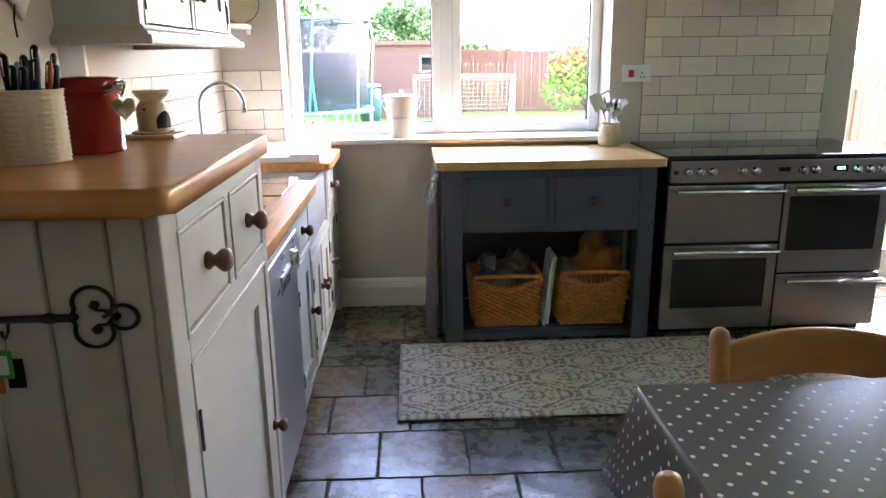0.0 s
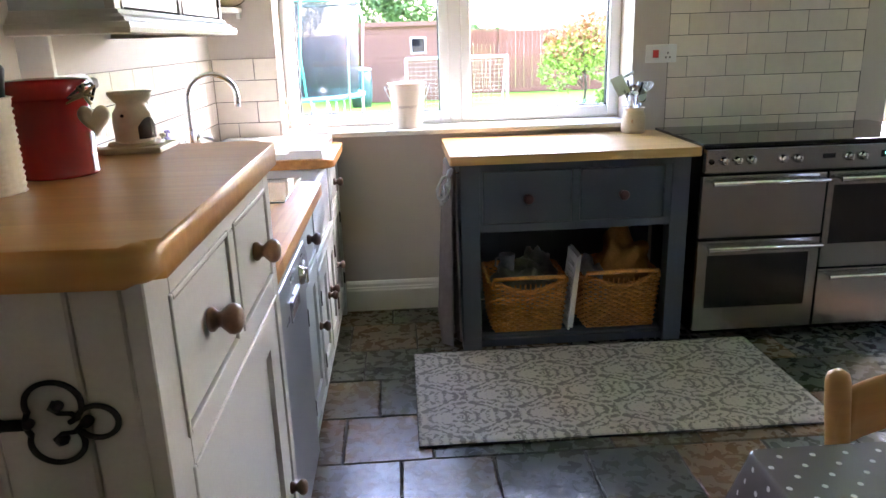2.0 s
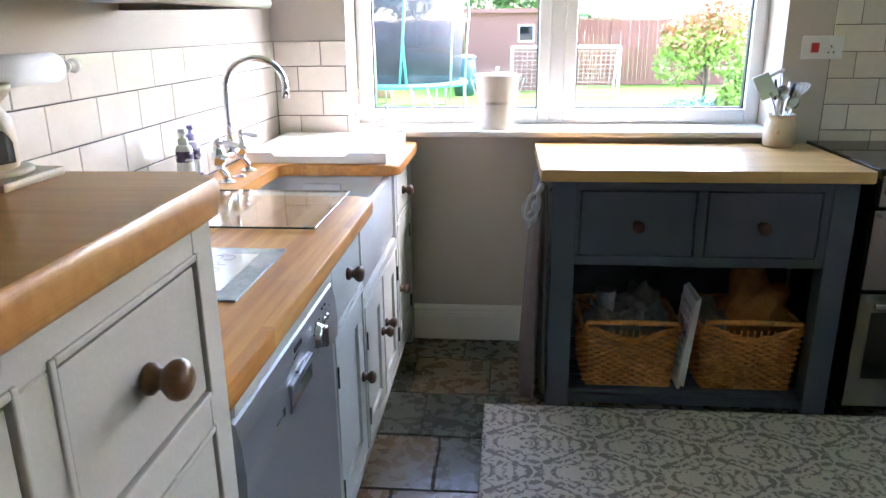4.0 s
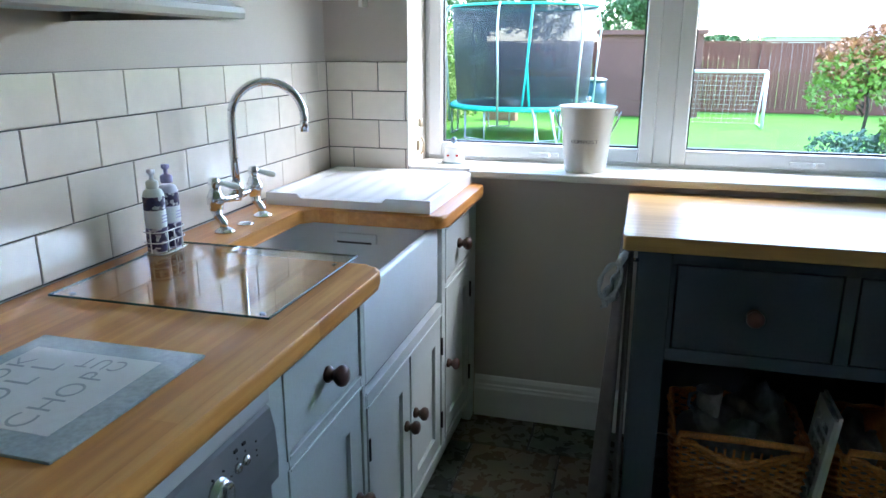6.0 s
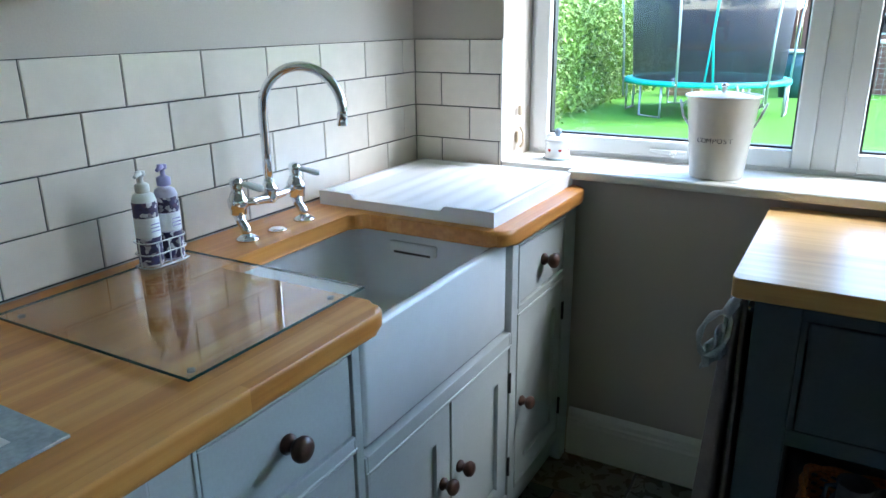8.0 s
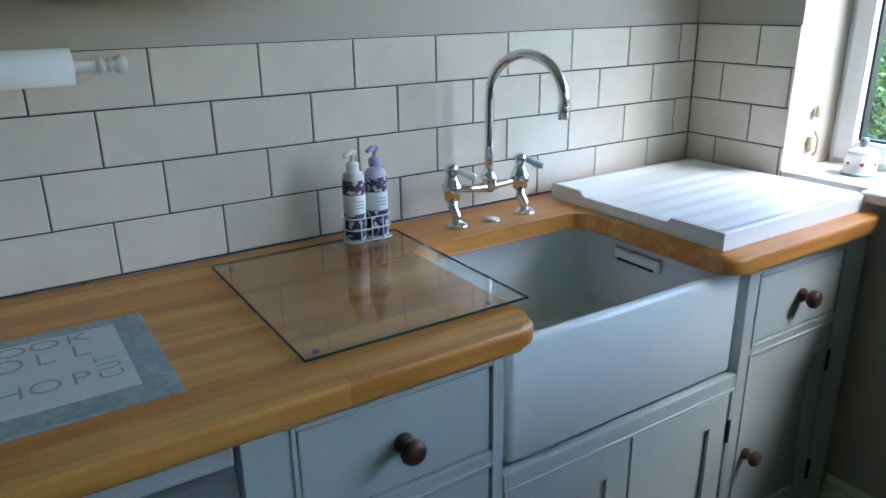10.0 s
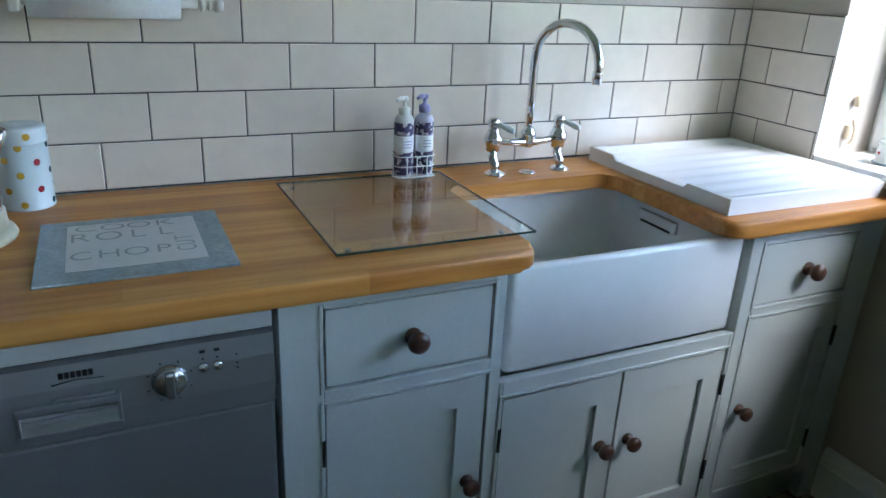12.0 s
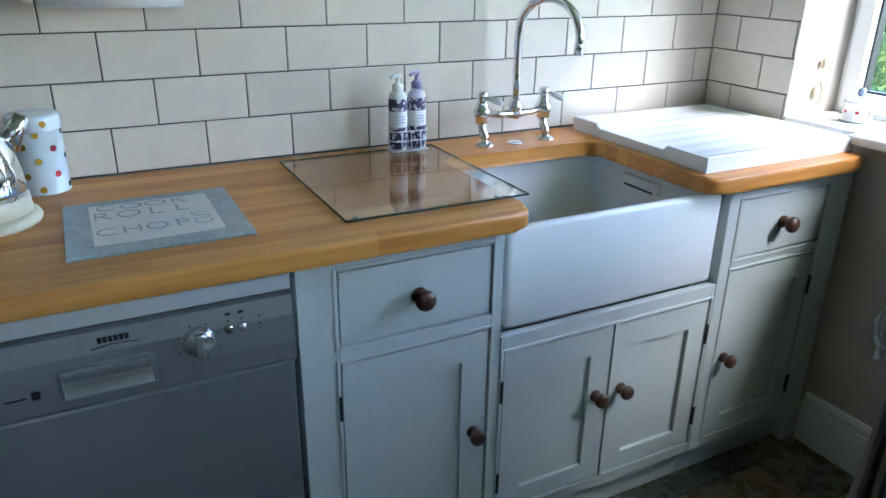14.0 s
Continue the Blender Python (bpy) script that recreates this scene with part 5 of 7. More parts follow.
# ---- dining table and chairs ----
def table():
    x0, x1, y0, y1 = 0.514, 1.95, -0.12, 1.122
    t = thing("dining_table", (1.2, 0.5, 0), "wooden dining table under a dotted cloth", "table")
    part("tabletop", box(x0 + 0.012, y0 + 0.012, 0.722, x1 - 0.012, y1 - 0.012, 0.752, 0.004), M_CHAIR, t)
    for x in (x0 + 0.06, x1 - 0.13):
        for y in (y0 + 0.06, y1 - 0.13):
            part("leg", box(x, y, 0, x + 0.07, y + 0.07, 0.722, 0.006), M_CHAIR, t)
    # cloth with a drop that flares and ripples, unfolded UV in metres
    b2 = bmesh.new()
    uv = b2.loops.layers.uv.new("UVMap")
    drop, r = 0.215, 0.012
    ring = rounded([(x0, y0), (x1, y0), (x1, y1), (x0, y1)], [0.012] * 4, 3)
    pts = []
    k = len(ring)
    for i in range(k):
        a, b = Vector(ring[i]), Vector(ring[(i + 1) % k])
        nseg = max(1, int((b - a).length / 0.03))
        pts += [a.lerp(b, s / nseg) for s in range(nseg)]
    k = len(pts)
    cx, cy = (x0 + x1) / 2, (y0 + y1) / 2
    levels = [(0.0, 0.760), (0.003, 0.757), (0.005, 0.750)] + [(None, 0.750 - drop * (j + 1) / 7) for j in range(7)]
    rings, uvs = [], []
    per = 0.0
    for lv, (o, z) in enumerate(levels):
        row, ur = [], []
        for i, p in enumerate(pts):
            sx = -1 if p.x < x0 + 0.014 else (1 if p.x > x1 - 0.014 else 0)
            sy = -1 if p.y < y0 + 0.014 else (1 if p.y > y1 - 0.014 else 0)
            d = Vector((sx, sy))
            d = d.normalized() if d.length else d
            fall = max(0, 0.750 - z)
            corner = 1.0 if (sx and sy) else 0.0
            off = o if o is not None else 0.005 + 0.10 * fall + corner * 0.20 * fall + 0.010 * math.sin((p.x + p.y) * 17) * fall / drop
            row.append(b2.verts.new((p.x + d.x * off, p.y + d.y * off, z)))
            ur.append((p.x + sx * (0.76 - z), p.y + sy * (0.76 - z)))
        rings.append(row)
        uvs.append(ur)
    for a in range(len(rings) - 1):
        for i in range(k):
            j = (i + 1) % k
            f = b2.faces.new((rings[a][i], rings[a][j], rings[a + 1][j], rings[a + 1][i]))
            f.smooth = True
            for lp, q in zip(f.loops, (uvs[a][i], uvs[a][j], uvs[a + 1][j], uvs[a + 1][i])):
                lp[uv].uv = q
    f = b2.faces.new(rings[0])
    for lp, q in zip(f.loops, uvs[0]):
        lp[uv].uv = q
    ob = tagged(part("tablecloth", b2, M_OIL), "glossy dark grey oilcloth with white dots over the table", "tablecloth")
    so = ob.modifiers.new("thick", "SOLIDIFY")
    so.thickness, so.offset = 0.0015, 1
table()


def chair(at, turn, label):
    """A beech chair whose back lies at local y=0; the seat reaches towards -y."""
    c = thing("dining_chair", (0, 0, 0), label, "chair", "chairs round the table")
    for sx in (-1, 1):
        part("back_post", tube([(sx * 0.19, 0.0, 0), (sx * 0.19, -0.01, 0.4), (sx * 0.197, 0.0, 0.62), (sx * 0.203, 0.02, 0.775), (sx * 0.204, 0.024, 0.807), (sx * 0.204, 0.025, 0.822), (sx * 0.204, 0.026, 0.829)], [0.016, 0.019, 0.019, 0.021, 0.021, 0.017, 0.007], 16), M_CHAIR, c)
        part("front_leg", tube([(sx * 0.18, -0.40, 0), (sx * 0.18, -0.40, 0.43)], [0.015, 0.019], 14), M_CHAIR, c)
        part("side_stretcher", tube([(sx * 0.185, -0.01, 0.2), (sx * 0.18, -0.40, 0.2)], 0.010, 10), M_CHAIR, c)
    part("seat", box(-0.215, -0.43, 0.43, 0.215, 0.005, 0.455, 0.010, 3), M_CHAIR, c)
    def rail(z0, z1, bow):
        b2 = bmesh.new()
        n = 16
        rows = []
        for i in range(n + 1):
            s = -1 + 2 * i / n
            x, y = s * 0.195, 0.016 + bow * (1 - s * s)
            arch = 0.022 * (1 - s * s)
            rows.append([b2.verts.new(q) for q in ((x, y - 0.010, z0 + 1.1 * arch), (x, y + 0.010, z0 + 1.1 * arch), (x, y + 0.013, z1 + arch - 0.006), (x, y + 0.004, z1 + arch), (x, y - 0.004, z1 + arch), (x, y - 0.008, z1 + arch - 0.006))])
        for a, d in zip(rows, rows[1:]):
            for j in range(6):
                b2.faces.new((a[j], a[(j + 1) % 6], d[(j + 1) % 6], d[j])).smooth = True
        b2.faces.new(rows[0])
        b2.faces.new(rows[-1][::-1])
        return b2
    part("top_rail", rail(0.690, 0.793, 0.03), M_CHAIR, c)
    part("lower_rail", rail(0.55, 0.60, 0.025), M_CHAIR, c)
    c.matrix_basis = Matrix.Translation(at) @ Matrix.Rotation(radians(turn), 4, "Z")
    return c


first = chair((0.925, 1.215, 0), 0, "honey beech chair tucked in at the table end")
second = copy_thing(first, Matrix.Translation((0.452, 0.512, 0)) @ Matrix.Rotation(radians(90), 4, "Z"))
second["label"] = "honey beech chair tucked in at the table side"

# ---- wall cupboard, shelf and roll holder on the west wall ----
def wall_cupboard():
    x, y0, y1, z0, z1 = -0.546, 1.666, 2.557, 1.436, 2.15
    u = thing("wall_cupboard", (-0.75, 2.2, z0), "cream painted wall cupboard with moulded base over tiles", "cupboard")
    holes = [(1.706, 2.092, 1.466, 2.10), (2.132, 2.517, 1.466, 2.10)]
    for q in ((y0, z0, 1.706, z1), (2.517, z0, y1, z1), (2.092, z0, 2.132, z1)):
        part("stile", box(x - 0.02, q[0], q[1], x, q[2], q[3], 0.0015, 1), M_TALL, u)
    for h in holes:
        part("rail", box(x - 0.02, h[0], z0, x, h[1], h[2], 0.0012, 1), M_TALL, u)
        part("rail", box(x - 0.02, h[0], h[3], x, h[1], z1, 0.0012, 1), M_TALL, u)
        b2 = bmesh.new()
        bead_frame(b2, *h, x)
        part("bead", b2, M_TALL, u)
        d = inset_front("door", *h, u, x, (h[0] + 0.06, h[1] - 0.06, h[2] + 0.07, h[3] - 0.07), M_TALL)
        ky = h[1] - 0.03 if h[0] < 2 else h[0] + 0.03
        part("knob", knob_bm((x - 0.001, ky, 1.56), "X", 1, 0.7), M_KNOB2, d, "brown turned knob")
        hy = h[0] - 0.001 if h[0] < 2 else h[1] + 0.001
        part("hinge", tube([(x + 0.003, hy, 1.50), (x + 0.003, hy, 1.56)], 0.004, 8), M_HINGE, d, "dark hinge")
    carcass(u, XL + 0.001, x - 0.02, y0, y1, z0, z1)
    part("top_panel", box(XL + 0.001, y0, z1, x, y1, z1 + 0.018, 0.002), M_TALL, u)
    # moulding swept round the foot
    b2 = bmesh.new()
    prof = [(0.0, 0.030), (0.006, 0.028), (0.010, 0.020), (0.020, 0.014), (0.024, 0.006), (0.034, 0.004), (0.036, -0.006), (0.034, -0.016), (0.0, -0.018)]
    path = [(XL + 0.001, y0, 0, -1), (x, y0, 1, -1), (x, y1, 1, 1), (XL + 0.001, y1, 0, 1)]
    rows = [[b2.verts.new((px + o * dx, py + o * dy, z0 + h)) for o, h in prof] for px, py, dx, dy in path]
    for a, c in zip(rows, rows[1:]):
        for i in range(len(prof) - 1):
            b2.faces.new((a[i], a[i + 1], c[i + 1], c[i]))
    b2.faces.new(rows[0])
    b2.faces.new(rows[-1][::-1])
    part("moulding", b2, M_TALL, u)
wall_cupboard()


def roll_holder():
    u = thing("roll_holder", (-0.85, 1.92, 1.40), "white wooden kitchen roll holder under the wall cupboard", "roll holder")
    part("bracket", box(XL + 0.001, 1.896, 1.284, -0.785, 1.914, 1.435, 0.004), M_TRIM, u)
    part("rod", tube([(-0.85, 1.914, 1.300), (-0.85, 2.225, 1.300)], 0.009, 12), M_TRIM, u)
    part("end_knob", lathe([(0.008, 0), (0.0135, 0.001), (0.0135, 0.007), (0.008, 0.010), (0.008, 0.014), (0.0115, 0.016), (0.0115, 0.020), (0.008, 0.023), (0.014, 0.029), (0.0155, 0.037), (0.0125, 0.045), (0, 0.048)], (-0.85, 2.229, 1.300), "Y", 20), M_TRIM, u, "turned white end knob")
    r = thing("kitchen_roll", (-0.85, 2.06, 1.297), "white paper kitchen roll on its holder", "paper roll")
    b2 = lathe([(0.021, 0), (0.030, 0), (0.030, 0.268), (0.021, 0.268)], (-0.85, 1.922, 1.300), "Y", 28)
    part("paper", b2, M_PAPER, r)
    part("core", lathe([(0.0102, 0.001), (0.0205, 0.001), (0.0205, 0.267), (0.0102, 0.267)], (-0.85, 1.922, 1.300), "Y", 24), M_TAN, r, "brown card core")
roll_holder()


def corner_shelf():
    s = thing("corner_shelf", (-0.82, 3.7, 1.54), "small white painted corner shelf", "shelf")
    b2 = bmesh.new()
    o = rounded([(XL + 0.001, 3.56), (-0.83, 3.56), (-0.73, 3.66), (-0.73, YB - 0.001), (XL + 0.001, YB - 0.001)], [0, 0.03, 0.03, 0, 0])
    lo = [b2.verts.new((x, y, 1.53)) for x, y in o]
    hi = [b2.verts.new((x, y, 1.552)) for x, y in o]
    b2.faces.new(lo[::-1])
    b2.faces.new(hi)
    for i in range(len(o)):
        j = (i + 1) % len(o)
        b2.faces.new((lo[i], lo[j], hi[j], hi[i]))
    part("board", b2, M_TRIM, s)
    part("bracket", box(-0.75, YB - 0.05, 1.505, -0.735, YB - 0.001, 1.529, 0.003), M_TRIM, s)
    p = thing("plate", (-0.775, 3.78, 1.553), "cream plate with dark rim standing on the shelf", "plate")
    prof = [(0, 0), (0.06, 0.0), (0.07, -0.004), (0.096, -0.012), (0.098, -0.010), (0.072, 0.003), (0.06, 0.006), (0, 0.006)]
    b2 = lathe([(r, h) for r, h in prof], (0, 0, 0), "Y", 40)
    bmesh.ops.transform(b2, matrix=Matrix.Translation((-0.772, 3.772, 1.650)) @ Matrix.Rotation(radians(-10), 4, "X"), verts=b2.verts[:])
    part("dish", b2, M_CREAM, p)
    b2 = bmesh.new()
    add_tube(b2, [(0.097 * math.cos(i * 0.157), -0.0115, 0.097 * math.sin(i * 0.157)) for i in range(40)], 0.0022, 6, True)
    bmesh.ops.transform(b2, matrix=Matrix.Translation((-0.772, 3.772, 1.650)) @ Matrix.Rotation(radians(-10), 4, "X"), verts=b2.verts[:])
    part("rim", b2, M_IRON, p, "dark painted rim")
corner_shelf()


# ---- things on the tall cupboard ----
ZT = 1.2205


def pen_pot():
    p = thing("pen_pot", (-0.570, 1.092, ZT), "cream oval ribbed pottery pot full of pens", "pot")
    b2 = bmesh.new()
    n, m = 96, 40
    def rr(j, i, inner):
        if inner:
            return 0.92
        z = j / m
        chev = 0.034 * ((i * 18 // n) % 2 == 0) * max(0, math.sin(z * 2 * math.pi * 15 + 3.0 * abs(((i * 18 / n) % 1) - 0.5)))
        return 1.0 + chev + (0.02 if 0.95 < z else 0)
    rings = []
    for j in range(m + 1):
        rings.append([b2.verts.new((-0.570 + 0.083 * rr(j, i, 0) * math.cos(6.2832 * i / n), 1.092 + 0.058 * rr(j, i, 0) * math.sin(6.2832 * i / n), ZT + 0.118 * j / m)) for i in range(n)])
    for j in (1.0, 0.06):
        rings.append([b2.verts.new((-0.570 + 0.079 * math.cos(6.2832 * i / n), 1.092 + 0.053 * math.sin(6.2832 * i / n), ZT + 0.118 * j)) for i in range(n)])
    for a, c in zip(rings, rings[1:]):
        for i in range(n):
            b2.faces.new((a[i], a[(i + 1) % n], c[(i + 1) % n], c[i])).smooth = True
    b2.faces.new(rings[0][::-1])
    b2.faces.new(rings[-1])
    part("body", b2, M_CREAM, p)
    cols = [((0.012, 0.012, 0.014), "black pen"), ((0.02, 0.02, 0.05), "navy pen"), ((0.45, 0.06, 0.01), "orange pen"), ((0.32, 0.18, 0.08), "wooden pencil"), ((0.02, 0.10, 0.05), "green pen"), ((0.35, 0.02, 0.02), "red pen"), ((0.5, 0.5, 0.5), "silver pen")]
    mats = [mat("pen_" + l.split()[0], c, 0.35, bump=0.0) for c, l in cols]
    rng = random.Random(8)
    spots = [(-0.055, -0.01, 0.115, 0, 0), (-0.04, 0.02, 0.10, 5, 0.1), (-0.02, -0.015, 0.095, 0, -0.15), (0.0, 0.018, 0.085, 6, 0.1), (0.012, -0.02, 0.075, 4, 0.2), (0.028, 0.0, 0.105, 0, 0.1), (0.04, 0.015, 0.135, 0, 0.12), (0.05, -0.01, 0.095, 1, 0.2), (0.06, 0.005, 0.085, 2, 0.25), (-0.065, 0.005, 0.125, 3, -0.3), (-0.01, 0.03, 0.12, 2, -0.2), (0.022, 0.03, 0.09, 4, 0.05), (0.068, 0.012, 0.075, 0, 0.2), (-0.03, -0.025, 0.08, 0, -0.1), (0.006, 0.0, 0.11, 0, -0.05), (0.034, -0.022, 0.07, 1, 0.15), (-0.048, 0.012, 0.13, 0, -0.1), (0.056, 0.02, 0.11, 0, 0.3)]
    for dx, dy, up, c, lean in spots:
        base = Vector((-0.570 + dx * 0.75, 1.092 + dy, ZT + 0.012))
        tip = Vector((-0.570 + dx + lean * 0.06, 1.092 + dy * 1.2 + rng.uniform(-0.01, 0.01), ZT + 0.118 + up * 0.52))
        d = tip - base
        r = rng.uniform(0.0044, 0.0066)
        b2 = tube([base, base + d * 0.72, base + d * 0.725, base + d * 0.97, tip], [r, r, r * 1.15, r * 1.15, r * 0.5], 10)
        pen = thing("pen", tuple(base), cols[c][1] + " standing in a cream pottery pot", "pen", "pens in the pot")
        barrel = part("barrel", b2, mats[c], pen)
        part("clip", tube([base + d * 0.78 + Vector((0, -r - 0.002, 0)), base + d * 0.96 + Vector((0, -r - 0.002, 0))], 0.0012, 6), M_CHROME, pen)
pen_pot()


def red_tin():
    c = (-0.497, 1.220)
    t = thing("red_canister", (c[0], c[1], ZT), "glossy red enamel lidded canister with heart tag", "canister")
    part("body", lathe([(r * 0.86, h * 0.84) for r, h in [(0.060, 0), (0.0625, 0.002), (0.0625, 0.006), (0.061, 0.008), (0.062, 0.138), (0.058, 0.139), (0, 0.139)]], (*c, ZT), "Z", 48), M_RED, t)
    part("lid", lathe([(r * 0.86, h * 0.84) for r, h in [(0.0645, 0.128), (0.0655, 0.130), (0.0655, 0.152), (0.063, 0.157), (0.04, 0.160), (0, 0.161)]], (*c, ZT), "Z", 48), M_RED, t, "red enamel lid")
    part("wire_clasp", tube([(c[0] + 0.045, c[1] - 0.038, ZT + 0.108), (c[0] + 0.061, c[1] - 0.027, ZT + 0.124), (c[0] + 0.067, c[1] - 0.01, ZT + 0.126), (c[0] + 0.063, c[1] + 0.01, ZT + 0.119), (c[0] + 0.058, c[1] + 0.005, ZT + 0.102)], 0.0022, 8), M_IRON, t, "dark wire clasp")
    b2 = bmesh.new()
    n = 40
    hc = Vector((c[0] + 0.074, c[1] - 0.034, ZT + 0.080))
    ring = []
    for i in range(n):
        a = 2 * math.pi * i / n
        hx, hz = 16 * math.sin(a) ** 3, 13 * math.cos(a) - 5 * math.cos(2 * a) - 2 * math.cos(3 * a) - math.cos(4 * a)
        ring.append((hx * 0.00125, hz * 0.00150))
    rows = [[b2.verts.new((hc.x + u * k, hc.y + o + 0.25 * u * k, hc.z + v * k)) for u, v in ring] for o, k in ((-0.0075, 0.5), (-0.006, 0.82), (0.0, 1.0), (0.005, 0.82))]
    for a, d in zip(rows, rows[1:]):
        for i in range(n):
            b2.faces.new((a[i], a[(i + 1) % n], d[(i + 1) % n], d[i])).smooth = True
    b2.faces.new(rows[0][::-1])
    b2.faces.new(rows[-1])
    h = part("heart_tag", b2, M_CREAM, t, "cream pottery heart tag")
    b2 = tube([hc + Vector((0, -0.004, 0.02)), hc + Vector((-0.008, -0.002, 0.032)), hc + Vector((-0.018, 0.006, 0.042))], 0.0026, 6)
    for q in ((-0.026, 0.03), (-0.03, 0.022), (0.012, 0.045), (0.008, 0.030), (-0.004, 0.048)):
        add_tube(b2, [hc + Vector((-0.006, -0.006, 0.034)), hc + Vector((q[0], -0.010, q[1]))], [0.0035, 0.001], 6)
    part("ribbon", b2, mat("raffia", (0.42, 0.30, 0.16), 0.9), t, "raffia ribbon bow")
red_tin()


def burner():
    c = (-0.465, 1.448)
    b = thing("oil_burner", (c[0], c[1], ZT), "cream pottery oil burner on a square stand", "oil burner")
    part("stand", box(c[0] - 0.052, c[1] - 0.052, ZT, c[0] + 0.056, c[1] + 0.05, ZT + 0.010, 0.004), M_CREAM, b)
    part("saucer", lathe([(0.046, 0.010), (0.046, 0.014), (0.040, 0.016), (0, 0.015)], (*c, ZT), "Z", 32), M_CREAM, b)
    part("body", lathe([(0.032, 0.015), (0.033, 0.02), (0.034, 0.05), (0.032, 0.066), (0.026, 0.074), (0.024, 0.080), (0.030, 0.086), (0.036, 0.094), (0.0365, 0.100), (0.033, 0.098), (0.022, 0.090), (0, 0.088)], (*c, ZT), "Z", 32), M_CREAM, b)
    # Black sheet on the closed body stands for the opening's shaded inside.
    b2 = bmesh.new()
    for i in range(9):
        a = radians(-62 + i * 8)
        z1 = ZT + 0.058 - 0.016 * abs(i - 4) ** 2 / 16
        p0, p1 = [(c[0] + r * math.cos(a), c[1] + r * math.sin(a)) for r in (0.0352, 0.0352)]
        if i:
            q = [b2.verts.new(v) for v in ((lx, ly, ZT + 0.022), (p0[0], p0[1], ZT + 0.022), (p0[0], p0[1], z1), (lx, ly, lz))]
            b2.faces.new(q)
        lx, ly, lz = p0[0], p0[1], z1
    part("opening", b2, M_BLACK, b, "black sheet for the shaded tealight opening")
    part("glaze_spot", lathe([(0.003, 0), (0.0025, -0.002), (0, -0.0025)], (c[0] - 0.006, c[1] - 0.0335, ZT + 0.062), "Y", 10), M_BLACK, b)
burner()


def wall_heart():
    h = thing("heart_ornament", (XP + 0.02, 1.500, 1.526), "white heart ornament hung on the wall by cord", "ornament")
    b2 = bmesh.new()
    n = 40
    ring = []
    for i in range(n):
        a = 2 * math.pi * i / n
        ring.append((16 * math.sin(a) ** 3 * 0.0032, (13 * math.cos(a) - 5 * math.cos(2 * a) - 2 * math.cos(3 * a) - math.cos(4 * a)) * 0.0036))
    rows = [[b2.verts.new((XP + o, 1.500 + u * k, 1.526 + v * k)) for u, v in ring] for o, k in ((0.004, 0.9), (0.012, 1.0), (0.020, 0.85), (0.023, 0.5))]
    for a, d in zip(rows, rows[1:]):
        for i in range(n):
            b2.faces.new((a[i], a[(i + 1) % n], d[(i + 1) % n], d[i])).smooth = True
    b2.faces.new(rows[0][::-1])
    b2.faces.new(rows[-1])
    part("heart", b2, M_PLASTIC, h)
    part("cord", tube([(XP + 0.012, 1.478, 1.50), (XP + 0.014, 1.462, 1.465), (XP + 0.008, 1.476, 1.432)], 0.002, 6), M_IRON, h, "thin dark cord")
wall_heart()


# ---- things on the oak worktop ----
def glass_board():
    x0, x1, y0, y1 = -0.838, -0.374, 2.366, 2.772
    g = thing("glass_board", ((x0 + x1) / 2, (y0 + y1) / 2, 0.92), "clear glass worktop saver on the oak top", "chopping board")
    p = part("plate", box(x0 + 0.003, y0 + 0.003, 0.9245, x1 - 0.003, y1 - 0.003, 0.9285, 0), M_BOARDGL, g)
    p.visible_shadow = False
    b2 = bmesh.new()
    for q in ((x0, y0, x1, y0 + 0.003), (x0, y1 - 0.003, x1, y1), (x0, y0 + 0.003, x0 + 0.003, y1 - 0.003), (x1 - 0.003, y0 + 0.003, x1, y1 - 0.003)):
        add_box(b2, q[0], q[1], 0.9243, q[2], q[3], 0.9287, 0.0008, 1)
    part("edge", b2, M_GLEDGE, g, "polished green glass edge")
    for x in (x0 + 0.03, x1 - 0.03):
        for y in (y0 + 0.03, 2.71):
            part("foot", lathe([(0.006, 0), (0.006, 0.004), (0, 0.0042)], (x, y, 0.9202), "Z", 10), M_BAG, g, "clear rubber foot")
    settle(g)
glass_board()


def cook_board():
    x0, x1, y0, y1 = -0.694, -0.396, 1.900, 2.208
    c = thing("printed_board", (-0.54, 2.05, 0.92), "grey glass chopping board printed with words", "chopping board")
    grey = mat("blue_grey_print", (0.30, 0.36, 0.38), 0.05, var=0.25, scale=25, fine=120, bump=0.0, spec=0.6)
    white = mat("off_white_print", (0.60, 0.62, 0.62), 0.05, var=0.06, scale=10, bump=0.0, spec=0.6)
    ink = mat("grey_lettering", (0.31, 0.34, 0.36), 0.15, var=0.1, bump=0.0)
    part("glass", box(x0, y0, 0.9205, x1, y1, 0.9255, 0.0015), grey, c)
    part("panel", box(x0 + 0.03, y0 + 0.045, 0.9250, x1 - 0.045, y1 - 0.045, 0.9262, 0), white, c, "off-white printed panel")
    def word(t, x, y, size, wide, rz=90):
        m = Matrix.Translation((x, y, 0.9263)) @ Matrix.Rotation(radians(rz), 4, "Z")
        step = size * 0.78 * wide
        for i, ch in enumerate(t):
            words("letter", ch, size, m @ Matrix.Translation(((i - (len(t) - 1) / 2) * step, 0, 0)), ink, c, 0.0003, 1.0, wide, "", size * 0.011)
    word("COOK", -0.640, 2.042, 0.046, 1.25)
    word("ROLL", -0.592, 2.036, 0.062, 0.98)
    word("CHOP", -0.502, 2.032, 0.054, 1.02)
    word("CUT", -0.520, 2.136, 0.048, 0.72, 180)
    settle(c)
cook_board()


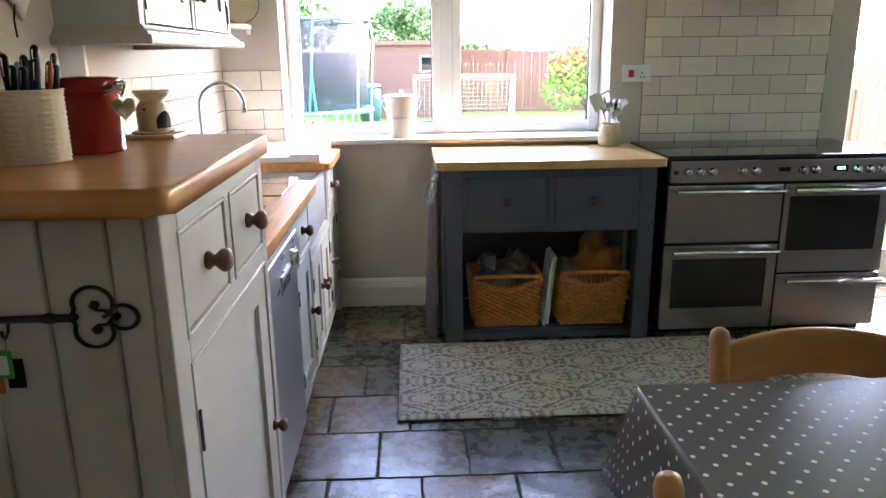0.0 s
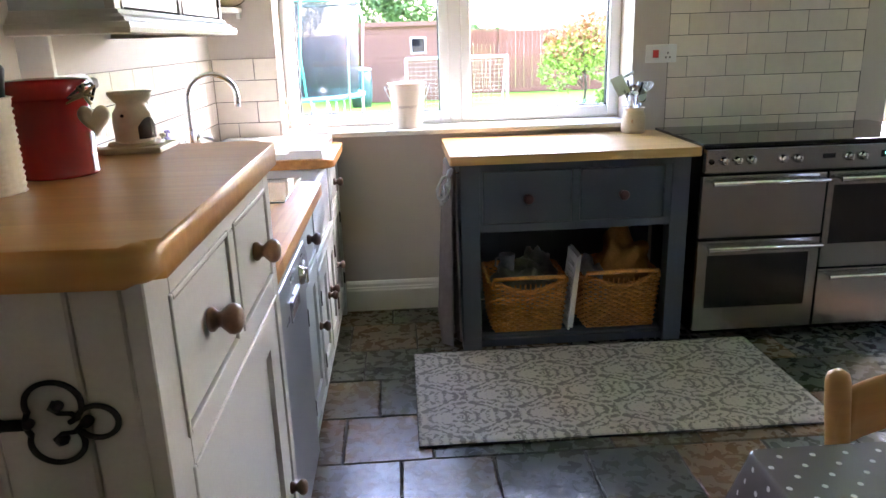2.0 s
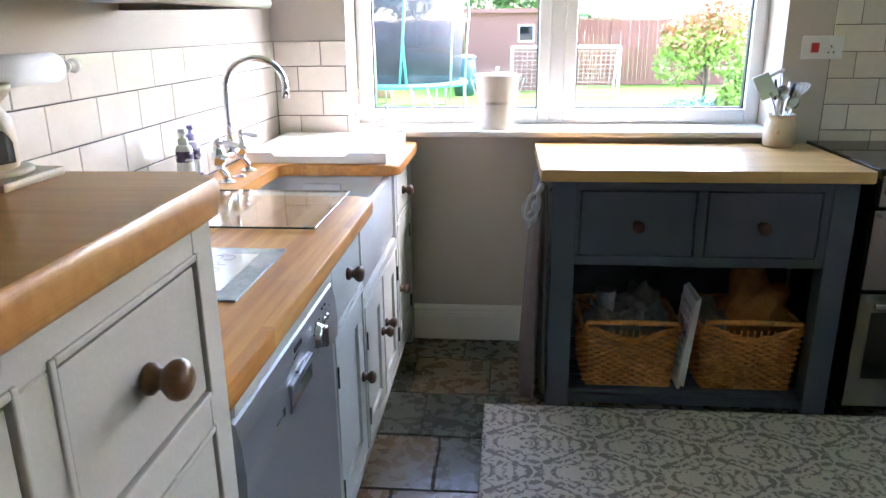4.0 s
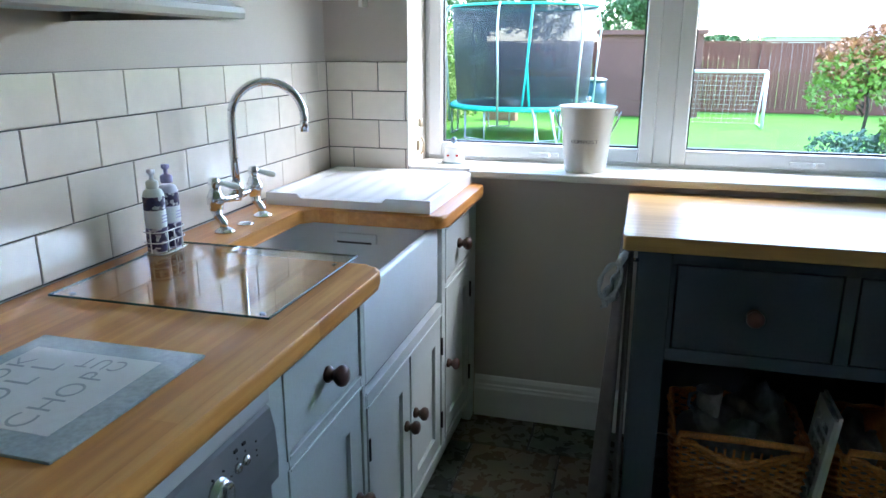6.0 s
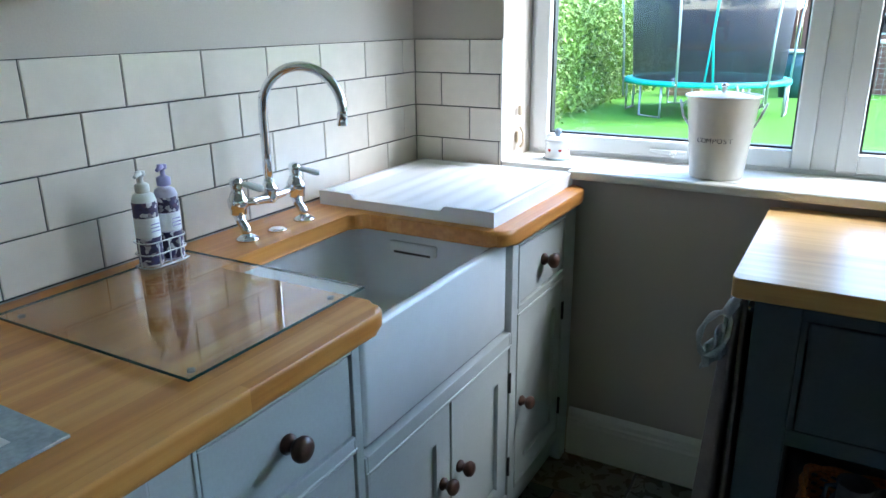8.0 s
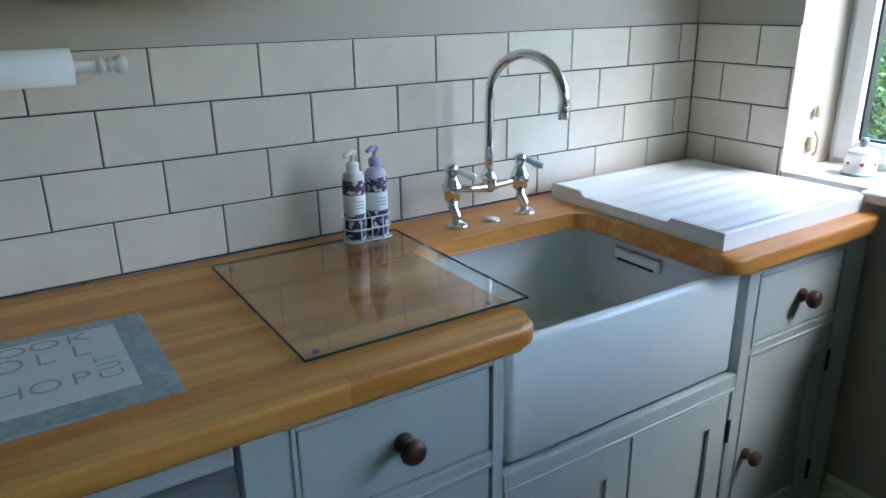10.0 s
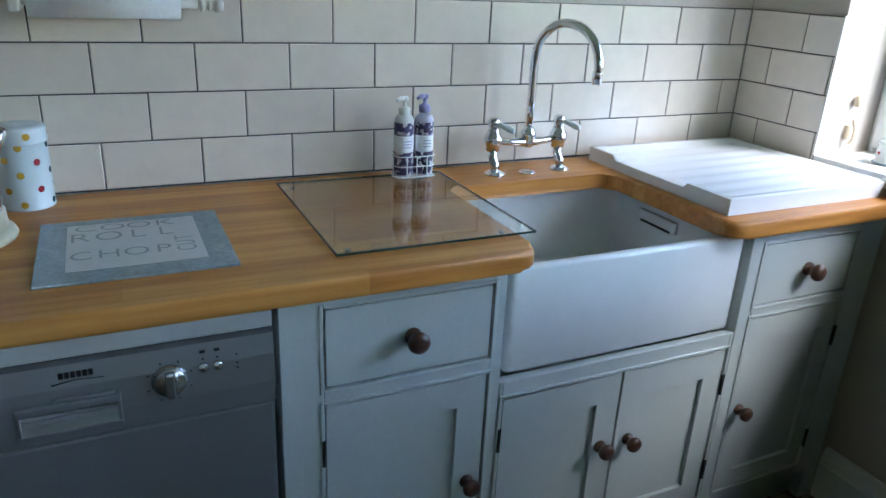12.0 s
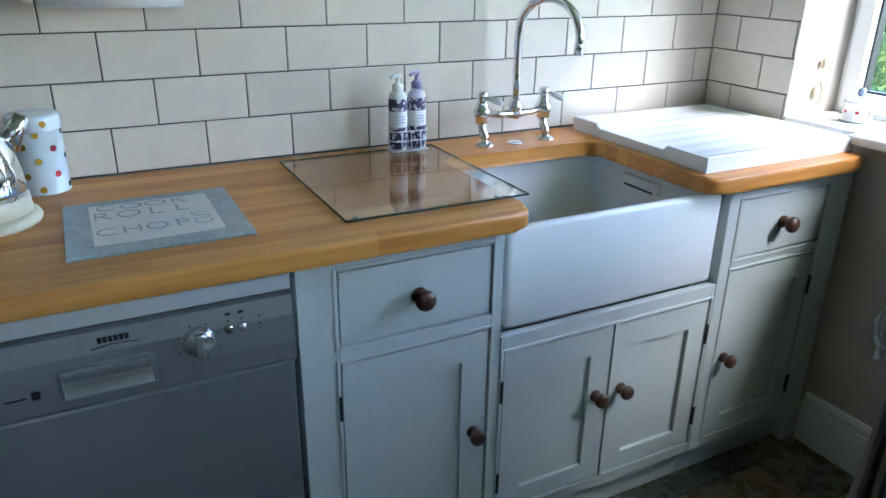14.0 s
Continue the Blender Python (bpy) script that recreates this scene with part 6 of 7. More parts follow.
def soap_caddy():
    c = thing("bottle_caddy", (-0.812, 2.69, 0.929), "white wire caddy on the glass board", "caddy")
    z0 = 0.9295
    for z in (z0 + 0.002, z0 + 0.028, z0 + 0.052):
        part("hoop", tube([(x, y, z) for x, y in rounded([(-0.838, 2.640), (-0.786, 2.640), (-0.786, 2.741), (-0.838, 2.741)], [0.024] * 4, 6)], 0.0015, 6, True), M_PLASTIC, c)
    for x, y in ((-0.786, 2.665), (-0.786, 2.69), (-0.786, 2.716), (-0.838, 2.69), (-0.812, 2.640), (-0.812, 2.741)):
        part("upright", tube([(x, y, z0 + 0.0005), (x, y, z0 + 0.053)], 0.0015, 6), M_PLASTIC, c)
    for i in range(4):
        part("floor_wire", tube([(-0.838 + 0.0145 * i + 0.004, 2.642, z0 + 0.002), (-0.838 + 0.0145 * i + 0.004, 2.739, z0 + 0.002)], 0.0013, 6), M_PLASTIC, c)
    floral = mat("floral_label", (0.6, 0.6, 0.6), 0.4, bump=0.0)
    t = floral.node_tree
    v = t.nodes.new("ShaderNodeTexVoronoi")
    v.inputs["Scale"].default_value = 130
    co = [n for n in t.nodes if n.type == "TEX_COORD"][0]
    t.links.new(co.outputs["Object"], v.inputs["Vector"])
    ramp_to(t, v.outputs["Color"], [(0.38, (0.05, 0.035, 0.09)), (0.44, (0.16, 0.09, 0.15)), (0.50, (0.66, 0.64, 0.66)), (0.62, (0.66, 0.64, 0.66)), (0.68, (0.06, 0.05, 0.13))], t.nodes["Principled BSDF"].inputs["Base Color"])
    tint = mat("lilac_plastic", (0.34, 0.30, 0.55), 0.3, bump=0.0)
    for k, (y, pump, dz, nm) in enumerate(((2.665, M_PLASTIC, 0.0, "white"), (2.716, tint, 0.004, "lilac"))):
        zb = z0 + 0.0035
        b = thing("soap_bottle", (-0.812, y, zb), "pump bottle with floral label and %s pump" % nm, "bottle", "pump bottles in the caddy")
        part("body", lathe([(0.0215, 0), (0.023, 0.003), (0.023, 0.130), (0.019, 0.141), (0.012, 0.145), (0, 0.145)], (-0.812, y, zb), "Z", 28), M_PLASTIC if k == 0 else mat("pale_lilac_plastic", (0.58, 0.55, 0.66), 0.3, bump=0.0), b)
        for a, d in ((0.004, 0.058), (0.098, 0.128)):
            part("label_band", lathe([(0.0232, a), (0.0234, a + 0.001), (0.0234, d - 0.001), (0.0232, d)], (-0.812, y, zb), "Z", 28), floral, b, "dark floral label band")
        part("white_band", lathe([(0.0232, 0.060), (0.0234, 0.061), (0.0234, 0.095), (0.0232, 0.096)], (-0.812, y, zb), "Z", 28), M_PAPER, b)
        b2 = bmesh.new()
        for i in range(3):
            add_box(b2, -0.7885, y - 0.010, zb + 0.070 + i * 0.007, -0.7882, y + 0.010, zb + 0.072 + i * 0.007)
        part("print", b2, tint, b)
        b2 = lathe([(0.0125, 0.145), (0.0135, 0.147), (0.0135, 0.160), (0.009, 0.163), (0.0045, 0.165), (0.0045, 0.176), (0.009, 0.178), (0.009, 0.186), (0, 0.187)], (-0.812, y, zb + dz), "Z", 20)
        add_tube(b2, [(-0.812, y, zb + 0.182 + dz), (-0.80, y - 0.015, zb + 0.184 + dz), (-0.795, y - 0.026, zb + 0.180 + dz)], [0.006, 0.005, 0.0035], 8)
        part("pump", b2, pump, b, nm + " plastic pump")
        settle(b)
    settle(c)
soap_caddy()


def kettle():
    c = (-0.645, 1.774)
    k = thing("kettle", (*c, 0.92), "polished chrome dome kettle with cream base ring", "kettle")
    cream = mat("cream_plastic", (0.66, 0.60, 0.46), 0.3, bump=0.0)
    b = part("power_base", lathe([(0.080, 0), (0.093, 0.003), (0.096, 0.009), (0.093, 0.017), (0.084, 0.021), (0, 0.021)], (*c, 0.9225), "Z", 48), cream, k, "cream power base")
    part("foot", lathe([(0.006, 0), (0.006, 0.003), (0, 0.003)], (c[0] + 0.06, c[1] + 0.05, 0.9202), "Z", 10), cream, b)
    part("skirt", lathe([(0.080, 0.022), (0.083, 0.024), (0.081, 0.052), (0.078, 0.054)], (*c, 0.9225), "Z", 48), cream, k, "cream lower ring")
    part("body", lathe([(0.078, 0.054), (0.0785, 0.07), (0.076, 0.10), (0.070, 0.13), (0.060, 0.158), (0.046, 0.182), (0.030, 0.196), (0.012, 0.203), (0, 0.204)], (*c, 0.9225), "Z", 48), M_CHROME, k)
    part("spout", tube([(c[0] - 0.02, c[1] + 0.060, 1.055), (c[0] - 0.022, c[1] + 0.076, 1.085), (c[0] - 0.024, c[1] + 0.092, 1.112)], [0.020, 0.016, 0.013], 16), M_CHROME, k)
    part("handle", tube([(c[0], c[1] - 0.05, 1.10), (c[0], c[1] - 0.06, 1.16), (c[0], c[1] - 0.02, 1.185), (c[0], c[1] + 0.03, 1.17)], 0.010, 12), cream, k, "cream handle")
    part("lid_knob", lathe([(0.008, 0), (0.006, 0.006), (0.012, 0.014), (0.010, 0.022), (0, 0.025)], (*c, 1.126), "Z", 20), cream, k)
    part("window_rim", tube([(c[0] + 0.0795 * math.cos(0.75) , c[1] + 0.0795 * math.sin(0.75) + 0.013 * math.cos(a * 0.314), 1.012 + 0.036 * math.sin(a * 0.314)) for a in range(20)], 0.002, 6, True), M_CHROME, k, "oval chrome water gauge rim")
    part("button", lathe([(0.006, 0), (0.006, 0.003), (0, 0.004)], (c[0] + 0.0815, c[1] + 0.012, 0.96), "X", 14), M_CHROME, k)
    settle(k)
kettle()


def dotted_tin():
    c, r = (-0.845, 1.873), 0.0485
    t = thing("storage_tin", (*c, 0.92), "white storage tin with coloured dots and a lid", "tin")
    white = mat("pale_blue_white_enamel", (0.66, 0.72, 0.76), 0.2, var=0.03, bump=0.0)
    part("body", lathe([(r, 0), (r + 0.001, 0.003), (r, 0.005), (r, 0.138), (0, 0.138)], (*c, 0.92), "Z", 40), white, t)
    lid = part("lid", lathe([(r + 0.001, 0.130), (r + 0.0015, 0.132), (r + 0.0015, 0.156), (r - 0.001, 0.161), (r - 0.012, 0.163), (0, 0.164)], (*c, 0.92), "Z", 40), white, t)
    cols = {"yellow": (0.55, 0.33, 0.04), "blue": (0.10, 0.26, 0.62), "teal": (0.02, 0.09, 0.10), "red": (0.33, 0.02, 0.04), "sage": (0.16, 0.24, 0.22), "navy": (0.02, 0.05, 0.12)}
    ms = {k: mat(k + "_dot", v, 0.25, bump=0.0) for k, v in cols.items()}
    rng = random.Random(4)
    names = list(cols)
    spots = []
    for row in range(5):
        for i in range(5):
            spots.append((radians(i * 72 + (row % 2) * 36 + rng.uniform(-6, 6)), 0.016 + row * 0.0275 + rng.uniform(-0.004, 0.004), names[(i * 2 + row * 3 + (i // 3)) % 6], r))
    for i in range(5):
        spots.append((radians(i * 72 + 20), 0.146, names[(i * 5) % 6], r + 0.0015))
    for a, z, nm, rr in spots:
        b2 = bmesh.new()
        vs = []
        for q in range(12):
            u, v = 0.0068 * math.cos(q * 0.5236), 0.0068 * math.sin(q * 0.5236)
            vs.append(b2.verts.new((c[0] + (rr + 0.0005) * math.cos(a + u / rr), c[1] + (rr + 0.0005) * math.sin(a + u / rr), 0.92 + z + v)))
        mid = b2.verts.new((c[0] + (rr + 0.0005) * math.cos(a), c[1] + (rr + 0.0005) * math.sin(a), 0.92 + z))
        for q in range(12):
            b2.faces.new((vs[q], vs[(q + 1) % 12], mid))
        part("dot", b2, ms[nm], t, nm + " printed dot")
    settle(t)
dotted_tin()


# ---- things on the window board and island ----
def compost_bin():
    c, z = (0.036, 3.872), 0.9565
    b = thing("compost_bin", (*c, z), "cream enamel compost bucket lettered COMPOST with lid", "bucket")
    en = mat("cream_enamel", (0.66, 0.63, 0.55), 0.25, var=0.04, bump=0.0)
    part("body", lathe([(0.068, 0), (0.070, 0.003), (0.093, 0.212), (0.098, 0.216), (0.099, 0.222), (0.095, 0.224), (0.091, 0.216), (0.066, 0.02), (0, 0.02)], (*c, z), "Z", 48), en, b)
    lid = part("lid", lathe([(0.0905, 0.212), (0.088, 0.218), (0.03, 0.230), (0, 0.233)], (*c, z), "Z", 40), en, b)
    part("lid_knob", lathe([(0.007, 0.231), (0.005, 0.238), (0.010, 0.246), (0.008, 0.252), (0, 0.254)], (*c, z), "Z", 16), M_CHROME, lid)
    for s in (-1, 1):
        part("ear", tube([(c[0] + s * 0.091, c[1], z + 0.19), (c[0] + s * 0.098, c[1], z + 0.205), (c[0] + s * 0.104, c[1], z + 0.19), (c[0] + s * 0.112, c[1], z + 0.205), (c[0] + s * 0.098, c[1] - 0.02, z + 0.165), (c[0] + s * 0.085, c[1] - 0.004, z + 0.140)], 0.0034, 8), M_GALV, b, "grey wire bail")
    ink = mat("dark_lettering", (0.06, 0.06, 0.065), 0.5, bump=0.0)
    for i, ch in enumerate("COMPOST"):
        a = radians(-90 + (i - 3) * 9.6)
        zz = 0.108
        r = 0.070 + 0.023 * zz / 0.212 + 0.0006
        m = Matrix.Translation((c[0] + r * math.cos(a), c[1] + r * math.sin(a), z + zz)) @ Matrix.Rotation(a + math.pi / 2, 4, "Z") @ Matrix.Rotation(radians(90 - 5), 4, "X")
        words("letter", ch, 0.019, m, ink, b, 0.0003, 1.0, 1.0)
compost_bin()


def heart_pot():
    c, z = (-0.452, 3.925), 0.9565
    p = thing("lidded_pot", (*c, z), "small white lidded pot with red hearts", "pot")
    part("body", lathe([(0.042, 0), (0.044, 0.003), (0.042, 0.006), (0.038, 0.008), (0.0385, 0.03), (0.037, 0.050), (0.040, 0.052), (0.040, 0.056), (0, 0.056)], (*c, z), "Z", 32), M_DRAIN, p)
    lid = part("lid", lathe([(0.039, 0.056), (0.036, 0.062), (0.017, 0.070), (0, 0.071)], (*c, z), "Z", 32), M_DRAIN, p)
    part("lid_knob", lathe([(0.007, 0.070), (0.006, 0.074), (0.011, 0.078), (0.011, 0.089), (0.007, 0.094), (0, 0.095)], (*c, z), "Z", 16), mat("slate_blue_glaze", (0.20, 0.26, 0.34), 0.2, bump=0.0), lid, "slate blue lid knob")
    red = mat("red_glaze", (0.45, 0.03, 0.03), 0.2, bump=0.0)
    for k in range(5):
        a = radians(-90 + k * 52 - 20)
        b2 = bmesh.new()
        vs = []
        for q in range(16):
            s = 2 * math.pi * q / 16
            u, v = 16 * math.sin(s) ** 3 * 0.00036, (13 * math.cos(s) - 5 * math.cos(2 * s) - 2 * math.cos(3 * s) - math.cos(4 * s)) * 0.00036
            aa = a + u / 0.039
            vs.append(b2.verts.new((c[0] + 0.0392 * math.cos(aa), c[1] + 0.0392 * math.sin(aa), z + 0.030 + v)))
        b2.faces.new(vs)
        part("heart", b2, red, p, "red painted heart")
    part("foot_band", lathe([(0.0425, 0), (0.0447, 0.0028), (0.0425, 0.0058)], (*c, z + 0.0002), "Z", 32), mat("pale_blue_glaze", (0.30, 0.40, 0.46), 0.2, bump=0.0), p, "pale blue glazed foot")
heart_pot()


def utensils():
    c, z = (1.148, 3.700), 0.9095
    j = thing("utensil_jar", (*c, z), "cream stoneware jar holding steel utensils", "jar")
    part("body", lathe([(0.050, 0), (0.056, 0.004), (0.058, 0.026), (0.056, 0.086), (0.049, 0.104), (0.049, 0.116), (0.053, 0.119), (0.053, 0.125), (0.047, 0.125), (0.045, 0.10), (0.048, 0.01), (0, 0.01)], (*c, z), "Z", 40), M_CREAM, j)
    part("crest", lathe([(0.009, 0), (0.007, -0.001), (0, -0.001)], (c[0] - 0.02, c[1] - 0.0525, z + 0.06), "Y", 14), mat("faded_crest", (0.5, 0.28, 0.16), 0.4, bump=0.0), j, "faded round crest")
    def at(dx, dy, h):
        return Vector((c[0] + dx, c[1] + dy, z + h))
    s1 = thing("spatula", tuple(at(0, 0, 0)), "steel spatula with flat blade in the jar", "utensil")
    part("stem", tube([at(-0.01, -0.005, 0.012), at(-0.035, -0.02, 0.15), at(-0.06, -0.03, 0.21)], 0.004, 8), M_STEEL, s1)
    b2 = box(-0.032, -0.0012, 0, 0.032, 0.0012, 0.10, 0.0008, 1)
    bmesh.ops.transform(b2, matrix=Matrix.Translation(at(-0.058, -0.03, 0.19)) @ Matrix.Rotation(radians(-22), 4, "Y") @ Matrix.Rotation(radians(-28), 4, "X"), verts=b2.verts[:])
    part("blade", b2, M_DIAL, s1)
    s2 = thing("whisk", tuple(at(0, 0, 0)), "steel balloon whisk in the jar", "utensil")
    part("grip", tube([at(0.0, 0, 0.012), at(0.025, 0.0, 0.16)], 0.006, 10), M_CHROME, s2)
    for k in range(5):
        a = k * math.pi / 5
        pts = []
        for i in range(15):
            s = i / 14
            t = 0.10 * math.sin(s * math.pi) ** 0.7
            ww = 0.036 * (math.sin(s * 2 * math.pi))
            pts.append(at(0.025 + 0.42 * t + ww * math.cos(a) * 0.9, ww * math.sin(a), 0.16 + t * 0.85))
        part("wire", tube(pts, 0.0011, 5), M_CHROME, s2)
    s3 = thing("ladle", tuple(at(0, 0, 0)), "steel ladle in the jar", "utensil")
    part("stem", tube([at(0.01, 0.01, 0.012), at(0.0, 0.02, 0.17), at(-0.002, 0.02, 0.20)], 0.0035, 8), M_CHROME, s3)
    b2 = lathe([(0, -0.022), (0.016, -0.018), (0.027, -0.008), (0.030, 0.002), (0.028, 0.002), (0.014, -0.015), (0, -0.019)], (0, 0, 0), "Z", 24)
    bmesh.ops.transform(b2, matrix=Matrix.Translation(at(-0.003, 0.0, 0.205)) @ Matrix.Rotation(radians(70), 4, "X"), verts=b2.verts[:])
    part("bowl", b2, M_CHROME, s3)
    s4 = thing("masher", tuple(at(0, 0, 0)), "white handled kitchen tool in the jar", "utensil")
    part("stem", tube([at(-0.005, 0.02, 0.012), at(-0.03, 0.03, 0.20)], 0.003, 8), M_CHROME, s4)
    part("grip", tube([at(-0.085, 0.03, 0.245), at(-0.06, 0.03, 0.262), at(0.0, 0.03, 0.292)], 0.007, 10), M_PLASTIC, s4)
    part("yoke", tube([at(-0.075, 0.03, 0.25), at(-0.05, 0.03, 0.19), at(-0.03, 0.03, 0.20), at(0.0, 0.03, 0.23), at(-0.005, 0.03, 0.288)], 0.0025, 8), M_CHROME, s4)
    s5 = thing("serving_spoon", tuple(at(0, 0, 0)), "black and steel spoons in the jar", "utensil")
    part("stem", tube([at(0.015, -0.015, 0.012), at(0.012, -0.02, 0.19)], 0.0035, 8), M_CHROME, s5)
    part("handle", tube([at(0.012, -0.02, 0.18), at(0.022, -0.02, 0.225), at(0.03, -0.02, 0.245)], [0.005, 0.008, 0.005], 10), M_BLACK, s5, "black plastic handle")
    s6 = thing("serving_spoon", tuple(at(0, 0, 0)), "large steel spoon in the jar", "utensil")
    part("stem", tube([at(0.02, 0.01, 0.012), at(0.04, 0.0, 0.17)], 0.0035, 8), M_CHROME, s6)
    b2 = lathe([(0, -0.008), (0.02, -0.006), (0.026, 0.0), (0.02, -0.003), (0, -0.005)], (0, 0, 0), "Z", 20, (1, 1.5))
    bmesh.ops.transform(b2, matrix=Matrix.Translation(at(0.03, -0.02, 0.185)) @ Matrix.Rotation(radians(80), 4, "X"), verts=b2.verts[:])
    part("bowl", b2, M_CHROME, s6)
    for dx, dy, h, r, m_ in ((-0.03, 0.005, 0.225, 0.004, M_STEEL), (0.018, 0.022, 0.245, 0.0045, M_CHROME), (-0.018, 0.028, 0.255, 0.004, M_BLACK), (0.034, 0.012, 0.215, 0.005, M_BLACK), (0.004, -0.026, 0.20, 0.004, M_CHROME)):
        k = thing("kitchen_tool", tuple(at(dx * 0.5, dy * 0.5, 0.012)), "long handled kitchen tool standing in the jar", "utensil")
        part("stem", tube([at(dx * 0.5, dy * 0.5, 0.012), at(dx, dy, h * 0.7)], r * 0.7, 8), M_CHROME, k)
        part("handle", tube([at(dx, dy, h * 0.7), at(dx * 1.3, dy * 1.1, h * 0.9), at(dx * 1.5, dy * 1.2, h)], [r, r * 1.5, r * 1.1], 10), m_, k)
utensils()


# ---- garden ----
GZ = -0.25


def leaves(name, label, category, blobs, count, size, material, seed, kind=""):
    """A crown of many small leaves on lumpy volumes, as one mesh."""
    rng = np.random.default_rng(seed)
    tot = sum(b[3] * b[4] * b[5] for b in blobs) ** 1.0
    vs = []
    for bx, by, bz, rx, ry, rz in blobs:
        n = max(20, int(count * rx * ry * rz / tot))
        d = rng.normal(size=(n, 3))
        d /= np.linalg.norm(d, axis=1)[:, None]
        rad = rng.uniform(0.72, 1.08, n) * (1 + 0.16 * np.sin(d[:, 0] * 7 + bx) * np.sin(d[:, 2] * 9 + by))
        p = d * rad[:, None] * np.array([rx, ry, rz]) + np.array([bx, by, bz])
        u = rng.normal(size=(n, 3))
        u /= np.linalg.norm(u, axis=1)[:, None]
        w = np.cross(u, rng.normal(size=(n, 3)))
        w /= np.linalg.norm(w, axis=1)[:, None]
        s = size * rng.uniform(0.6, 1.4, n)[:, None]
        quad = np.stack([p - u * s, p + w * s * 0.5, p + u * s, p - w * s * 0.5], 1)
        vs.append(quad)
    v = np.concatenate(vs).reshape(-1, 3)
    v[:, 2] = np.maximum(v[:, 2], GZ + 0.01)
    m = len(v) // 4
    me = bpy.data.meshes.new(name)
    me.from_pydata(v.tolist(), [], (np.arange(m * 4).reshape(m, 4)).tolist())
    me.materials.append(material)
    return me


def plant(name, label, category, at, blobs, count, size, material, seed, trunk=None, kind="", second=None):
    t = thing(name, at, label, category, kind=kind)
    def hang(me, nm):
        ob = new(nm, me)
        ob.parent = t
        ob.matrix_parent_inverse = t.matrix_basis.inverted()
    hang(leaves("crown", label, category, blobs, count, size, material, seed), "crown")
    if second:
        hang(leaves("tips", label, category, second[0], second[1], size, second[2], seed + 1), "tips")
    b2 = bmesh.new()
    rng = random.Random(seed)
    x, y, z = at
    h = trunk[0]
    add_tube(b2, [(x, y, z), (x + 0.05 * h, y, z + h * 0.5), (x, y, z + h)], [trunk[1], trunk[1] * 0.8, trunk[1] * 0.5], 8)
    for k in range(7):
        a = rng.random() * 6.28
        zz = z + h * rng.uniform(0.45, 0.95)
        l = trunk[2] * rng.uniform(0.6, 1.0)
        add_tube(b2, [(x, y, zz), (x + l * 0.5 * math.cos(a), y + l * 0.5 * math.sin(a), zz + l * 0.45), (x + l * math.cos(a), y + l * math.sin(a), zz + l * 0.8)], [trunk[1] * 0.4, trunk[1] * 0.25, trunk[1] * 0.1], 6)
    part("trunk", b2, M_BARK, t, "brown bark trunk and limbs")
    return t


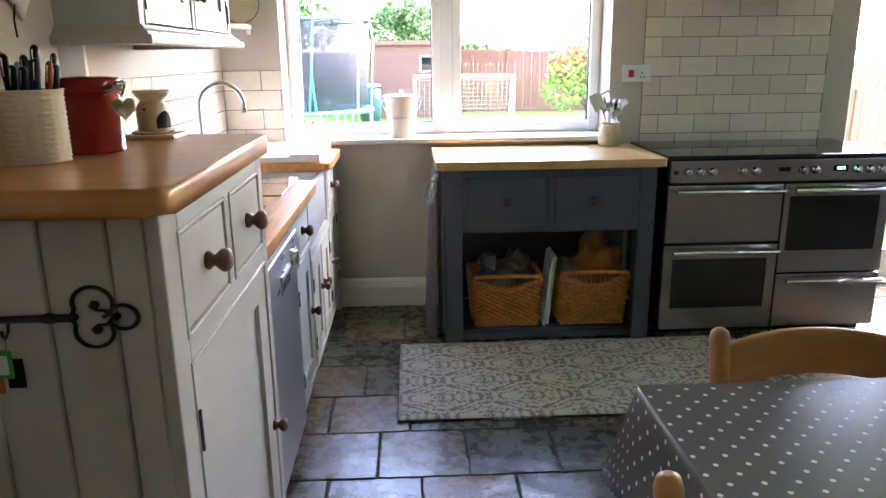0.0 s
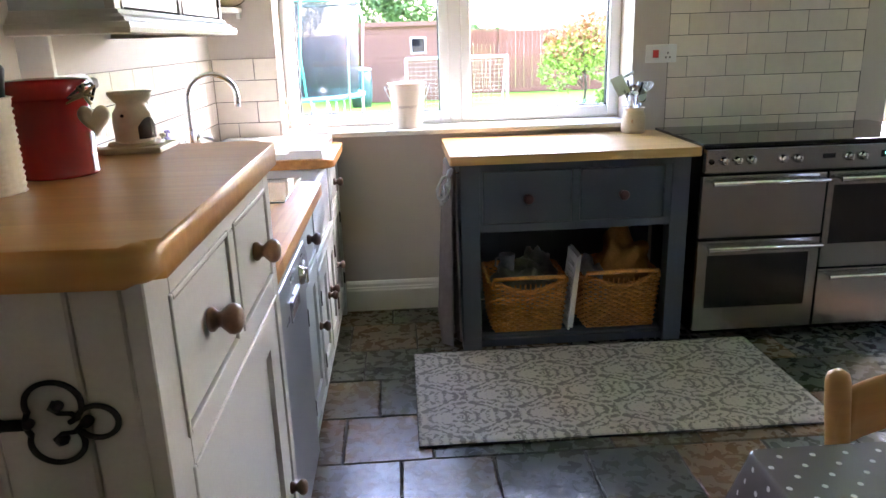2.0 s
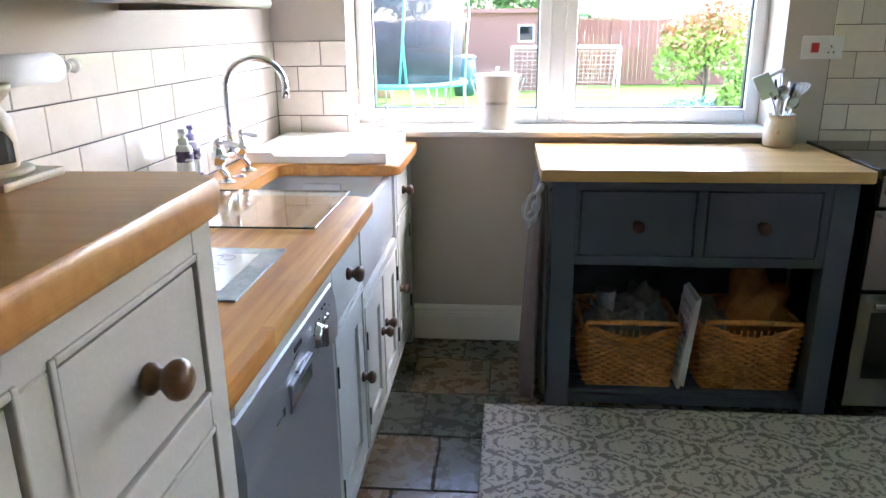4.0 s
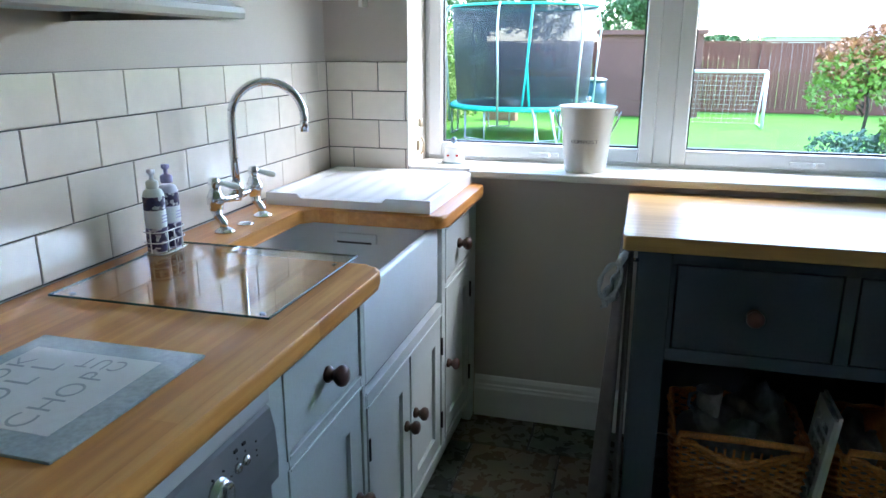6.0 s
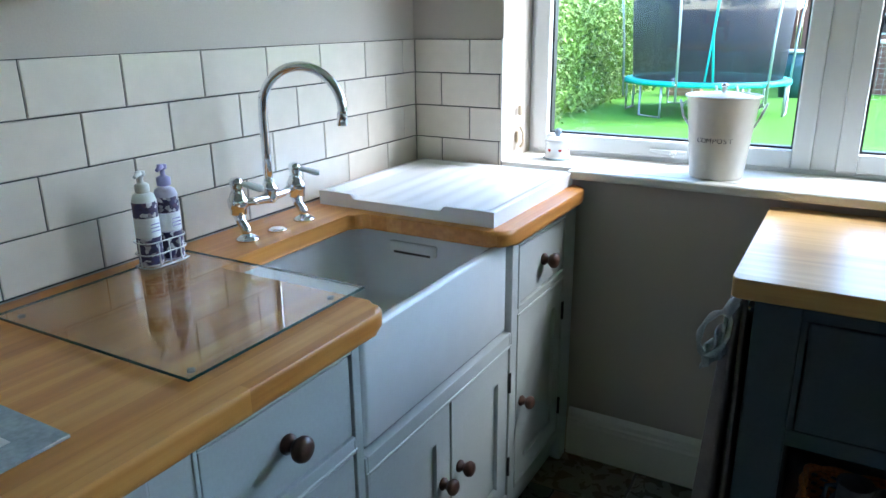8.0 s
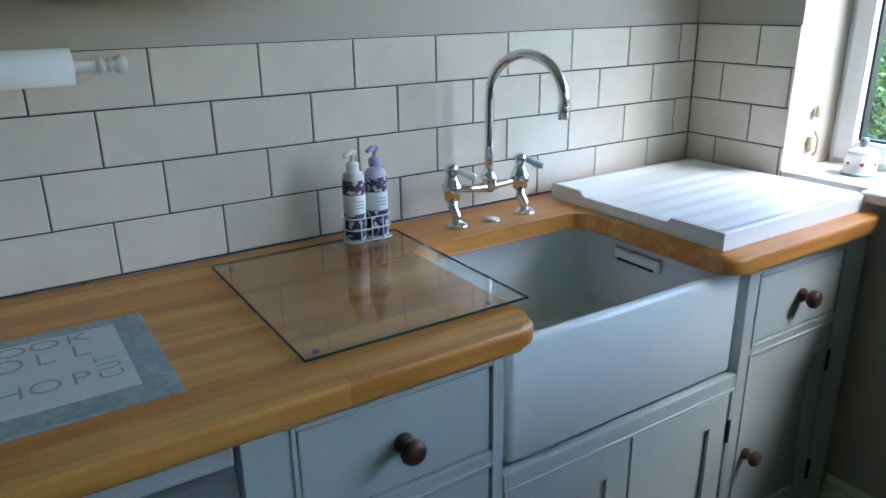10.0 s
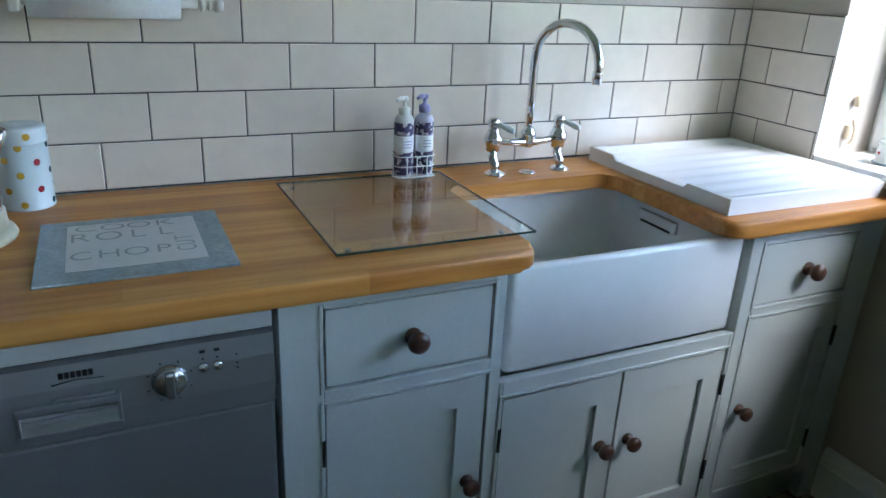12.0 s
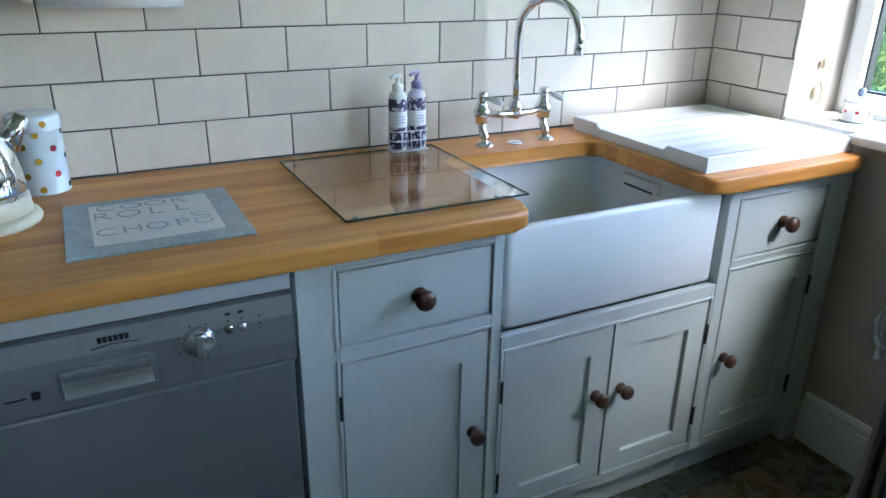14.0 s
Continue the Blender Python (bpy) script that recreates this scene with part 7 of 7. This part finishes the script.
def garden():
    # board fences
    def fence(name, along, at, a0, a1, ztop, material, label):
        f = thing(name, (at, (a0 + a1) / 2, GZ) if along == "y" else ((a0 + a1) / 2, at, GZ), label, "fence")
        rng = random.Random(5)
        n = int((a1 - a0) / 0.125)
        v, fc = [], []
        for i in range(n):
            u0, u1 = a0 + i * 0.125, a0 + i * 0.125 + 0.118
            d = 0.012 * (i % 2) + rng.uniform(0, 0.004)
            zt = ztop + rng.uniform(-0.012, 0.012)
            k = len(v)
            for q, zz in ((d, GZ), (d, zt), (d + 0.016, GZ), (d + 0.016, zt)):
                for u in (u0, u1):
                    v.append((u, at + q, zz) if along == "x" else (at + q, u, zz))
            fc += [(k, k + 1, k + 3, k + 2), (k + 4, k + 6, k + 7, k + 5), (k, k + 2, k + 6, k + 4), (k + 1, k + 5, k + 7, k + 3), (k + 2, k + 3, k + 7, k + 6)]
        me = bpy.data.meshes.new("boards")
        me.from_pydata(v, [], fc)
        me.materials.append(material)
        ob = new("boarding", me)
        ob.parent, ob.matrix_parent_inverse = f, f.matrix_basis.inverted()
        ob["kind"] = "stuff"
        u = a0
        while u < a1:
            q = (u, at - 0.06, GZ, u + 0.09, at, ztop + 0.04) if along == "x" else (at - 0.06, u, GZ, at, u + 0.09, ztop + 0.04)
            part("post", box(*q, 0), material, f)
            u += 2.4
        for zz in (GZ + 0.02, ztop + 0.012):
            q = (a0, at - 0.015, zz, a1, at + 0.04, zz + 0.10 if zz < 0 else zz + 0.03) if along == "x" else (at - 0.015, a0, zz, at + 0.04, a1, zz + 0.10 if zz < 0 else zz + 0.03)
            part("rail", box(*q, 0), material, f)
        return f
    fence("garden_fence", "x", 22.0, -9.0, 7.5, 1.53, M_FENCE, "red-brown close-board fence across the garden end")
    sf = fence("garden_fence", "y", 7.5, 4.6, 22.0, 0.75, M_FENCE2, "orange-brown side fence with trellis top")
    b2 = bmesh.new()
    for i in range(60):
        y = 4.6 + i * 0.22
        add_tube(b2, [(7.49, y, 0.80), (7.49, y + 0.5, 1.45)], 0.014, 4)
        add_tube(b2, [(7.48, y, 1.45), (7.48, y + 0.5, 0.80)], 0.014, 4)
    part("trellis", b2, M_FENCE2, sf, "diagonal wooden trellis")
    # shed
    s = thing("garden_shed", (0.25, 20.9, GZ), "brown boarded garden shed with small window", "shed")
    for i in range(16):
        z = GZ + 0.02 + i * 0.125
        part("board", box(-0.95, 20.0, z, 1.46, 20.02 + 0.008, z + 0.121, 0), M_SHED, s)
    part("wall", box(-0.93, 20.03, GZ, 1.44, 21.7, 1.74, 0), M_SHED, s)
    b2 = box(-1.05, 19.9, 1.75, 1.56, 21.8, 1.80, 0.01)
    part("roof", b2, M_GALV, s, "grey felt roof")
    part("fascia", box(-1.03, 19.88, 1.70, 1.54, 19.90, 1.81, 0), M_SHED, s)
    w = part("window", box(0.36, 19.985, 0.99, 0.78, 20.0, 1.42, 0.004), M_GALV, s, "small grey framed window")
    part("pane", box(0.40, 19.98, 1.03, 0.74, 19.985, 1.38, 0), M_HOB, w, "dark glass")
    # trampoline
    cx, cy, r, zr = -2.1, 15.5, 1.36, 0.33
    t = thing("trampoline", (cx, cy, GZ), "round trampoline with black net and turquoise pad", "trampoline")
    circ = lambda rad, z, n=48: [(cx + rad * math.cos(6.2832 * i / n), cy + rad * math.sin(6.2832 * i / n), z) for i in range(n)]
    part("pad", lathe([(r - 0.16, 0.0), (r - 0.16, 0.03), (r, 0.035), (r + 0.05, 0.01), (r + 0.05, -0.05), (r, -0.03)], (cx, cy, zr), "Z", 48), M_TURQ, t, "turquoise edge pad")
    part("bed", lathe([(0, 0.002), (r - 0.16, 0.004)], (cx, cy, zr), "Z", 48), M_RUBBER, t, "black jumping bed")
    part("top_ring", tube(circ(r + 0.02, 2.12), 0.022, 8, True), M_TURQ, t, "turquoise sleeved ring")
    part("net", lathe([(r - 0.10, 0.03), (r - 0.06, 0.6), (r + 0.0, 1.79)], (cx, cy, zr), "Z", 48), M_NET, t, "black mesh safety net")
    for k in range(6):
        a = radians(k * 60 + 22)
        ux, uy = math.cos(a), math.sin(a)
        part("pole", tube([(cx + ux * (r + 0.06), cy + uy * (r + 0.06), zr - 0.3), (cx + ux * (r + 0.10), cy + uy * (r + 0.10), 1.0), (cx + ux * (r + 0.16), cy + uy * (r + 0.16), 1.7), (cx + ux * (r + 0.10), cy + uy * (r + 0.10), 2.05), (cx + ux * (r + 0.02), cy + uy * (r + 0.02), 2.14)], 0.021, 8), M_GALV, t, "grey steel pole")
        a = radians(k * 60 + 50)
        a2 = a + 0.35
        part("leg", tube([(cx + r * math.cos(a), cy + r * math.sin(a), zr - 0.02), (cx + r * math.cos(a), cy + r * math.sin(a), GZ + 0.02), (cx + r * math.cos(a2), cy + r * math.sin(a2), GZ + 0.02), (cx + r * math.cos(a2), cy + r * math.sin(a2), zr - 0.02)], 0.021, 8), M_GALV, t)
    part("zip_strap", tube([(cx + 0.35, cy - r + 0.05, zr + 0.05), (cx + 0.30, cy - r - 0.02, 1.1), (cx + 0.38, cy - r - 0.04, 2.1)], 0.022, 6), M_TURQ, t, "turquoise door strap")
    part("zip_strap", tube([(cx + 0.22, cy - r + 0.05, zr + 0.05), (cx + 0.30, cy - r - 0.02, 1.1)], 0.018, 6), M_TURQ, t, "turquoise door strap")
    lad = part("ladder", tube([(cx + 0.42, cy - r - 0.02, zr), (cx + 0.62, cy - r - 0.45, GZ)], 0.02, 6), M_GALV, t)
    part("ladder", tube([(cx + 0.72, cy - r + 0.06, zr), (cx + 0.92, cy - r - 0.40, GZ)], 0.02, 6), M_GALV, t)
    # goal
    g = thing("football_goal", (1.4, 17.8, GZ), "white plastic football goal with net", "goal")
    gx0, gx1, gy, gz, dep = 0.2, 2.62, 17.8, 0.92, 0.9
    for x in (gx0, gx1):
        part("post", tube([(x, gy, GZ), (x, gy, gz)], 0.035, 10), M_PLASTIC, g)
        part("side_bar", tube([(x, gy, GZ + 0.03), (x, gy + dep, GZ + 0.03), (x, gy + 0.25, gz)], 0.02, 8), M_PLASTIC, g)
    part("crossbar", tube([(gx0, gy, gz), (gx1, gy, gz)], 0.035, 10), M_PLASTIC, g)
    b2 = bmesh.new()
    for i in range(21):
        x = gx0 + (gx1 - gx0) * i / 20
        add_tube(b2, [(x, gy + 0.02, gz), (x, gy + 0.3, gz - 0.1), (x, gy + dep, GZ + 0.03)], 0.0025, 3)
    for i in range(12):
        s_ = i / 11
        y, z = gy + 0.25 + (dep - 0.25) * s_, gz + (GZ + 0.03 - gz) * s_
        add_tube(b2, [(gx0, y, z), (gx1, y, z)], 0.0025, 3)
    net = part("net", b2, M_PLASTIC, g, "white cord net")
    net["kind"] = "stuff"
    # crate and planter by the trampoline
    c = thing("wooden_crate", (-3.0, 18.2, GZ), "pale slatted wooden crate on the grass", "crate")
    for i in range(4):
        part("slat", box(-3.35, 18.0, GZ + 0.02 + i * 0.1, -2.65, 18.02, GZ + 0.10 + i * 0.1, 0.004), M_FENCE2, c)
        part("slat", box(-3.35, 18.4, GZ + 0.02 + i * 0.1, -2.65, 18.42, GZ + 0.10 + i * 0.1, 0.004), M_FENCE2, c)
    for x in (-3.35, -2.70):
        part("end", box(x, 18.02, GZ, x + 0.05, 18.4, GZ + 0.42, 0.004), M_FENCE2, c)
    wb = thing("water_butt", (-0.95, 18.9, GZ), "dark teal plastic water butt by the shed", "water butt")
    teal = mat("dark_teal_plastic", (0.02, 0.07, 0.08), 0.4, bump=0.0)
    part("barrel", lathe([(0.24, 0), (0.28, 0.3), (0.29, 0.6), (0.27, 0.9), (0, 0.9)], (-0.95, 18.9, GZ), "Z", 28), teal, wb)
    part("lid", lathe([(0.29, 0.9), (0.29, 0.94), (0.2, 0.97), (0, 0.98)], (-0.95, 18.9, GZ), "Z", 28), M_GALV, wb, "pale lid")
    # planting
    hb = []
    for i in range(26):
        y = 7.2 + i * 0.56
        hb += [(-4.45 + 0.12 * math.sin(i * 2.1), y, 0.2, 0.62, 0.5, 0.62), (-4.5 + 0.1 * math.sin(i * 1.3), y + 0.2, 0.95, 0.55, 0.5, 0.6), (-4.55, y, 1.5 + 0.12 * math.sin(i * 1.7), 0.48, 0.45, 0.45)]
    plant("hedge", "clipped light green garden hedge", "hedge", (-4.5, 14.0, GZ), hb, 52000, 0.045, M_LEAFY, 3, trunk=(1.3, 0.06, 0.5), kind="stuff", second=([(-4.75, 7.2 + i * 0.56, 0.7, 0.55, 0.5, 1.05) for i in range(26)], 14000, M_LEAF))
    plant("shrub", "tall dark green conifer shrub beside the hedge", "shrub", (-3.6, 9.6, GZ), [(-3.75, 9.6, 0.6, 0.42, 0.45, 0.85), (-3.85, 9.5, 1.5, 0.36, 0.4, 0.7), (-3.6, 10.4, 0.3, 0.5, 0.6, 0.55)], 7000, 0.035, M_LEAF, 12, trunk=(1.5, 0.05, 0.3))
    plant("shrub", "red-tipped evergreen shrub in the border", "shrub", (3.55, 14.2, GZ), [(3.35, 14.2, 1.0, 0.55, 0.5, 0.35), (3.75, 14.3, 1.2, 0.5, 0.5, 0.36), (3.1, 14.2, 0.7, 0.42, 0.4, 0.35), (3.9, 14.1, 0.8, 0.35, 0.4, 0.3)], 2100, 0.05, M_LEAFY, 21, trunk=(1.3, 0.035, 0.55), second=([(3.35, 14.2, 1.2, 0.55, 0.5, 0.38), (3.8, 14.3, 1.42, 0.48, 0.5, 0.36)], 1500, M_LEAFR))
    plant("shrub", "bright yellow-green leafy shrub in the border", "shrub", (4.25, 13.4, GZ), [(4.2, 13.4, 0.45, 0.45, 0.45, 0.55), (4.5, 13.5, 0.9, 0.35, 0.35, 0.35), (3.95, 13.3, 0.2, 0.35, 0.35, 0.35)], 2600, 0.055, M_LEAFY, 31, trunk=(0.6, 0.03, 0.3))
    plant("shrub", "low grey-green border plant", "shrub", (3.2, 13.6, GZ), [(3.0 + i * 0.42, 13.4 + 0.2 * math.sin(i), GZ + 0.18, 0.34, 0.3, 0.24) for i in range(5)], 2400, 0.04, mat("grey_green_leaves", (0.11, 0.18, 0.12), 0.6, var=0.5, scale=3, fine=10, bump=0.0), 41, trunk=(0.2, 0.02, 0.2))
    plant("tree", "rounded green tree beyond the fence", "tree", (-0.4, 40, GZ), [(-0.9, 40, 2.6, 1.4, 1.4, 1.3), (0.6, 40, 2.9, 1.3, 1.3, 1.2), (-0.2, 40, 3.5, 1.2, 1.2, 0.9), (1.6, 40.5, 2.2, 0.9, 1, 0.8)], 9000, 0.10, M_LEAF, 51, trunk=(3.0, 0.18, 1.2))
    plant("tree", "tall green tree behind the trampoline", "tree", (-7.5, 36, GZ), [(-8.2, 36, 3.2, 1.8, 1.6, 1.7), (-6.4, 36, 3.8, 1.7, 1.6, 1.6), (-7.4, 36, 5.0, 1.6, 1.5, 1.4), (-4.6, 37, 3.0, 1.3, 1.3, 1.2)], 12000, 0.11, M_LEAF, 61, trunk=(3.6, 0.2, 1.5))
    plant("tree", "low distant tree beyond the fence", "tree", (5.0, 52, GZ), [(4.5, 52, 1.6, 1.6, 1.2, 0.6), (6.5, 52, 1.4, 1.4, 1.2, 0.5)], 3000, 0.13, M_LEAF, 71, trunk=(2.0, 0.15, 0.8))
    # bungalow beyond the fence
    h = thing("bungalow", (15, 62, GZ), "pale bungalow with grey tiled roof beyond the fence", "house")
    part("wall", box(9.0, 60, GZ, 24, 68, 2.3, 0), M_BRICK, h)
    b2 = bmesh.new()
    v = [b2.verts.new(q) for q in ((8.5, 59.5, 2.25), (24.5, 59.5, 2.25), (24.5, 68.5, 2.25), (8.5, 68.5, 2.25), (10.5, 64, 3.9), (22.5, 64, 3.9))]
    for q in ((0, 1, 5, 4), (1, 2, 5), (2, 3, 4, 5), (3, 0, 4), (0, 3, 2, 1)):
        b2.faces.new([v[i] for i in q])
    rf = part("roof", b2, M_ROOF, h, "grey tiled roof")
    part("pole", tube([(7.4, 58, GZ), (7.9, 58, 6.5)], 0.06, 8), M_GALV, h, "thin grey pole")
garden()

# ---- wall tiles ----
_tiles = {}


def tile_mesh(w, h, d=0.0062):
    """A glazed tile in the local x-z plane that faces -y, with eased edges."""
    key = (round(w, 4), round(h, 4))
    if key not in _tiles:
        me = bpy.data.meshes.new("tile")
        a, b, e = w / 2, h / 2, 0.0016
        v = [(-a, 0, -b), (a, 0, -b), (a, 0, b), (-a, 0, b), (-a, -d + e, -b), (a, -d + e, -b), (a, -d + e, b), (-a, -d + e, b), (-a + e, -d, -b + e), (a - e, -d, -b + e), (a - e, -d, b - e), (-a + e, -d, b - e)]
        f = [(8, 9, 10, 11)]
        for i in range(4):
            j = (i + 1) % 4
            f += [(i, j, 4 + j, 4 + i), (4 + i, 4 + j, 8 + j, 8 + i)]
        me.from_pydata(v, [], f)
        me.materials.append(M_TILE)
        _tiles[key] = me
    return _tiles[key]


def tile_run(parent, a0, a1, z0, z1, first, phase, place):
    """Rows of 200 x 100 mm tiles in half bond between a0 and a1, z0 and z1; first: a joint's height, phase: a joint in the row under it."""
    pitch, rise, g = 0.202, 0.102, 0.0030
    k = math.floor((z0 - first) / rise)
    rng = random.Random(17)
    while first + k * rise < z1 - 0.004:
        lo, hi = max(first + k * rise, z0), min(first + (k + 1) * rise, z1)
        if hi - lo > 0.012:
            off = phase if k % 2 == 1 else phase + pitch / 2
            n = math.floor((a0 - off) / pitch)
            while off + n * pitch < a1 - 0.004:
                u0, u1 = max(off + n * pitch, a0), min(off + (n + 1) * pitch, a1)
                if u1 - u0 > 0.008:
                    ob = new("tile", tile_mesh(u1 - u0 - g, hi - lo - g))
                    ob.parent = parent
                    ob.matrix_basis = place((u0 + u1) / 2, (lo + hi) / 2, rng)
                n += 1
        k += 1


def on_west(u, z, rng):
    return Matrix.Translation((XL + 0.0002, u, z)) @ Euler((rng.gauss(0, 0.0022), rng.gauss(0, 0.001), radians(90) + rng.gauss(0, 0.0022))).to_matrix().to_4x4()


def on_north(u, z, rng):
    return Matrix.Translation((u, YB - 0.0002, z)) @ Euler((rng.gauss(0, 0.0022), rng.gauss(0, 0.001), rng.gauss(0, 0.0022))).to_matrix().to_4x4()


def tiled(name, label, bm_, run):
    base = structure(name, bm_, M_GROUT, label, "wall tiles")
    tile_run(base, *run)


# the row under height 1.016 has joints at 2.42 + n * 0.202
tiled("splashback_west", "cream glazed brick tiles with dark grout", box(XL, 1.66, WT + 0.0005, XL + 0.0036, 3.8, 1.322, 0), (1.66, 3.80, WT + 0.0015, 1.323, 1.016, 2.42, on_west))
tiled("splashback_corner", "cream glazed brick tiles beside the window", box(-0.9, YB - 0.0036, WT + 0.0005, WX0, YB, 1.322, 0), (-0.899, WX0, WT + 0.0015, 1.323, 1.016, -0.802, on_north))
tiled("splashback_cooker", "cream glazed brick tiles behind the cooker", box(1.343, YB - 0.0036, 0.90, 2.354, YB, 1.98, 0), (1.343, 2.354, 0.90, 1.98, 1.163, 1.542, on_north))
part("tile_trim", box(WX0 - 0.003, YB - 0.008, 0.957, WX0 + 0.002, YB - 0.0005, 1.324, 0.001), M_TRIM, bpy.data.objects["splashback_corner"])


# ---- slate floor ----
def slate_mesh(seed, w, h):
    rng = random.Random(seed)
    a, b = w / 2, h / 2
    edge = []
    for (x0, y0), (x1, y1) in (((-a, -b), (a, -b)), ((a, -b), (a, b)), ((a, b), (-a, b)), ((-a, b), (-a, -b))):
        for i in range(5):
            s = i / 5
            edge.append((x0 + (x1 - x0) * s + rng.gauss(0, 0.0012), y0 + (y1 - y0) * s + rng.gauss(0, 0.0012)))
    n = len(edge)
    v = [(x, y, -0.008) for x, y in edge] + [(x, y, -0.0032 + rng.gauss(0, 0.0004)) for x, y in edge] + [(x * 0.978, y * 0.978, rng.gauss(0, 0.0005)) for x, y in edge] + [(0, 0, rng.gauss(0.0002, 0.0005))]
    f = []
    for i in range(n):
        j = (i + 1) % n
        f += [(i, j, n + j, n + i), (n + i, n + j, 2 * n + j, 2 * n + i), (2 * n + i, 2 * n + j, 3 * n)]
    me = bpy.data.meshes.new("slate_tile")
    me.from_pydata(v, [], f)
    me.materials.append(M_SLATE)
    me.polygons.foreach_set("use_smooth", [False] * len(f))
    return me


def lay_floor():
    meshes = [slate_mesh(i, 0.310, 0.304) for i in range(8)]
    rng = random.Random(23)
    r0 = 2.03
    for r in range(-6, 6):
        y = r0 + r * 0.311 + 0.1555
        if y > 3.80:
            continue
        off = {0: -0.056, -1: 0.098}.get(r, rng.uniform(0, 0.317))
        k = -3
        while off + k * 0.317 < 4.08:
            x = off + (k + 0.5) * 0.317
            if x > -0.55:
                ob = new("slate_tile", meshes[rng.randrange(8)])
                ob.parent = floor_ob
                ob.matrix_basis = Matrix.Translation((x, y, rng.uniform(-0.0012, 0.0))) @ Euler((rng.gauss(0, 0.002), rng.gauss(0, 0.002), math.pi * rng.randrange(2))).to_matrix().to_4x4()
            k += 1
    b2 = bmesh.new()
    for i in range(17):
        for j in range(9):
            add_box(b2, -0.9 + i * 0.317, -2.59 + j * 0.311, -0.006, -0.9 + i * 0.317 + 0.311, -2.59 + j * 0.311 + 0.305, -0.0005)
    rest = part("slate_rest", b2, M_SLATE, floor_ob, "slate tiles behind the table")
    rest["kind"] = "stuff"


lay_floor()
